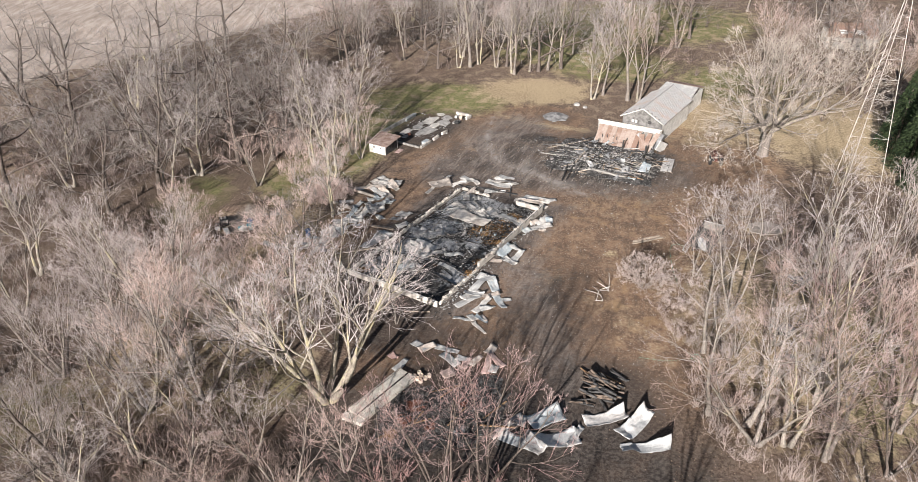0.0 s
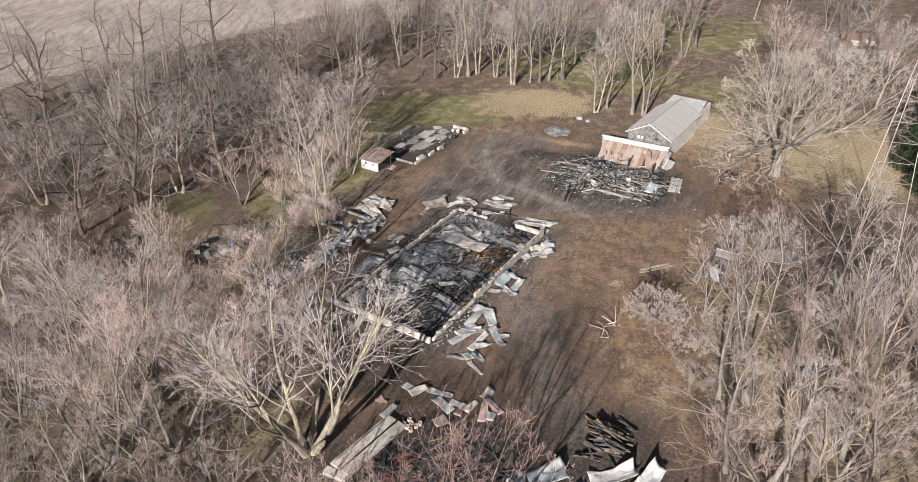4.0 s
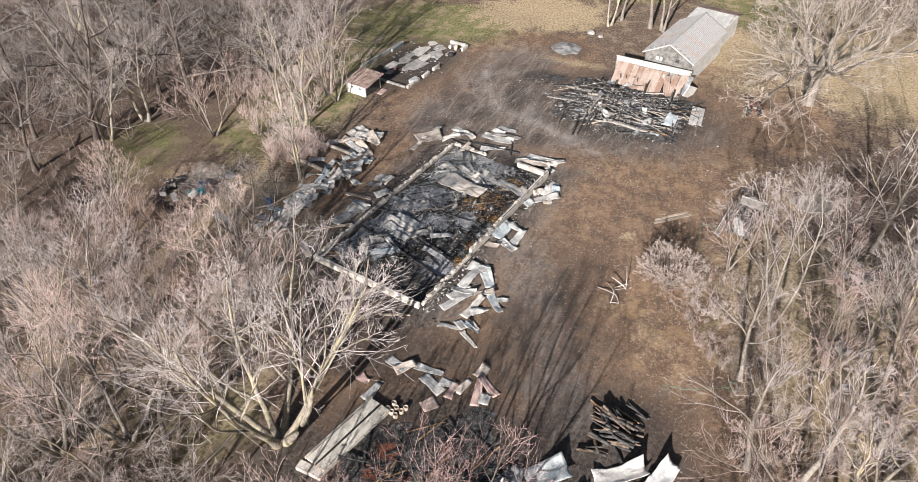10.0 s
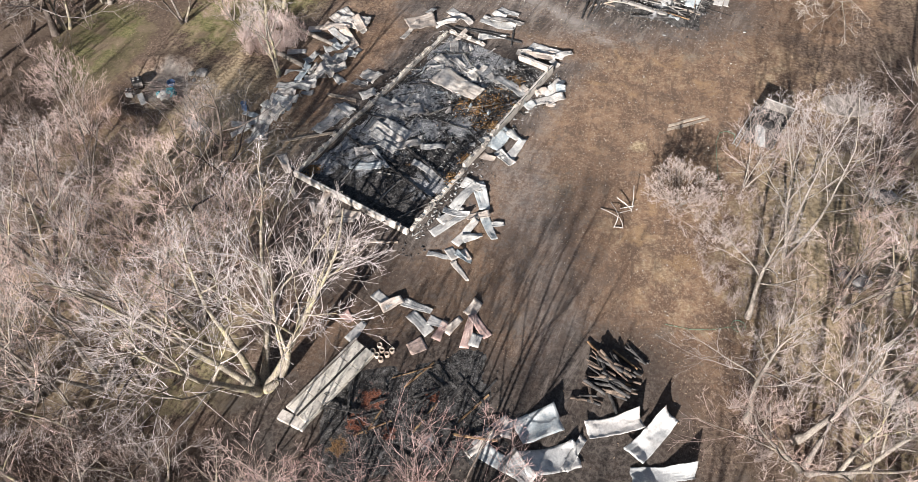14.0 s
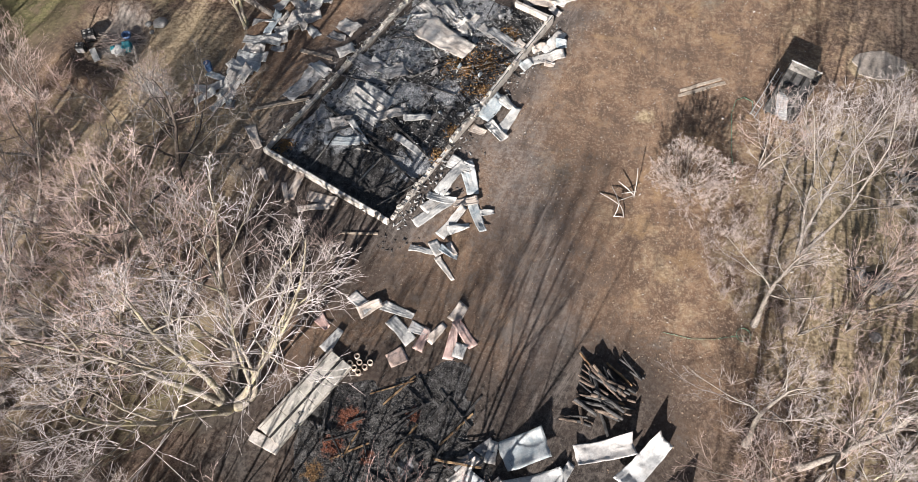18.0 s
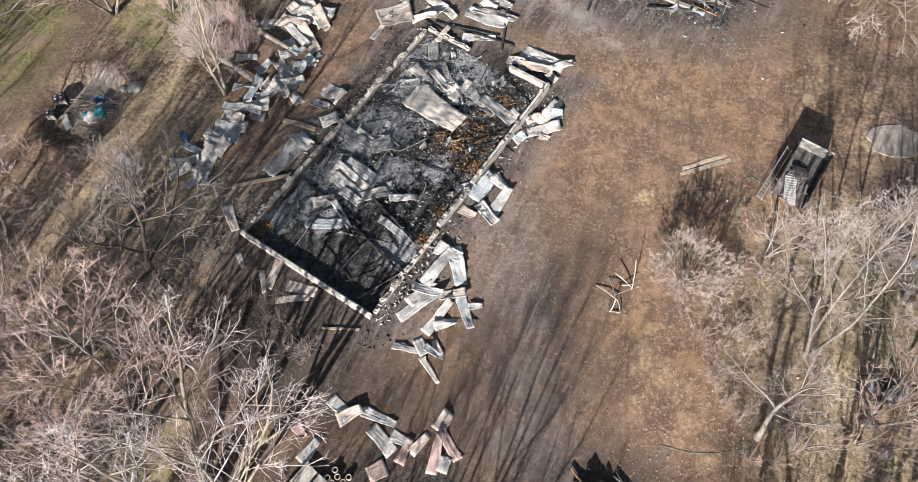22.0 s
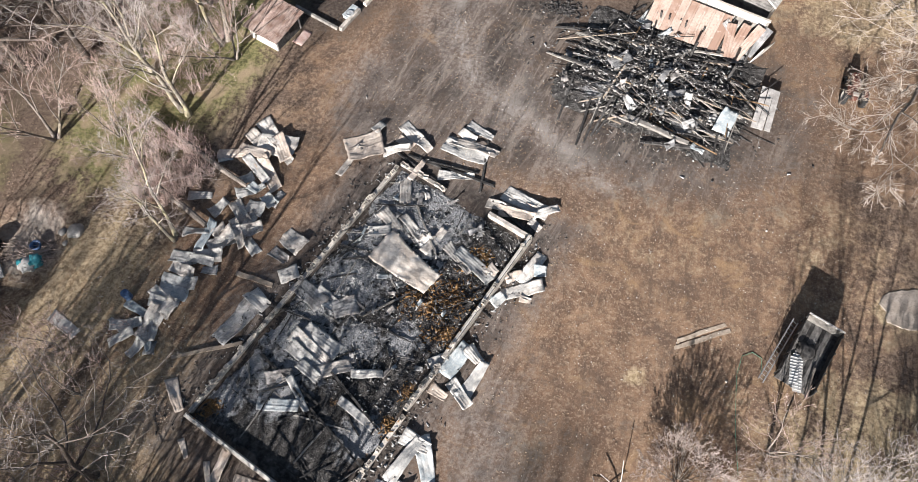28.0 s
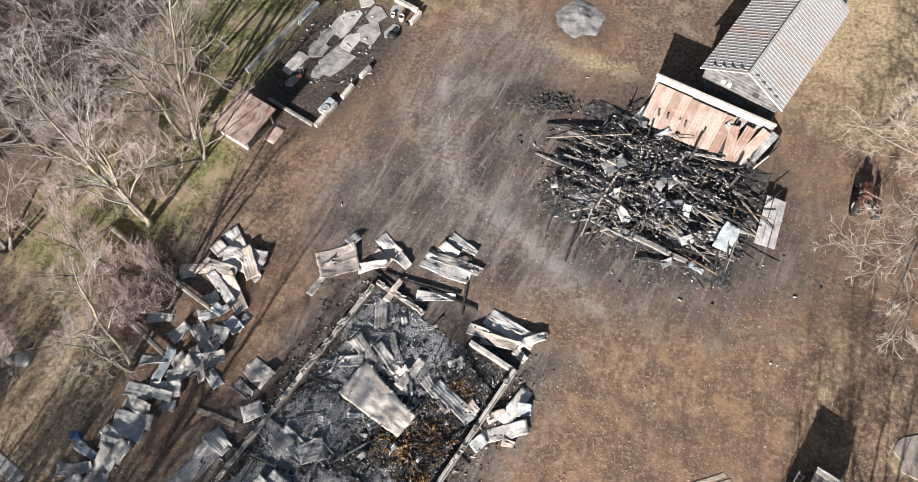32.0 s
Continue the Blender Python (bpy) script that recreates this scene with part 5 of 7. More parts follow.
# ---- the tin-roofed shed ----
def gable_shed():
    """Grey board gable front, white side wall, ribbed roof; the origin is its front-left corner."""
    s = holder("tin_roofed_shed", 25.9, 44.6, 0, -33, "long grey timber shed with weathered ribbed tin roof", "shed")
    W, D, E, R = 6.2, 11.8, 3.3, 4.95
    bm = bmesh.new()
    q = [bm.verts.new(p) for p in ((0, 0, 0), (W, 0, 0), (W, 0, E), (W / 2, 0, R), (0, 0, E), (0, 0.14, 0), (W, 0.14, 0), (W, 0.14, E), (W / 2, 0.14, R), (0, 0.14, E))]
    bm.faces.new(q[:5][::-1]), bm.faces.new(q[5:])
    for i in range(5):
        j = (i + 1) % 5
        bm.faces.new((q[i], q[j], q[5 + j], q[5 + i]))
    part("gable_wall", bm, DARK_BOARD, s, "weathered grey gable boards")
    for k in range(14):
        z = 0.1 + k * 0.34
        half = W / 2 if z < E else W / 2 * (R - z) / (R - E)
        if half > 0.3:
            part("clapboard", box(half * 2 - 0.06, 0.03, 0.31, pose(W / 2, -0.02, z, 4), bevel=0.004), DARK_BOARD, s)
    part("gable_window", box(0.5, 0.05, 0.45, pose(4.3, -0.05, 2.75)), CHAR, s, "dark broken gable opening")
    for k in (0, 1):
        part("meter_box", box(0.34, 0.2, 0.4, pose(1.7 + 0.5 * k, -0.15, 2.55), bevel=0.03), WHITE_PAINT, s, "white metal box on the gable")
    part("side_wall", box(0.14, D - 0.2, E, pose(W - 0.07, D / 2 + 0.08, 0)), WHITE_PAINT, s, "white painted side wall")
    part("side_wall", box(0.14, D - 0.2, E, pose(0.07, D / 2 + 0.08, 0)), GREY_WOOD, s)
    part("back_wall", box(W - 0.3, 0.14, E, pose(W / 2, D - 0.07, 0)), GREY_WOOD, s)
    o = 0.35
    dz = o * (R - E) / (W / 2)
    part("roof_slope", ribbed_roof(bmesh.new(), (-o, -0.35, E - dz + 0.06), (-o, D + 0.3, E - dz + 0.06), (W / 2, D + 0.3, R + 0.06), (W / 2, -0.35, R + 0.06), 0.34, 0.022), BARN_ROOF, s)
    part("roof_slope", ribbed_roof(bmesh.new(), (W + o, D + 0.3, E - dz + 0.06), (W + o, -0.35, E - dz + 0.06), (W / 2, -0.35, R + 0.06), (W / 2, D + 0.3, R + 0.06), 0.34, 0.022), BARN_ROOF, s)
    v, f = tube_rings([(W / 2, -0.37, R + 0.1), (W / 2, D + 0.3, R + 0.1)], [0.1, 0.1], 6)
    link_mesh("ridge_cap", v, f, BARN_ROOF, s)
    for x0, x1 in ((-o, W / 2), (W + o, W / 2)):
        z0, z1 = E - dz - 0.02, R - 0.02
        v, f = tube_rings([(x0, -0.3, z0), (x1, -0.3, z1)], [0.08, 0.08], 4)
        link_mesh("barge_board", v, f, WHITE_PAINT, s, "pale barge board")
    return s


gable_shed()


def rear_shed():
    """The lower shed behind, with a pale hipped end and a rusty roof."""
    s = holder("rear_shed", 32.6, 54.75, 0, -33, "low rear shed with pale tin slope and rusty roof", "shed")
    W, D, E = 5.6, 7.6, 2.6
    for x in (0.07, W - 0.07):
        part("side_wall", box(0.14, D - 0.5, E, pose(x, D / 2 + 0.2, 0)), WHITE_PAINT, s)
    part("back_wall", box(W - 0.3, 0.14, E, pose(W / 2, D - 0.07, 0)), GREY_WOOD, s)
    part("pale_slope", ribbed_roof(bmesh.new(), (-0.2, -0.1, E + 0.05), (W + 0.3, -0.1, E + 0.05), (W + 0.1, D * 0.6, 3.7), (0.3, D * 0.6, 3.7), 0.5, 0.03), TIN, s, "pale grey tin slope")
    part("rusty_roof", ribbed_roof(bmesh.new(), (W + 0.3, D + 0.9, E + 0.1), (-0.2, D + 0.9, E + 0.1), (0.3, D * 0.6 + 0.02, 3.72), (W + 0.1, D * 0.6 + 0.02, 3.72), 0.3, 0.05), RED_ROOF, s, "dark rusty ribbed roof")
    return s


rear_shed()


def little_shed():
    s = holder("small_shed", -11.95, 38.15, 0, -30, "small white block shed with a rusty tin roof", "shed")
    W, D, E = 2.9, 3.1, 1.4
    part("front_wall", box(W, 0.16, E, pose(W / 2, 0.08, 0), bevel=0.01), WHITE_PAINT, s)
    for x in (0.08, W - 0.08):
        part("side_wall", box(0.16, D - 0.34, E + 0.1, pose(x, D / 2, 0), bevel=0.01), WHITE_PAINT if x < 1 else CHAR, s)
    part("back_wall", box(W, 0.16, E + 0.3, pose(W / 2, D - 0.08, 0), bevel=0.01), WHITE_PAINT, s)
    for x in (0.9, 2.1):
        part("vent_hole", box(0.3, 0.06, 0.22, pose(x, 0.02, 0.8)), CHAR, s, "dark opening in the wall")
    for k in range(4):
        x = -0.25 + k * 0.92
        part("roof_sheet", ribbed_roof(bmesh.new(), (x, -0.35, E + 0.08), (x + 0.9, -0.35, E + 0.08), (x + 0.9, D + 0.3, E + 0.52), (x, D + 0.3, E + 0.52), 0.3, 0.04), RED_ROOF, s)
    return s


little_shed()
lay_sheets([(-7.6, 38.3, 62, 1.6, 0.9)], [TIN_PINK], 71, "stray tin sheets", 0.1, 0.05)

# ---- the broken slab and its low walls ----
slab = holder("broken_slab", -4.5, 39.2, 0, 59.7, "broken pale concrete floor slab inside low ruined walls", "slab", kind="structure")
rng = random.Random(14)
SLABS = [(2.5, 4.6, 1.0, 0.6), (4.0, 5.6, 1.9, 0.9), (6.2, 5.0, 1.5, 1.3), (7.9, 5.3, 1.4, 0.8), (9.9, 4.9, 2.4, 1.3), (4.5, 3.4, 1.1, 0.9), (6.2, 2.9, 2.2, 1.6), (8.5, 3.1, 1.6, 1.1), (10.2, 2.5, 1.9, 1.7), (12.3, 3.1, 1.5, 1.2), (12.9, 4.8, 1.2, 1.0), (11.4, 0.9, 1.2, 0.8), (13.6, 2.0, 0.9, 0.7)]
for k, (u, v, a, b) in enumerate(SLABS):
    bm = bmesh.new()
    ring, corners = [], rng.randint(6, 9)
    for j in range(corners):
        w = 2 * math.pi * (j + rng.uniform(-0.32, 0.32)) / corners
        square = 1 / max(abs(math.cos(w)), abs(math.sin(w))) ** 0.8
        r = square * rng.uniform(0.72, 1.08)
        ring.append(bm.verts.new((u + a * 0.74 * r * math.cos(w), v + b * 0.72 * r * math.sin(w), 0.0)))
    face = bm.faces.new(ring)
    up = [e for e in bmesh.ops.extrude_face_region(bm, geom=[face])["geom"] if isinstance(e, bmesh.types.BMVert)]
    rise = rng.uniform(0.04, 0.09)
    for e in up:
        e.co.z += rise + rng.uniform(-0.012, 0.012)
    part("slab_piece", bm, STONE if k % 3 != 1 else SLAB, slab)
for u0, u1, h in ((0.0, 2.7, 0.42), (3.4, 4.9, 0.4), (5.9, 7.2, 0.4), (12.9, 14.4, 0.45)):
    part("low_wall", box(u1 - u0, 0.34, h, pose((u0 + u1) / 2, 0, 0, 0, 0, rng.uniform(-2, 2)), bevel=0.03), BLOCK, slab)
part("low_wall", box(0.34, 2.4, 0.45, pose(14.4, 1.5, 0), bevel=0.03), BLOCK, slab)
part("low_wall", box(0.26, 4.6, 0.3, pose(0, 2.6, 0), bevel=0.03), GREY_WOOD, slab)
part("low_wall", box(9.0, 0.3, 0.55, pose(5.6, 8.2, 0), bevel=0.03), STONE, slab, "grey fieldstone rear wall")
part("painted_board", box(2.6, 0.3, 0.7, pose(8.8, 8.0, 0.0, 20), bevel=0.02), TIN_BLUE, slab, "fallen pale blue board")
scraps("rubble_stones", "loose stones and blocks along the slab ruin", 120, lambda pr: (-7.9 + 0.5 * pr.uniform(2, 14) + pr.gauss(0, 0.5), 43.2 + 0.86 * pr.uniform(0, 11) + pr.gauss(0, 0.6)), (0.08, 0.26), ASH_BIT, 81)
scraps("burnt_scraps", "dark scraps strewn over the broken slab", 700, round_spot(-4.0, 46, 4, 7, -30), (0.03, 0.12), CHAR_BIT, 82)

tank = holder("sink_unit", -3.75, 41.1, 0.0, 60, "pale blue-grey sink unit with round basin in the slab ruin", "sink")
part("cabinet", box(1.5, 0.85, 0.34, pose(0, 0, 0, 4, 3), bevel=0.05), SINK, tank)
part("rim", box(1.56, 0.91, 0.05, pose(0, 0, 0.345, 4, 3), bevel=0.015), SINK, tank)
v, f = lathe([(0.39, 0.36, -0.25), (0.46, 0.36, -0.25), (0.46, 0.3, -0.25), (0.42, 0.24, -0.25), (0.41, 0.01, -0.25)])
link_mesh("basin", v, f, ALUMINIUM, tank)

chair = holder("plastic_chair", -6.6, 44.0, 0.1, 30, "red seat with bent white tube frame, fallen over", "chair")
part("seat", box(0.45, 0.42, 0.06, pose(0, 0, 0.15, 70), bevel=0.02), RED_PAINT, chair)
tube_part("frame", [(0.2, 0.1, 0.02), (0.5, 0.3, 0.05), (0.6, 0.7, 0.35), (0.2, 0.8, 0.5), (-0.1, 0.5, 0.3)], 0.02, STEEL, chair)


def bucket(x, y, r, h, m, label):
    b = holder("bucket", x, y, 0.0, 0, label, "bucket")
    z = float(support(x, y))
    v, f = lathe([(0, 0.01, 0), (0, r * 0.85, 0), (h, r, 0), (h, r * 0.93, 0), (0.04, r * 0.8, 0), (0.04, 0.01, 0)])
    ob = link_mesh("shell", v, f, m, b)
    ob.matrix_basis = pose(0, 0, z)
    return b


bucket(1.2, 50.8, 0.28, 0.55, CLAY, "rusty brown drum standing by the wall")
bucket(0.4, 51.2, 0.2, 0.35, WHITE_PAINT, "white plastic bucket by the ruined wall")
bucket(1.8, 50.4, 0.2, 0.35, RUBBER, "black plastic bucket by the ruined wall")
bag = holder("rubbish_bag", 0.6, 48.8, 0, 0, "black plastic rubbish bag slumped on the ground", "bag")


def lump(name, r, m, parent, seed, squash=0.7, rough=0.25, at=(0, 0, 0), label=""):
    bm = bmesh.new()
    bmesh.ops.create_icosphere(bm, subdivisions=3, radius=r)
    for v2 in bm.verts:
        w = v2.co.normalized()
        v2.co *= 1 + rough * noise.noise(w * 1.6 + Vector((seed, 0, 0))) + rough * 0.4 * noise.noise(w * 4.2 + Vector((0, seed, 0)))
        v2.co.z *= squash
        v2.co += Vector(at)
    return part(name, bm, m, parent, label, smooth=True)


lump("sack", 0.4, RUBBER, bag, 2.0, 0.8, 0.4, (0, 0, 0.25))

# ---- heap of grey ash and gravel ----
heap = holder("gravel_heap", 16.6, 52.0, 0, 0, "low heap of grey ash and gravel on burnt soil", "heap")
bm = bmesh.new()
bmesh.ops.create_grid(bm, x_segments=36, y_segments=36, size=2.6)
for v2 in bm.verts:
    r = v2.co.xy.length / 2.3
    v2.co.z = max(0, 1 - r + 0.2 * noise.noise(v2.co * 0.9)) ** 0.9 * 0.34 * (1 + 0.5 * noise.noise(v2.co * 1.5)) + 0.1 * noise.noise(v2.co * 5) * max(0, 1.1 - r) - 0.05
part("mound", bm, ASHHEAP, heap, smooth=True)
for k, (x, y, r) in enumerate(((20.6, 57.2, 0.55), (21.8, 56.0, 0.4), (-21.4, 18.9, 0.62), (-22.4, 18.8, 0.3), (-21.9, 17.9, 0.22), (33.0, -7.4, 0.4))):
    st = holder("boulder", x, y, 0, 40 * k, "rounded grey boulder half sunk in the ground", "boulder")
    lump("stone", r, STONE, st, 5.0 + k, 0.55, 0.2, (0, 0, r * 0.2))

# ---- round concrete pad in the grass ----
pad = holder("concrete_pad", 38.6, 16.4, 0, 0, "worn round pale concrete pad sunk in the grass", "pad")
bm = bmesh.new()
ring = [bm.verts.new((2.2 * math.cos(a) * (1 + 0.3 * noise.noise(Vector((math.cos(a), math.sin(a), 4.0)) * 2.2)), 1.5 * math.sin(a) * (1 + 0.3 * noise.noise(Vector((math.cos(a), math.sin(a), 9.0)) * 2.2)), 0.0)) for a in np.linspace(0, 6.283, 29)[:-1]]
face = bm.faces.new(ring)
for e in bmesh.ops.extrude_face_region(bm, geom=[face])["geom"]:
    if isinstance(e, bmesh.types.BMVert):
        e.co = Vector((e.co.x * 0.97, e.co.y * 0.97, 0.06))
part("disc", bm, PAD, pad)

# ---- trough of two pale concrete runs, with clay tiles ----
trough = holder("feed_trough", -3.95, -13.1, 0, 54, "long pale concrete feed bunk with scorched edges", "trough")
for y in (-0.45, 0.5):
    for k in range(4):
        part("bunk_floor", box(1.62, 0.78, 0.42, pose(-2.5 + k * 1.64, y, -0.02, rng.uniform(-1, 1), rng.uniform(-1, 1)), bevel=0.02), CREAM, trough)
part("bunk_curb", box(6.7, 0.12, 0.52, pose(0, 0.98, -0.02), bevel=0.02), BLOCK, trough)
# A near-black strip is added to draw the dark gap between the runs.
part("bunk_divider", box(6.6, 0.1, 0.46, pose(0, 0.03, -0.02), bevel=0.02), CHAR, trough, "dark strip standing in for the gap between the runs")
part("bunk_end", box(0.7, 2.0, 0.35, pose(-3.7, 0.1, -0.02, 0, 0, 12), bevel=0.02), BLOCK, trough)
raise_to(*np.array([(-3.95 + math.cos(radians(54)) * u - math.sin(radians(54)) * w, -13.1 + math.sin(radians(54)) * u + math.cos(radians(54)) * w) for u in np.arange(-3.3, 3.3, 0.15) for w in np.arange(-0.9, 1.0, 0.15)]).T, 0.42)


def clay_tile(x, y, k):
    t = holder("clay_pipe", x, y, 0, 0, "pale round clay drain pipe standing on end", "pipe", "clay pipes")
    v, f = lathe([(0, 0.19, 0), (0.32, 0.19, 0), (0.32, 0.14, 0), (0, 0.14, 0)])
    p = link_mesh("pipe_wall", v, f, CLAY, t)
    p.matrix_basis = pose(0, 0, float(support(x, y)), rng.uniform(-4, 4), rng.uniform(-4, 4), 0)


for k, (x, y) in enumerate(((-1.5, -10.7), (-1.1, -10.2), (-0.9, -10.6), (-1.2, -11.0), (-0.5, -10.9), (-0.2, -10.6), (-0.9, -11.3))):
    clay_tile(x, y, k)
shed_timber = holder("charred_timber_heap", 1.2, -15.4, 0, 0, "charred and split timbers in the burnt shed", "timber")
for n in range(46):
    x, y = round_spot(1.8, -15.4, 5.2, 3.4, 10)(rng)
    run, head = rng.uniform(0.8, 3.2), rng.choice((50, 55, 130, 20)) + rng.gauss(0, 15)
    dx, dy = math.cos(radians(head)) * run / 2, math.sin(radians(head)) * run / 2
    w = rng.uniform(0.06, 0.16)
    bar("charred_beam", CHAR if n % 7 else RAW_WOOD, x - dx, y - dy, x + dx, y + dy, w, w * 0.7, shed_timber, 0.01, seed=n)
scraps("burnt_scraps", "charred scraps over the burnt shed floor", 800, rubble_spot(1.6, -15.4, 5.5, 3.8, 10), (0.03, 0.16), CHAR_BIT, 91)

# ---- heap of charred logs ----
rng = random.Random(33)
for n in range(70):
    layer = n // 26
    u, v = rng.uniform(-1.8, 1.8) * (1 - 0.2 * layer), rng.uniform(-1.9, 1.9) * (1 - 0.25 * layer)
    head = -30 - 11 * v + rng.gauss(0, 9) if rng.random() < 0.92 else rng.uniform(-85, -60)
    run = rng.uniform(1.0, 2.2) if head > -60 else rng.uniform(1.0, 1.8)
    x, y = 14.9 + u + v * 0.35, -12.0 + v
    dx, dy = math.cos(radians(head)) * run / 2, math.sin(radians(head)) * run / 2
    d = rng.uniform(0.13, 0.27)
    m = CHAR if rng.random() < 0.45 else (RAW_WOOD if rng.random() < 0.12 else LOG_BARK)
    za, zb = rest_line(x - dx, y - dy, x + dx, y + dy)
    low = min((za + zb) / 2, 0.55)
    tip = max(-0.12, min(0.12, (zb - za) / 2))
    ob = bar("charred_log", m, x - dx, y - dy, x + dx, y + dy, d, d, None, 0.02, low - tip, low + tip, sides=8, seed=n)
    tagged(ob, "partly charred split log in a heap" if m is CHAR else "scorched pale-barked log in a charred heap", "log", "heap of charred logs")

# ---- bent steel tube frame in the yard ----
fr = holder("tube_frame", 16.6, 2.9, 0, 0, "bent pale steel tube frame lying in the yard", "frame")
TUBES = [((-1.2, 0.3, 0.05), (0.2, -0.9, 0.3)), ((-0.3, 0.9, 0.05), (0.0, -1.0, 0.75)), ((0.0, -1.0, 0.75), (-0.3, -1.7, 0.05)), ((0.2, -0.9, 0.3), (0.4, -1.7, 0.05)), ((-0.35, -1.65, 0.06), (0.4, -1.72, 0.06)), ((0.1, 1.0, 0.6), (1.3, 0.1, 0.1)), ((1.45, 1.8, 1.2), (1.25, 0.0, 0.05)), ((0.4, 0.3, 0.05), (1.4, 0.25, 0.5)), ((0.0, -0.6, 0.5), (1.2, 0.1, 0.12))]
for a, b in TUBES:
    tube_part("tube", [a, ((a[0] + b[0]) / 2 + 0.05, (a[1] + b[1]) / 2, (a[2] + b[2]) / 2 + 0.04), b], 0.032, STEEL, fr, sides=6)

# ---- wagon with ladder ----
wg = holder("farm_wagon", 30.4, 12.2, 0, 58.5, "old dark wooden farm wagon box loaded with scrap", "wagon")
for k in range(9):
    part("floor_plank", box(4.9, 0.25, 0.06, pose(0, -1.04 + k * 0.26, 0.85), bevel=0.008), DARK_BOARD if k % 3 else CHAR, wg)
for y in (-1.2, 1.2):
    for k in range(3):
        part("side_board", box(4.95, 0.05, 0.28, pose(0, y, 0.86 + k * 0.3), bevel=0.008), CHAR, wg)
    for x in (-2.2, -0.8, 0.8, 2.2):
        part("stake", box(0.09, 0.07, 1.0, pose(x, y * 1.05, 0.8)), CHAR, wg)
for k in range(3):
    part("end_board", box(0.05, 2.4, 0.3, pose(2.5, 0, 0.86 + k * 0.31), bevel=0.008), GREY_WOOD, wg)
part("top_rail", box(0.1, 2.5, 0.06, pose(2.5, 0, 1.79)), WHITE_PAINT, wg, "pale rail on the end board")
for y in (-0.5, 0.5):
    part("beam", box(4.6, 0.14, 0.2, pose(0, y, 0.62)), CHAR, wg)
for x in (-1.7, 1.7):
    part("axle", box(0.14, 2.0, 0.14, pose(x, 0, 0.36)), RUBBER, wg)
    for y in (-0.95, 0.95):
        v, f = tube_rings([(x, y - 0.11, 0.4), (x, y - 0.1, 0.4), (x, y + 0.1, 0.4), (x, y + 0.11, 0.4)], [0.2, 0.4, 0.4, 0.2], 18)
        tyre = link_mesh("wheel", v, f, RUBBER, wg)
        v, f = tube_rings([(x, y - 0.13, 0.4), (x, y + 0.13, 0.4)], [0.19, 0.17], 12)
        link_mesh("rim", v, f, RED_PAINT, tyre)
ld = holder("ladder", 28.75, 12.7, 0, 57.5, "aluminium ladder leaning along the wagon side", "ladder")
for y in (-0.2, 0.2):
    part("rail", box(4.9, 0.035, 0.09, pose(0, y, 0.5 + y * 0.5, 30, -8, 0)), ALUMINIUM, ld)
for k in range(16):
    x = -2.3 + k * 0.305
    v, f = tube_rings([(x, -0.2, 0.44 + x * 0.14), (x, 0.2, 0.64 + x * 0.14)], [0.018, 0.018], 6)
    link_mesh("rung", v, f, ALUMINIUM, ld)
HEIGHT[cells(30.4, 12.2)[1], cells(30.4, 12.2)[0]] = 0.95
rows = holder("tin_stack", 29.55, 11.2, 0.912, 78, "stack of white roofing sheets lying in the wagon", "roofing sheet")
for k in range(3):
    part("sheet", ribbed_roof(bmesh.new(), (-1.45 + 0.2 * k, -0.42 + 0.15 * k, 0.05 + 0.06 * k), (1.4 - 0.25 * k, -0.42 + 0.15 * k, 0.05 + 0.06 * k), (1.4 - 0.25 * k, 0.15 + 0.15 * k, 0.05 + 0.06 * k), (-1.45 + 0.2 * k, 0.15 + 0.15 * k, 0.05 + 0.06 * k), 0.2, 0.03), TIN_WHITE, rows)
tb = holder("timber", 30.3, 10.4, 0.93, 66, "pale round timber lying in the wagon", "log")
v, f = tube_rings([(-1.1, 0, 0.12), (0, 0.03, 0.13), (1.1, 0, 0.12)], [0.11, 0.12, 0.1], 9)
link_mesh("pole", v, f, BARK_PALE, tb)
lmp = holder("scrap_sack", 30.4, 12.6, 0.9, 0, "dark burnt sacking heaped in the wagon", "sack")
lump("sacking", 0.62, CHAR, lmp, 9.0, 0.35, 0.5, (0, 0, 0.12))
hs = holder("garden_hose", 26, 9, 0, 0, "thin green garden hose lying across the grass", "hose")
tube_part("hose", [(-0.6, -4.6, 0.03), (-0.5, -1.9, 0.03), (-0.2, 0.6, 0.03), (0.0, 2.0, 0.03), (0.5, 3.3, 0.03), (1.2, 3.6, 0.03), (1.8, 3.2, 0.03), (1.6, 2.1, 0.03)], 0.018, HOSE_GREEN, hs, sides=6)
hs = holder("garden_hose", 22.5, -8.2, 0, 0, "thin green hose lying coiled near the log heap", "hose")
tube_part("hose", [(-3.4, 0.6, 0.03), (-1.6, 0.2, 0.03), (0, 0.25, 0.03), (1.2, 0.5, 0.03)] + [(1.9 + 0.5 * math.cos(a * 0.7), 0.6 + 0.5 * math.sin(a * 0.7), 0.03 + 0.004 * a) for a in range(14)], 0.011, HOSE_GREEN, hs, sides=6)

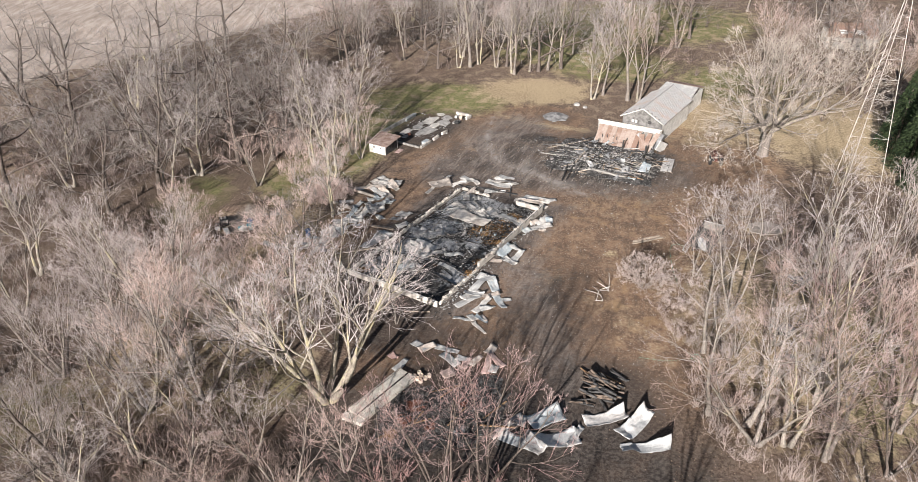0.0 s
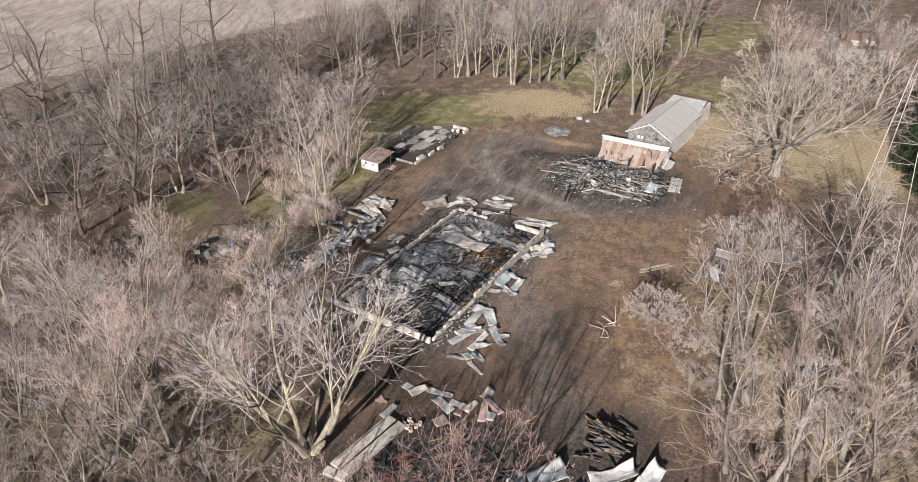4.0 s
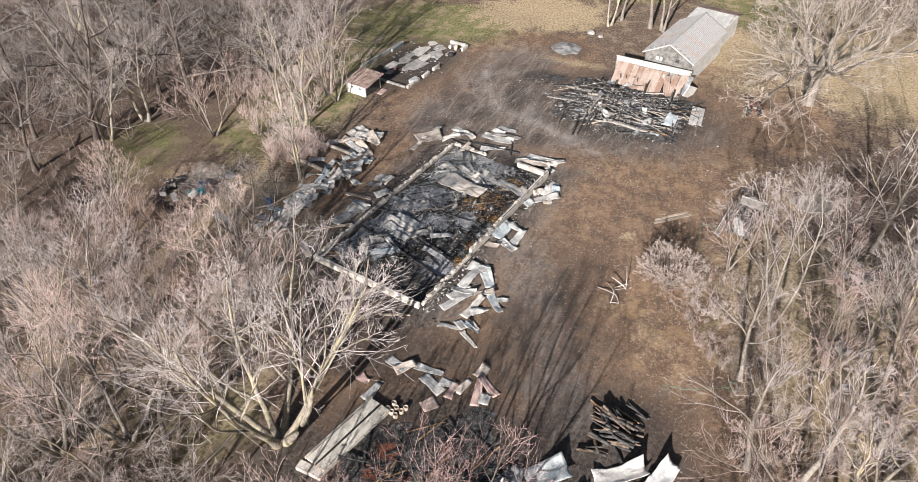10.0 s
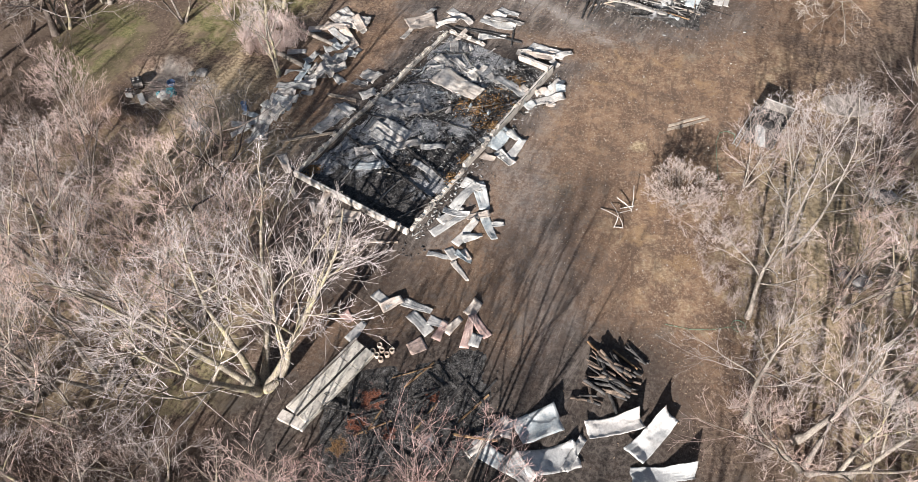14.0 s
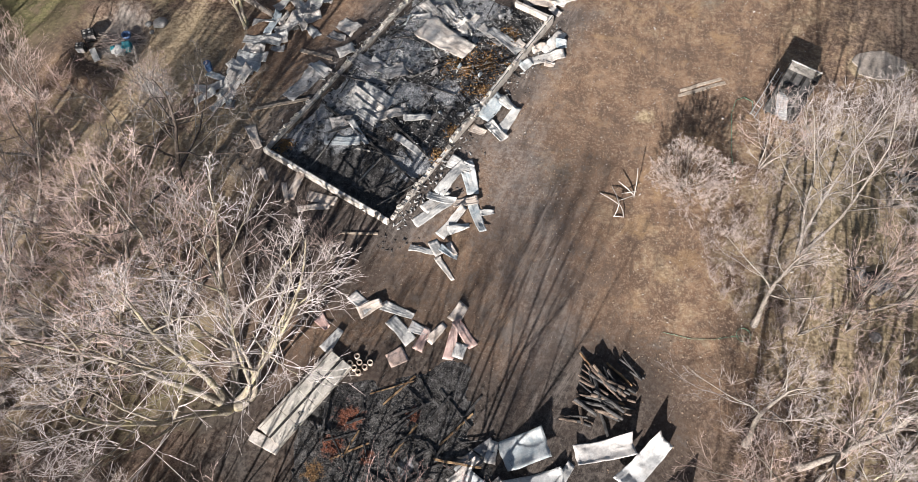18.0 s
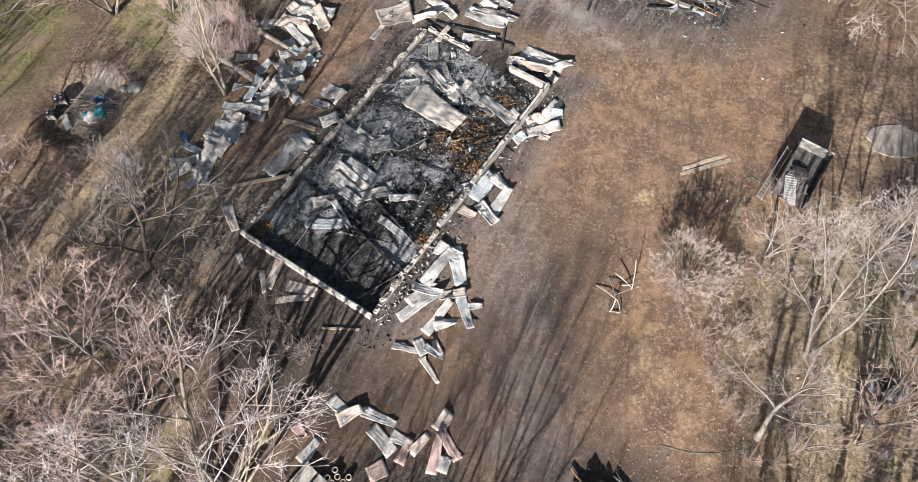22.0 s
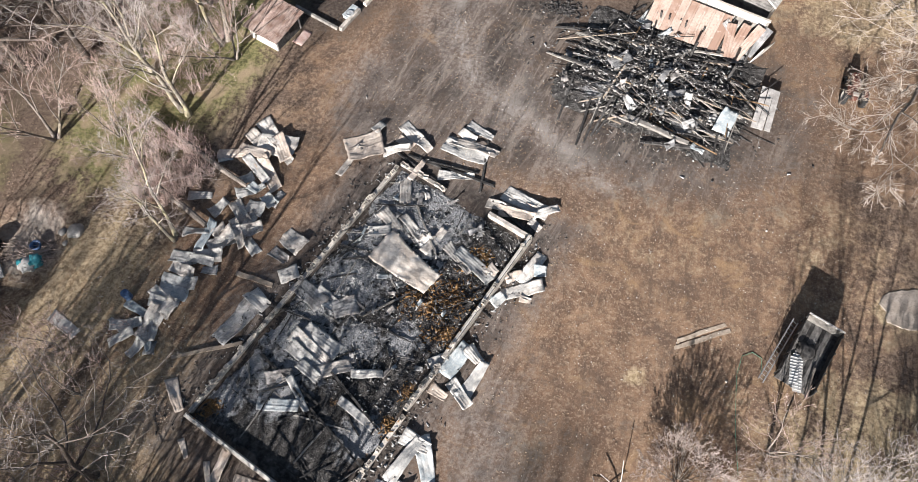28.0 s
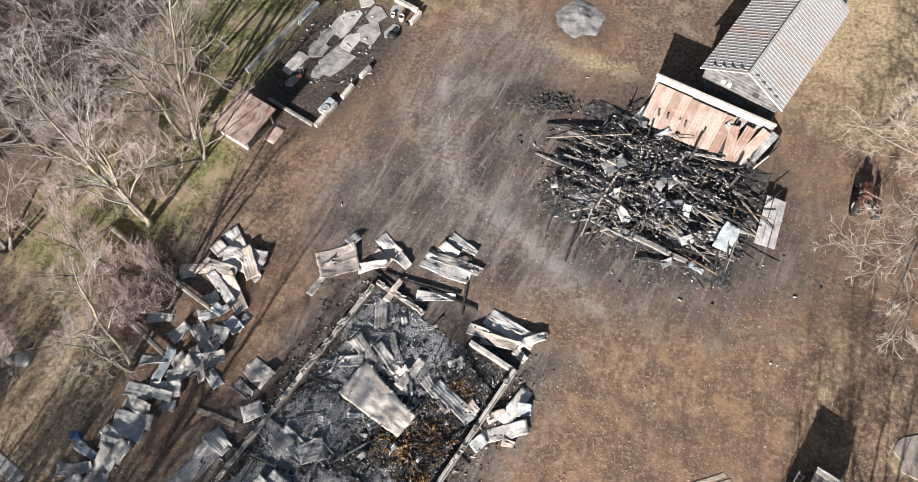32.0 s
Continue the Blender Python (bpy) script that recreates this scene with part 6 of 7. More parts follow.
# ---- tractor ----
tr = holder("tractor", 37.5, 34.8, 0, 80, "small old tractor with faded red bonnet and black tyres", "tractor")
part("bonnet", box(1.35, 0.55, 0.5, pose(0.65, 0, 0.85), bevel=0.08), RED_PAINT, tr)
part("engine", box(1.2, 0.4, 0.45, pose(0.6, 0, 0.45), bevel=0.03), RUBBER, tr)
part("gearbox", box(1.0, 0.42, 0.42, pose(-0.5, 0, 0.55), bevel=0.04), RED_PAINT, tr)
for y in (-0.75, 0.75):
    v, f = tube_rings([(-0.75, y - 0.17, 0.68), (-0.75, y - 0.15, 0.68), (-0.75, y + 0.15, 0.68), (-0.75, y + 0.17, 0.68)], [0.38, 0.68, 0.68, 0.38], 22)
    wheel = link_mesh("rear_wheel", v, f, RUBBER, tr)
    v, f = tube_rings([(-0.75, y - 0.12, 0.68), (-0.75, y, 0.68), (-0.75, y + 0.12, 0.68)], [0.38, 0.12, 0.38], 16)
    link_mesh("rim", v, f, STEEL, wheel)
    v, f = tube_rings([(1.2, y * 0.75 - 0.09, 0.34), (1.2, y * 0.75 - 0.08, 0.34), (1.2, y * 0.75 + 0.08, 0.34), (1.2, y * 0.75 + 0.09, 0.34)], [0.2, 0.34, 0.34, 0.2], 18)
    link_mesh("front_wheel", v, f, RUBBER, tr)
    part("mudguard", box(0.9, 0.3, 0.06, pose(-0.7, y * 0.86, 1.38, 0, -6), bevel=0.02), RED_PAINT, tr)
part("front_axle", box(0.12, 1.15, 0.12, pose(1.2, 0, 0.34)), RUBBER, tr)
part("rear_axle", box(0.2, 1.5, 0.2, pose(-0.75, 0, 0.6)), RUBBER, tr)
part("seat", box(0.42, 0.45, 0.1, pose(-0.75, 0, 1.05, 0, 8), bevel=0.04), STEEL, tr)
part("seat_post", box(0.08, 0.08, 0.15, pose(-0.7, 0, 0.95)), STEEL, tr)
v, f = tube_rings([(-0.05, 0, 1.25), (-0.2, 0, 1.45)], [0.02, 0.02], 6)
link_mesh("steering_column", v, f, RUBBER, tr)
v, f = tube_rings([(-0.2 + 0.07 * math.sin(a), 0.2 * math.cos(a), 1.45 + 0.18 * math.sin(a)) for a in np.linspace(0, 6.283, 17)], [0.015] * 17, 5)
link_mesh("steering_wheel", v, f, RUBBER, tr)
v, f = tube_rings([(0.9, 0.12, 1.3), (0.9, 0.12, 1.75)], [0.03, 0.035], 8)
link_mesh("exhaust", v, f, RUBBER, tr)

# ---- burn pit ----
PIT = -0.58
for x, y, rz, w, d, h, t in ((-27.4, 17.6, 25, 1.0, 0.75, 0.85, "burnt black cooker carcass in the burn pit"), (-27.7, 16.2, 8, 0.7, 0.6, 0.75, "burnt grey appliance shell in the burn pit")):
    a = holder("appliance", x, y, PIT, rz, t, "appliance")
    part("case", box(w, d, h, pose(0, 0, 0, 4, 3), bevel=0.03), RUBBER, a)
    part("back_panel", box(w * 0.85, 0.04, h * 0.75, pose(0, -d / 2 - 0.03, 0.06, 4, 3)), TIN_DARK, a)
    part("front_frame", box(w * 0.9, 0.05, h * 0.8, pose(0, d / 2 + 0.02, 0.05, 4, 3)), CHAR, a)
    for k in range(4):
        part("burner", box(w * 0.2, d * 0.22, 0.03, pose(w * (0.22 if k % 2 else -0.22), d * (0.22 if k > 1 else -0.22), h + 0.005, 4, 3), bevel=0.008), TIN_DARK if k % 3 else STONE, a)
sp = holder("metal_panel", -26.5, 15.7, PIT, -58, "pale grey metal panel lying in the burn pit", "panel")
part("sheet", box(1.5, 0.5, 0.05, pose(0, 0, 0.06, 5, 4), bevel=0.012), TIN, sp)
part("lip", box(1.5, 0.05, 0.09, pose(0, 0.26, 0.06, 5, 4), bevel=0.01), TIN, sp)
tp = holder("plastic_bundle", -24.2, 16.3, PIT, 0, "teal and white plastic bundle in the burn pit", "bundle")
lump("teal_sheet", 0.5, TARP, tp, 3.0, 0.75, 0.6, (0.35, 0.2, 0.3), "crumpled teal plastic")
lump("teal_sheet", 0.28, TARP, tp, 7.0, 0.7, 0.6, (-0.75, 0.05, 0.2), "crumpled teal plastic")
lump("white_sheet", 0.6, WHITE_PAINT, tp, 4.0, 0.55, 0.5, (-0.2, -0.15, 0.22), "crumpled white plastic")
tp = holder("plastic_tub", -24.2, 17.7, PIT, 0, "dark blue plastic tub in the burn pit", "tub")
v, f = lathe([(0, 0.01, 0), (0, 0.3, 0), (0.55, 0.4, 0.05), (0.55, 0.36, 0.05), (0.1, 0.26, 0.02), (0.1, 0.01, 0.02)])
link_mesh("shell", v, f, NAVY, tp)
pr = np.random.default_rng(4)
n = 130
a, r = pr.uniform(0, 6.283, n), np.abs(pr.normal(0, 0.75, n))
p0 = np.stack([-24.4 + r * np.cos(a), 17.0 + r * np.sin(a), PIT + pr.uniform(0.02, 0.3, n)], 1)
hd, le = pr.normal(0, 0.6, n) + math.pi * (pr.random(n) < 0.5), pr.uniform(0.6, 1.9, n)
p1 = p0 + np.stack([np.cos(hd) * le, np.sin(hd) * le, pr.uniform(0.0, 0.25, n)], 1)
v, f = sticks(p0, p1, np.full(n, 0.028), np.full(n, 0.012))
tagged(link_mesh("brush_pile", v, f, TWIG_TAN), "thin dry branches heaped in the burn pit", "brush", kind="stuff")
ty = holder("drum", -16.1, 14.0, 0, 0, "dark blue plastic drum standing by the tin row", "drum")
v, f = lathe([(0, 0.24, 0), (0.03, 0.29, 0), (0.4, 0.3, 0), (0.44, 0.28, 0), (0.82, 0.3, 0), (0.85, 0.28, 0), (0.83, 0.25, 0), (0.83, 0.01, 0)])
link_mesh("shell", v, f, NAVY, ty)

# ---- scrap heaps under the eastern trees ----
for cx, cy, seed, t in ((33.8, -3.4, 1, "tangled pale scrap metal heap under bare trees"), (38.4, 5.2, 2, "heap of old planks and scrap under trees")):
    sc = holder("scrap_heap", cx, cy, 0, 0, t, "scrap heap")
    rr = random.Random(seed)
    part("rusty_box", box(1.2, 0.9, 0.6, pose(0.3, -0.3, 0, 3, 5, 30), bevel=0.05), TIN_DARK, sc)
    part("white_panel", box(1.5, 0.9, 0.05, pose(-0.8, 0.2, 0.35, 12, 22, 40), bevel=0.01), WHITE_PAINT, sc, "pale bent panel")
    for k in range(16):
        p = (rr.uniform(-1.5, 1.5), rr.uniform(-1.2, 1.2), rr.uniform(0.05, 0.5))
        q = (p[0] + rr.uniform(-1.4, 1.4), p[1] + rr.uniform(-1.2, 1.2), rr.uniform(0.05, 0.9))
        tube_part("rod", [p, q], rr.uniform(0.025, 0.07), rr.choice((STEEL, CHAR, GREY_WOOD, TIN_DARK)), sc, sides=5)
    lump("rubbish", 0.9, CHAR, sc, seed * 3.0, 0.3, 0.5, (0, 0, 0.05))

# ---- far wrecked house ----
hw = holder("wrecked_house", 80, 92, 0, -12, "far collapsed house with white and brown broken roof", "house")
part("wall", box(9, 0.3, 2.6, pose(0, -3.4, 0)), GREY_WOOD, hw)
part("wall", box(9, 0.3, 2.6, pose(0, 3.4, 0)), GREY_WOOD, hw)
for x in (-4.4, 4.4):
    part("wall", box(0.3, 6.5, 2.6, pose(x, 0, 0)), WHITE_PAINT, hw)
part("roof", ribbed_roof(bmesh.new(), (-5, -4, 2.5), (5, -4, 2.5), (4.6, 0, 4.6), (-4.2, 0, 4.4), 0.8, 0.05), RUST_ROOF, hw)
part("roof", ribbed_roof(bmesh.new(), (5, 4, 2.5), (-5, 4, 2.5), (-4.2, 0, 4.4), (4.6, 0, 4.6), 0.8, 0.05), RUST_ROOF, hw)
for k, (x, y, z, rz) in enumerate(((-1.6, -2.6, 3.25, 20), (0.6, -2.4, 3.35, -30), (2.2, -3.0, 3.0, 60))):
    part("fallen_panel", box(2.0, 1.2, 0.06, pose(x, y, z, 28, 4, rz)), WHITE_PAINT, hw, "fallen white panel")

# ---- lattice tower ----
def lattice_tower(x, y, rz, high=17.0, base=2.6, top=0.6):
    t = holder("lattice_tower", x, y, 0, rz, "tall pale steel lattice tower with ladder-like rungs", "tower")
    legs = [(-1, -0.6), (1, -0.6), (0, 1.1)]

    def at(k, z):
        w = (base + (top - base) * z / high) / 2
        return (legs[k][0] * w, legs[k][1] * w, z)

    for k in range(3):
        tube_part("leg", [at(k, 0), at(k, high)], 0.04, STEEL, t, sides=5)
    for n in range(1, 13):
        z = high * n / 13
        for k in range(3):
            tube_part("rung", [at(k, z), at((k + 1) % 3, z)], 0.02, STEEL, t, sides=4)
    return t


lattice_tower(46.6, 15.2, -15, 27.5, 6.4, 0.6)

# ---- pale specks in the yard ----
spots = [round_spot(18, 6, 9, 20, 15), round_spot(24, 18, 11, 12), round_spot(10, 34, 12, 9), round_spot(30, 0, 9, 12), round_spot(-16, 8, 5, 9)]
scraps("pebbles", "small pale stones and chips scattered over the yard", 2900, lambda pr: pr.choice(spots)(pr), (0.025, 0.085), PEBBLE, 95)
scraps("ash_scraps", "a few larger pale chips on the drive", 16, lambda pr: pr.choice(spots)(pr), (0.1, 0.2), PEBBLE, 96)


# ---- bare trees ----
def grow_tree(seed, high, stems=1, lean=0.1, spread=0.6, limbs=9, thick=0.3, first=0.3, boughs=5, twigs=4, fine=3, crook=0.14, rise=0.08, flare=1.5, bole=0.0, toward=(0.0, 0.0), reaches=()):
    """Branches by level, each a list of (points, radii): stems, limbs, boughs, twigs, twig tips."""
    rng = random.Random(seed)
    out = [[], [], [], [], []]

    def unit():
        return Vector((rng.gauss(0, 1), rng.gauss(0, 1), rng.gauss(0, 1)))

    def branch(p, d, run, r, level):
        n = (10, 8, 5, 3, 1)[level]
        pts, rad, ways = [p.copy()], [r * (flare if level == 0 else 1.0)], [d.normalized()]
        d = d.normalized()
        for k in range(n):
            lift = rise * (0.5, 1.0, 0.9, 0.8, 0.3)[level]
            d = (d + unit() * crook * (0.5, 0.7, 0.8, 0.8, 0.3)[level] + Vector((0, 0, lift))).normalized()
            p = p + d * run / n
            pts.append(p.copy()), ways.append(d.copy())
            rad.append(max(0.006, r * (1 - 0.86 * ((k + 1) / n) ** 0.85)))
        out[level].append((pts, rad))
        if level == 4:
            return
        count = (limbs, boughs, twigs, fine)[level]
        if level:
            count = max(2, round(count * rng.uniform(0.75, 1.25)))
        lo = (first, 0.18, 0.12, 0.15)[level]
        spin = rng.uniform(0, 6.28)
        for k in range(count):
            w = lo + (0.98 - lo) * (k + rng.uniform(0.1, 0.9)) / count
            i = min(n - 1, int(w * n))
            q = pts[i].lerp(pts[i + 1], w * n - i)
            axis = ways[i + 1]
            side = axis.orthogonal().normalized()
            spin += 2.4 + rng.uniform(-0.6, 0.6)
            side = Matrix.Rotation(spin, 3, axis) @ side
            open_ = spread * (1.0, 1.0, 1.05, 1.0)[level] * rng.uniform(0.65, 1.3)
            way = axis * math.cos(open_) + side * math.sin(open_)
            share = ((0.72, 0.12), (0.72, 0.14), (0.62, 0.2), (0.5, 0.32))[level]
            reach = run * ((1 - w) * share[0] + share[1]) * rng.uniform(0.7, 1.15)
            branch(q, way, reach, max(0.008, rad[i] * (0.6, 0.5, 0.5, 0.7)[level]), level + 1)

    if bole:
        k = thick * 2.2
        out[0].append(([Vector((0, 0, -0.2)), Vector((0.05, 0, 0.5)), Vector((0.1, 0.05, bole * 0.6)), Vector((0.1, 0, bole)), Vector((0, 0, bole * 1.35))], [k * 1.5, k * 1.1, k * 0.95, k * 0.9, k * 0.2]))
    for s in range(stems):
        a = 6.28 * s / stems + rng.uniform(-0.4, 0.4)
        out_ = lean * (0 if stems == 1 and lean < 0.15 else 1) * rng.uniform(0.5, 1.35)
        d = Vector((math.cos(a) * out_ + toward[0], math.sin(a) * out_ + toward[1], 1))
        p = Vector((math.cos(a), math.sin(a), 0)) * (0 if stems == 1 else thick * 1.3)
        branch(p + Vector((0, 0, bole * 0.85 - 0.15)), d, high * rng.uniform(0.85, 1.05) * (1 if s == 0 else 0.92), thick, 0)
    for way, run, r in reaches:
        branch(Vector((0, 0, bole)), Vector(way), run, r, 0)
    return out


def tree_kind(name, label, bark, twig, wide=1.0, bushy=False, **kw):
    """A tree with its parts, the pattern for its copies."""
    levels = grow_tree(**kw)
    t = new(name)
    tagged(t, label, "tree")
    stems = [] if bushy else levels[0]
    for pts, rad in stems:
        v, f = tube_rings(pts, rad, 9)
        link_mesh("trunk", v, f, bark, t, smooth=True)
    v0, f0 = tubes(levels[1] + (levels[0] if bushy else []), 5)
    tagged(link_mesh("branchwork", v0, f0, bark, t, smooth=True), kind="stuff")
    v0, f0 = tubes([(p, [max(q, 0.012 * wide) for q in r]) for p, r in levels[2]], 3)
    small = levels[3] + levels[4]
    p0 = np.array([pts[k] for pts, rad in small for k in range(len(pts) - 1)])
    p1 = np.array([pts[k + 1] for pts, rad in small for k in range(len(pts) - 1)])
    r0 = np.array([rad[k] for pts, rad in small for k in range(len(pts) - 1)])
    r1 = np.array([rad[k + 1] for pts, rad in small for k in range(len(pts) - 1)])
    v1, f1 = sticks(p0, p1, np.maximum(r0, 0.0088 * wide), np.maximum(r1 * 0.8, 0.005 * wide))
    tagged(link_mesh("crown", np.concatenate([v0, v1]), np.concatenate([f0, f1 + len(v0)]), twig, t), kind="stuff")
    return t


KINDS = {
    "maple": tree_kind("bare_tree", "wide bare multi-stemmed tree with lichen-yellow bark", BARK_YELLOW, TWIG_LIGHT, seed=3, high=15.5, stems=6, lean=0.58, spread=0.62, limbs=8, thick=0.26, first=0.22, boughs=6, twigs=4, fine=3, rise=0.06, crook=0.15, wide=1.05, toward=(0.1, 0.1)),
    "oak": tree_kind("bare_tree", "huge bare tree with thick gnarled trunk and spreading limbs", BARK, TWIG_OAK, seed=12, high=15.5, stems=8, lean=0.95, spread=0.75, limbs=8, thick=0.27, first=0.25, boughs=6, twigs=5, fine=3, rise=0.06, crook=0.22, flare=1.3, bole=4.2, wide=1.35, reaches=(((-0.88, -0.47, 0.2), 17.0, 0.23), ((-0.98, -0.1, 0.3), 12.0, 0.2), ((-0.75, -0.65, 0.35), 12.0, 0.16))),
    "ash": tree_kind("bare_tree", "tall bare tree with a straight grey trunk", BARK, TWIG, seed=21, high=19, spread=0.62, limbs=13, thick=0.25, first=0.25, boughs=5, twigs=4, fine=3, rise=0.08, crook=0.13, wide=1.25),
    "ash_b": tree_kind("bare_tree", "tall bare tree with upswept grey limbs", BARK, TWIG_PINK, seed=22, high=17, stems=2, lean=0.2, spread=0.55, limbs=9, thick=0.19, first=0.22, boughs=4, twigs=4, fine=3, rise=0.09, wide=1.1),
    "elm": tree_kind("bare_tree", "bare tree with crooked dark brown limbs and fine twigs", BARK_DARK, TWIG_DARK, seed=31, high=17.5, spread=0.9, limbs=11, thick=0.3, first=0.16, boughs=6, twigs=4, fine=3, rise=0.05, crook=0.27, wide=1.25),
    "poplar": tree_kind("bare_tree", "tall bare tree with pale smooth bark", BARK_MOSS, TWIG, seed=41, high=18, lean=0.1, spread=0.52, limbs=13, thick=0.2, first=0.25, boughs=4, twigs=4, fine=3, rise=0.07, crook=0.1, wide=1.0),
    "sapling": tree_kind("bare_sapling", "slender bare sapling with pinkish twigs", BARK_PALE, TWIG_ROSE, seed=51, high=9.5, stems=3, lean=0.28, spread=0.55, limbs=6, thick=0.08, first=0.2, boughs=4, twigs=3, fine=2, rise=0.07, wide=0.9),
    "redbud": tree_kind("bare_sapling", "slender bare tree with red-budded twigs", BARK_DARK, TWIG_RED, seed=61, high=12.5, stems=4, lean=0.26, spread=0.6, limbs=6, thick=0.12, first=0.3, boughs=4, twigs=4, fine=2, rise=0.07, wide=0.9),
    "tangle": tree_kind("bare_tree", "mid-sized bare tree with tangled pinkish crown", BARK, TWIG_PINK, seed=71, high=12.5, stems=3, lean=0.42, spread=0.66, limbs=7, thick=0.16, first=0.2, boughs=5, twigs=4, fine=3, rise=0.06, crook=0.14, wide=0.95),
    "tangle_b": tree_kind("bare_tree", "bare grey tree with several leaning stems", BARK, TWIG_GREY, seed=77, high=13, stems=3, lean=0.45, spread=0.64, limbs=7, thick=0.17, first=0.22, boughs=5, twigs=4, fine=3, rise=0.06, crook=0.14, wide=0.95),
    "tangle_c": tree_kind("bare_tree", "broad bare tree with pinkish crown and pale forked stems", BARK_PALE, TWIG_ROSE, seed=73, high=12.5, stems=3, lean=0.5, spread=0.66, limbs=8, thick=0.135, first=0.2, boughs=5, twigs=5, fine=3, rise=0.06, crook=0.14, wide=1.0),
    "shrub": tree_kind("round_shrub", "dense round leafless shrub with fine pinkish-tan stems", BARK_PALE, TWIG_TAN, bushy=True, seed=81, high=2.8, stems=32, lean=0.95, spread=0.55, limbs=5, thick=0.016, first=0.25, boughs=3, twigs=3, fine=3, rise=0.02, flare=1.1, wide=0.62, crook=0.12),
    "pale": tree_kind("bare_tree", "bare forked tree with pale trunk and spreading limbs", BARK_PALE, TWIG, seed=104, high=12.5, stems=1, lean=0.2, spread=0.75, limbs=9, thick=0.25, first=0.28, boughs=5, twigs=4, fine=3, rise=0.05, crook=0.19, wide=0.95),
    "leaner": tree_kind("bare_tree", "leaning pale tree forking low into wide crooked limbs", BARK_PALE, TWIG, seed=109, high=14.5, stems=3, lean=0.36, spread=0.75, limbs=11, thick=0.135, first=0.3, boughs=5, twigs=5, fine=3, rise=0.04, crook=0.17, wide=0.95, toward=(0.05, 0.4)),
    "crooked": tree_kind("bare_tree", "bare leaning tree with a crooked grey trunk", BARK_MOSS, TWIG, seed=91, high=14, stems=2, lean=0.4, spread=0.72, limbs=9, thick=0.2, first=0.2, boughs=5, twigs=4, fine=3, rise=0.05, crook=0.18, wide=1.0),
}
USED = set()


def plant(kind, x, y, scale=1.0, rz=0.0, group="", tall=1.0):
    m = pose(x, y, 0, 0, 0, rz)
    if kind in USED:
        t = copy_thing(KINDS[kind], Matrix.Identity(4))
    else:
        t = KINDS[kind]
        USED.add(kind)
    t.matrix_basis = m @ Matrix.Diagonal((scale, scale, scale * tall, 1))
    tagged(t, group=group)
    return t


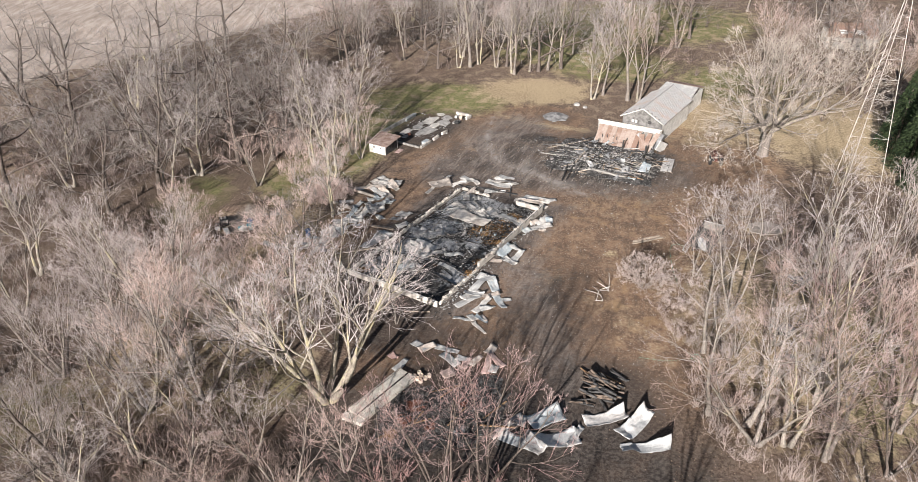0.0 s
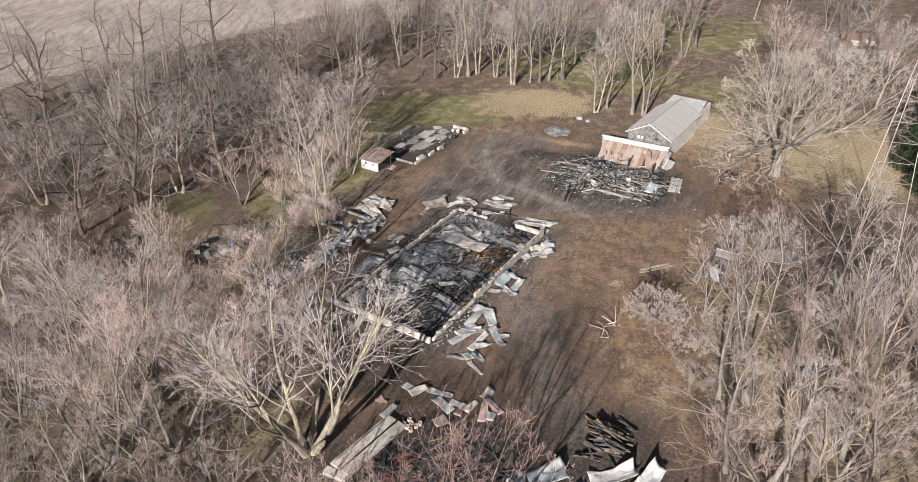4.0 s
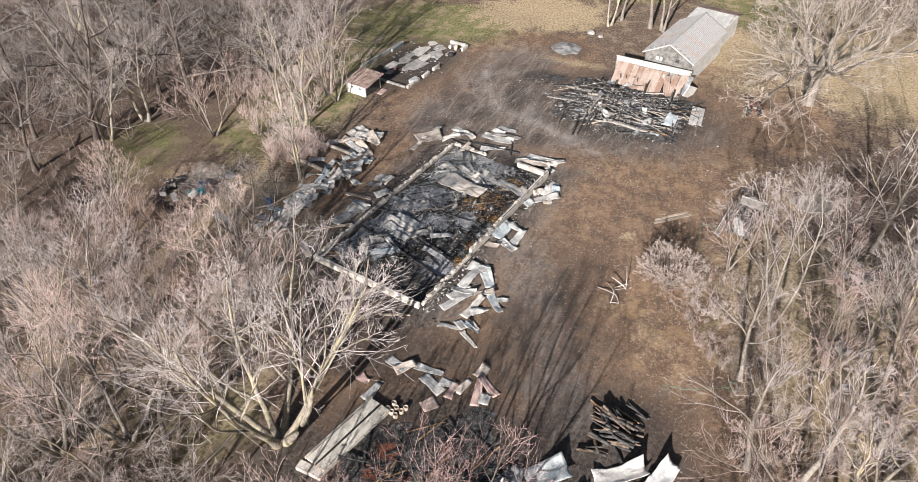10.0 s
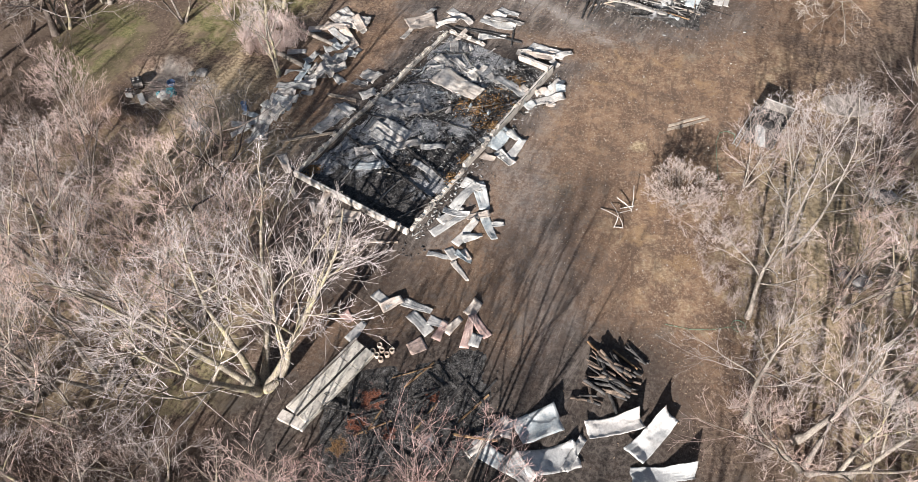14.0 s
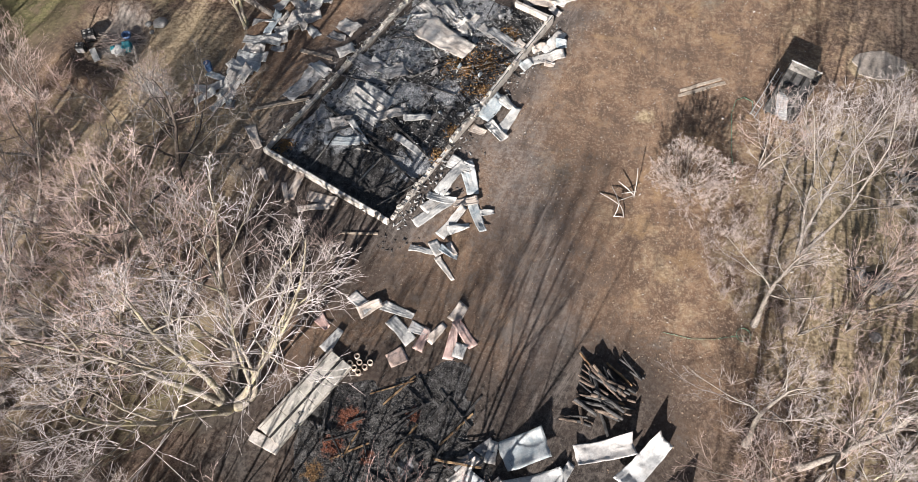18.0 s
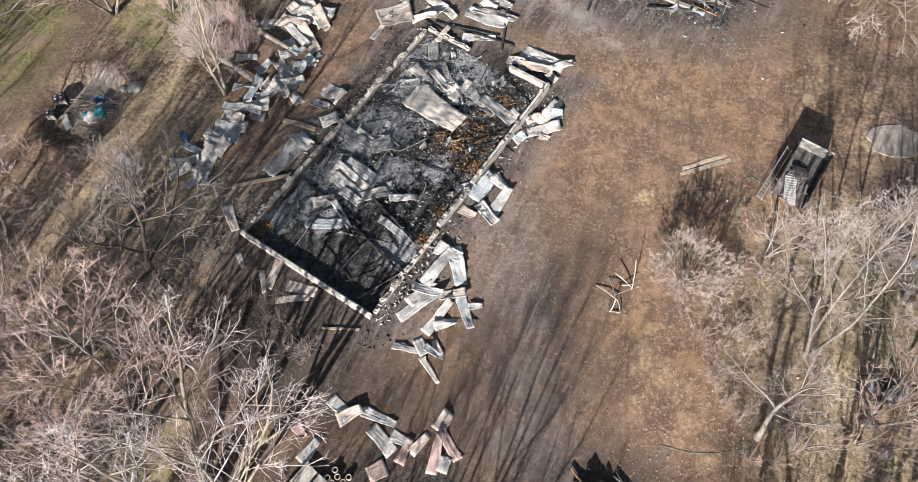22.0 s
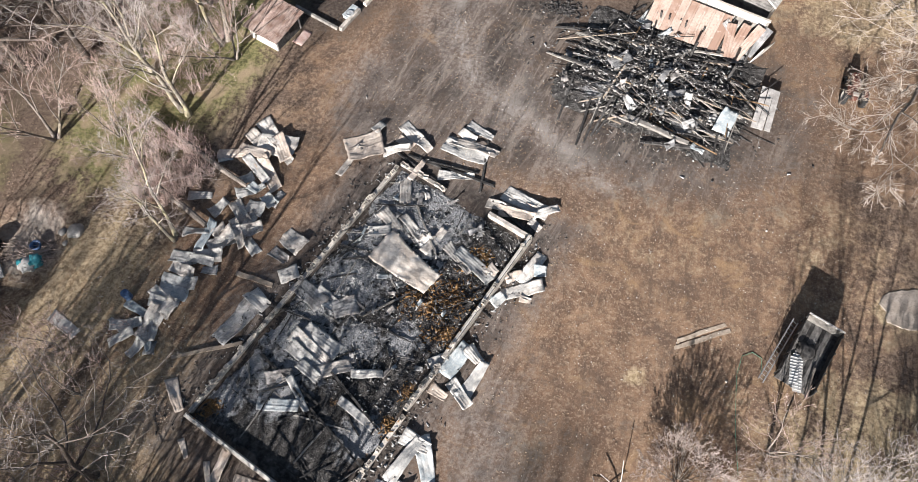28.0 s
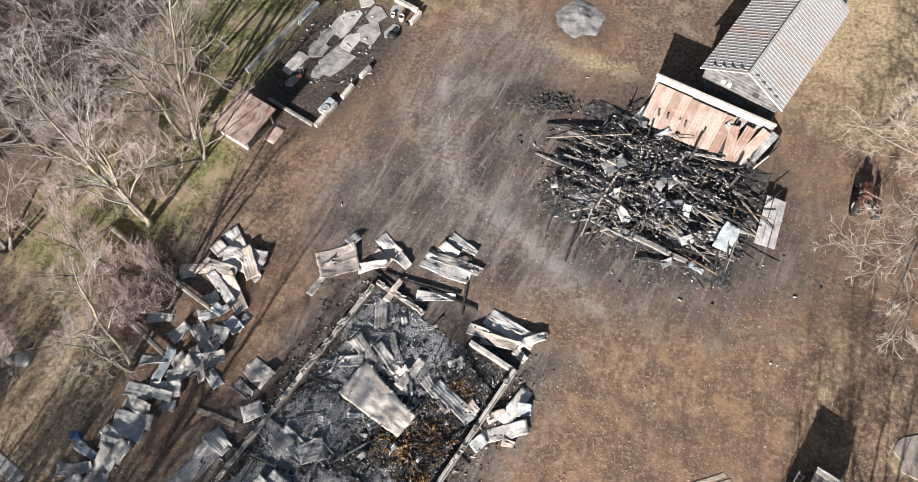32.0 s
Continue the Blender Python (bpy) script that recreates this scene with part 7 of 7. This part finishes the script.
# trees that stand out, one by one
plant("maple", -8.8, -13.6, 1.08, 20)
for k, (x, y) in enumerate(((-13.5, -20.5), (-18.0, -22.5), (-22.5, -20.8), (-27.5, -23.0), (-16.5, -26.5), (-24.5, -27.0), (-31.0, -19.0), (-9.5, -24.5), (-20.0, -17.0))):
    plant(("tangle_b", "tangle", "crooked")[k % 3], x, y, 0.66 + 0.04 * (k % 4), 77 * k, "south-west trees")
plant("oak", 45.0, 37.4, 1.1, 0)
for kind, x, y, s, r in (
    ("tangle_b", -24.0, -15.2, 1.25, 130), ("tangle_c", -14.4, -9.0, 1.3, 40), ("crooked", -22.5, -9.5, 1.25, 200), ("tangle_c", -19.5, -14.0, 1.3, 250),
    ("tangle_c", -18.6, -3.4, 0.95, 10), ("tangle_b", -27.0, -4.5, 1.2, 170), ("sapling", -12.6, -1.8, 0.7, 200), ("sapling", -21.5, 4.5, 0.65, 110), ("sapling", -29.5, 10.5, 1.0, 210), ("sapling", -19.0, 9.8, 0.75, 80), ("sapling", -3.9, -2.9, 0.5, 15), ("tangle_c", -27.5, 5.0, 0.85, 70), ("sapling", -17.5, 7.0, 0.8, 200), ("tangle", -25.5, 27.0, 0.9, 20),
    ("redbud", 1.6, -24.6, 0.95, 0), ("redbud", -2.6, -24.8, 0.85, 80), ("redbud", 4.8, -23.0, 1.0, 200), ("sapling", -6.0, -21.4, 1.0, 30),
    ("pale", 23.6, -14.8, 0.85, 60), ("leaner", 29.2, -1.2, 1.0, 0), ("pale", 25.2, -6.8, 0.8, 40), ("tangle_c", 32.2, -5.6, 0.85, 200), ("pale", 26.4, -16.0, 1.0, 300), ("pale", 35.3, -5.2, 0.95, 20), ("crooked", 28.9, -18.2, 0.9, 0), ("sapling", 28.1, -7.3, 0.8, 20), ("sapling", 31.3, -6.9, 0.8, 140), ("ash_b", 31.5, -19.5, 1.0, 20), ("tangle", 26.5, -18.0, 1.1, 70),
    ("poplar", 34.5, -9.0, 1.0, 250), ("ash_b", 39.0, -14.0, 1.0, 100), ("ash", 42.0, -4.0, 0.9, 0), ("redbud", 33.5, -13.5, 1.15, 140), ("tangle", 36.5, 3.0, 0.9, 210),
    ("poplar", 41.5, 9.0, 0.9, 30), ("sapling", 27.5, 6.0, 0.9, 10), ("shrub", 21.6, 3.8, 1.5, 0),
    ("crooked", -15.8, 30.0, 1.1, 150), ("sapling", -20.5, 27.5, 0.9, 140), ("tangle_c", -12.9, 35.8, 0.8, 100), ("tangle", -18.6, 25.4, 0.55, 0), ("crooked", -14.0, 18.9, 0.8, 100), ("crooked", -14.2, 37.5, 1.1, 60), ("crooked", -19.4, 33.7, 0.9, 130), ("elm", -25.4, 35.1, 0.9, 210), ("tangle_b", -16.2, 42.0, 1.1, 10),
    ("ash", 29.4, 59.4, 1.15, 0), ("ash_b", 31.0, 58.4, 1.1, 90), ("crooked", 23.6, 60.0, 0.9, 30), ("ash", 25.6, 62.0, 0.85, 120), ("ash", 2.4, 77.5, 1.25, 40), ("crooked", 0.2, 77.0, 0.7, 10), ("ash", 10.7, 73.0, 0.9, 80), ("poplar", 13.6, 74.5, 0.9, 10), ("ash", 17.1, 75.6, 0.95, 190), ("poplar", 19.6, 77.5, 0.9, 200), ("ash_b", 7.4, 77.0, 0.9, 300),
    ("elm", -29.9, 33.5, 1.1, 0), ("elm", -37.9, 24.6, 1.15, 120), ("elm", -24.5, 39.8, 0.95, 60), ("elm", -37.1, 49.0, 1.2, 200), ("elm", -43.3, 36.0, 1.1, 250), ("elm", -57.0, 42.0, 1.3, 30), ("elm", -50.0, 58.0, 1.2, 140), ("elm", -26.3, 46.0, 1.0, 0),
    ("tangle", -26.0, -1.0, 1.0, 300), ("tangle_b", -33.5, -10.5, 0.85, 60), ("sapling", -29.0, 3.0, 0.9, 120),
):
    plant(kind, x, y, s, r)


# the woods, planted by area
def keep_clear(x, y):
    """Where no random tree may stand: the yard, the lawns, the field."""
    if -14 < x < 32 and -30 < y < 62:
        return True
    if -34 < x < -12 and 2 < y < 34:
        return True
    if 30 < x < 50 and -4 < y < 56 or 49 < x < 72 and 12 < y < 50:
        return True
    if -22 < x < -8 and 30 < y < 58:
        return True
    if -12 < x < 34 and 50 < y < 73:
        return True
    if -12 < x < 24 and y < -26:
        return True
    if -32 < x < -10 and y < -25:
        return True
    return -0.74 * (x + 62) + 0.67 * (y - 89) > -10 and x < 40


def woods(area, n, kinds, gap, seed, scale, group):
    rng = random.Random(seed)
    done = []
    tries = 0
    while len(done) < n and tries < n * 40:
        tries += 1
        x, y = rng.uniform(area[0], area[1]), rng.uniform(area[2], area[3])
        if keep_clear(x, y) or any((x - a) ** 2 + (y - b) ** 2 < gap * gap for a, b in done):
            continue
        done.append((x, y))
        plant(rng.choice(kinds), x, y, scale * rng.uniform(0.75, 1.15), rng.uniform(0, 360), group, rng.uniform(0.9, 1.1))


woods((-60, -14, -46, 30), 26, ["tangle", "tangle_b", "tangle_b", "crooked", "tangle", "elm"], 5.0, 1, 0.85, "west woods")
woods((-75, -17, 20, 80), 24, ["elm", "elm", "crooked", "elm"], 6.0, 2, 1.05, "west woods")
# Unseen trees south of the view, added so their shade falls on the yard.
for k, (x, y) in enumerate(((-9, -41), (-2, -46), (3.5, -40), (9, -50), (13, -42), (19, -47), (-14, -50), (24, -41), (6, -57), (16, -58))):
    plant(("ash_b", "ash", "tangle_b")[k % 3], x, y, 0.8, 70 * k, "south trees")
woods((24, 62, -34, 4), 17, ["poplar", "ash_b", "poplar", "redbud", "ash_b"], 4.2, 3, 0.9, "east trees")
woods((48, 90, 4, 80), 20, ["tangle", "sapling", "ash_b", "poplar"], 5.0, 4, 0.9, "east trees")
woods((-30, 34, 72, 112), 40, ["ash", "ash_b", "elm", "crooked", "elm"], 3.6, 5, 0.95, "north woods")
woods((34, 110, 66, 130), 26, ["ash", "elm", "ash_b", "tangle"], 5.0, 6, 1.0, "north woods")


# ---- undergrowth ----
def thicket(name, label, n, spot, low, high, m, seed, stems=(6, 12), thin=1.0):
    """Many leafless bushes of thin stems and side twigs."""
    pr, rng = random.Random(seed), np.random.default_rng(seed)
    base = []
    while len(base) < n:
        x, y = spot(pr)
        base.append((x, y, pr.uniform(low, high), pr.randint(*stems)))
    base = np.array(base)
    who = np.repeat(np.arange(n), base[:, 3].astype(int))
    k = len(who)
    a, tip = rng.uniform(0, 6.283, k), rng.uniform(0.08, 0.75, k)
    run = base[who, 2] * rng.uniform(0.6, 1.05, k)
    d = np.stack([np.cos(a) * np.sin(tip), np.sin(a) * np.sin(tip), np.cos(tip)], 1)
    p0 = np.stack([base[who, 0], base[who, 1], np.full(k, -0.05)], 1) + d * [[0.12, 0.12, 0]]
    p1 = p0 + d * run[:, None] * 0.55 + rng.normal(0, 0.06, (k, 3)) * run[:, None]
    p2 = p1 + d * run[:, None] * 0.45 + rng.normal(0, 0.12, (k, 3)) * run[:, None] * 0.8
    r = (0.014 + 0.007 * run) * thin
    segs = [(p0, p1, r, r * 0.75), (p1, p2, r * 0.75, np.full(k, 0.009 * thin))]
    for t in (0.55, 0.9):
        q = p0 + (p1 - p0) * t if t < 0.6 else p1 + (p2 - p1) * (t - 0.5)
        w = d * 0.6 + rng.normal(0, 0.6, (k, 3))
        e = q + w * (run * 0.28)[:, None]
        e[:, 2] = np.maximum(e[:, 2], 0.05)
        segs.append((q, e, np.full(k, 0.014 * thin), np.full(k, 0.009 * thin)))
    v, f = sticks(*[np.concatenate(z) for z in zip(*segs)])
    return tagged(link_mesh(name, v, f, m), label, "undergrowth", kind="stuff")


def wild(*areas):
    def spot(pr):
        while True:
            x0, x1, y0, y1 = pr.choice(areas)
            x, y = pr.uniform(x0, x1), pr.uniform(y0, y1)
            if not keep_clear(x, y) and noise.noise(Vector((x * 0.12, y * 0.12, 2.0))) > pr.uniform(-0.5, 0.25):
                return x, y

    return spot


thicket("undergrowth", "tangled leafless brown undergrowth filling the west woods", 760, wild((-62, -13, -46, 30), (-50, -14, -30, 20)), 0.9, 2.8, BRUSH_WARM, 1, (6, 12), 0.8)
thicket("undergrowth", "tangled leafless undergrowth under the north-west trees", 760, wild((-72, -17, 26, 78)), 1.2, 3.4, BRUSH, 2)
thicket("undergrowth", "thin leafless undergrowth below the eastern trees", 420, wild((24, 62, -34, 4), (48, 88, 4, 70)), 0.8, 2.6, BRUSH, 3)
thicket("undergrowth", "thin leafless brush round the eastern trunks", 150, round_spot(28.5, -14.0, 6.0, 8.0), 0.7, 2.4, TWIG_TAN, 8, (6, 12), 0.6)
thicket("undergrowth", "dark tangled brush under the south-west trees", 260, round_spot(-20.0, -22.0, 11.0, 5.5), 0.8, 2.4, BRUSH, 9)
thicket("undergrowth", "grey undergrowth along the north woods edge", 450, wild((-32, 110, 72, 125)), 1.0, 3.2, BRUSH, 4)
thicket("undergrowth", "red-tipped saplings south of the burnt shed", 30, round_spot(0.0, -24.0, 8.5, 2.6), 1.0, 2.6, TWIG_RED, 5)
thicket("undergrowth", "pale thin brush in the grass beside the round shrub", 260, round_spot(26.5, -0.5, 4.2, 7.0), 0.4, 1.4, TWIG_TAN, 10, (6, 12), 0.4)
thicket("undergrowth", "thin pinkish brush between the trees by the small shed", 150, round_spot(-19.5, 38.0, 5.5, 11.0), 0.8, 2.4, TWIG_ROSE, 11, (8, 14), 0.7)
thicket("undergrowth", "dark leafless brush over the shaded soil below the barn", 60, round_spot(-8.5, -1.5, 4.5, 3.5), 0.8, 2.2, BRUSH, 12, (6, 12), 0.6)
thicket("undergrowth", "pinkish brush beside the fallen logs", 170, round_spot(-15.6, 24.6, 3.4, 3.2), 0.7, 1.9, TWIG_ROSE, 6, (8, 14), 0.75)
thicket("undergrowth", "pinkish brush along the west yard edge", 150, lambda pr: (-15 - 18 * pr.random(), pr.uniform(-8, 13)), 0.8, 2.6, TWIG_ROSE, 7, (8, 14), 0.6)


# ---- evergreens at the edge ----
def evergreen(x, y, high, seed):
    rng = np.random.default_rng(seed)
    t = holder("evergreen_tree", x, y, 0, 0, "dark green spruce with drooping needle boughs", "tree", "evergreens")
    v, f = tube_rings([(0, 0, -0.1), (0, 0, high * 0.5), (0, 0, high)], [0.22, 0.13, 0.02], 8)
    link_mesh("trunk", v, f, BARK_DARK, t)
    n = 5200
    h = rng.random(n) ** 1.4
    rad = (1 - h) * high * 0.26 * (0.35 + 0.65 * np.sqrt(rng.random(n)))
    a = rng.uniform(0, 6.283, n)
    c = np.stack([np.cos(a) * rad, np.sin(a) * rad, 0.5 + h * (high - 0.6) - rad * 0.25], 1)
    out = np.stack([np.cos(a), np.sin(a), rng.normal(-0.15, 0.3, n)], 1)
    side = np.stack([-np.sin(a), np.cos(a), rng.normal(0, 0.3, n)], 1)
    s = rng.uniform(0.18, 0.42, n)[:, None]
    quad = np.stack([c, c + out * s * 0.6 + side * s * 0.28, c + out * s * 1.3, c + out * s * 0.6 - side * s * 0.28], 1)
    f = np.arange(n * 4).reshape(-1, 4)
    link_mesh("needles", quad.reshape(-1, 3), f, NEEDLES, t)


for k, (x, y, h) in enumerate(((65, 40, 12), (69, 46, 11), (63.5, 33, 12), (74, 52, 10), (-72, 42, 9), (62, 27, 10), (67, 35, 12))):
    evergreen(x, y, h, 50 + k)


# ---- dead leaves on the ground ----
def leaves(name, label, n, spot, seed, low=0.05, high=0.13):
    pr, rng = random.Random(seed), np.random.default_rng(seed)
    xy = np.array([spot(pr) for _ in range(n)])
    s = rng.uniform(low, high, n)
    a = rng.uniform(0, 6.283, n)
    c = np.concatenate([xy, 0.03 + np.abs(rng.normal(0, 0.01, (n, 1)))], 1)
    u = np.stack([np.cos(a), np.sin(a), rng.normal(0, 0.12, n)], 1) * s[:, None]
    w = np.stack([-np.sin(a), np.cos(a), rng.normal(0, 0.12, n)], 1) * (s * 0.6)[:, None]
    quad = np.stack([c - u, c - w, c + u, c + w], 1)
    return tagged(link_mesh(name, quad.reshape(-1, 3), np.arange(4 * n).reshape(-1, 4), LEAF), label, "leaves", kind="stuff")


def forest_floor(pr):
    while True:
        x, y = pr.uniform(-48, 46), pr.uniform(-28, 40)
        if not (-13 < x < 31 and -24 < y < 60) or (x > 19 and y < 10) or pr.random() < 0.05:
            return x, y


leaves("fallen_leaves", "dry brown fallen leaves on the woodland floor", 20000, forest_floor, 1, 0.03, 0.075)
leaves("fallen_leaves", "scattered dry leaves and chips over the yard", 9000, lambda pr: pr.choice(spots)(pr), 2, 0.03, 0.085)
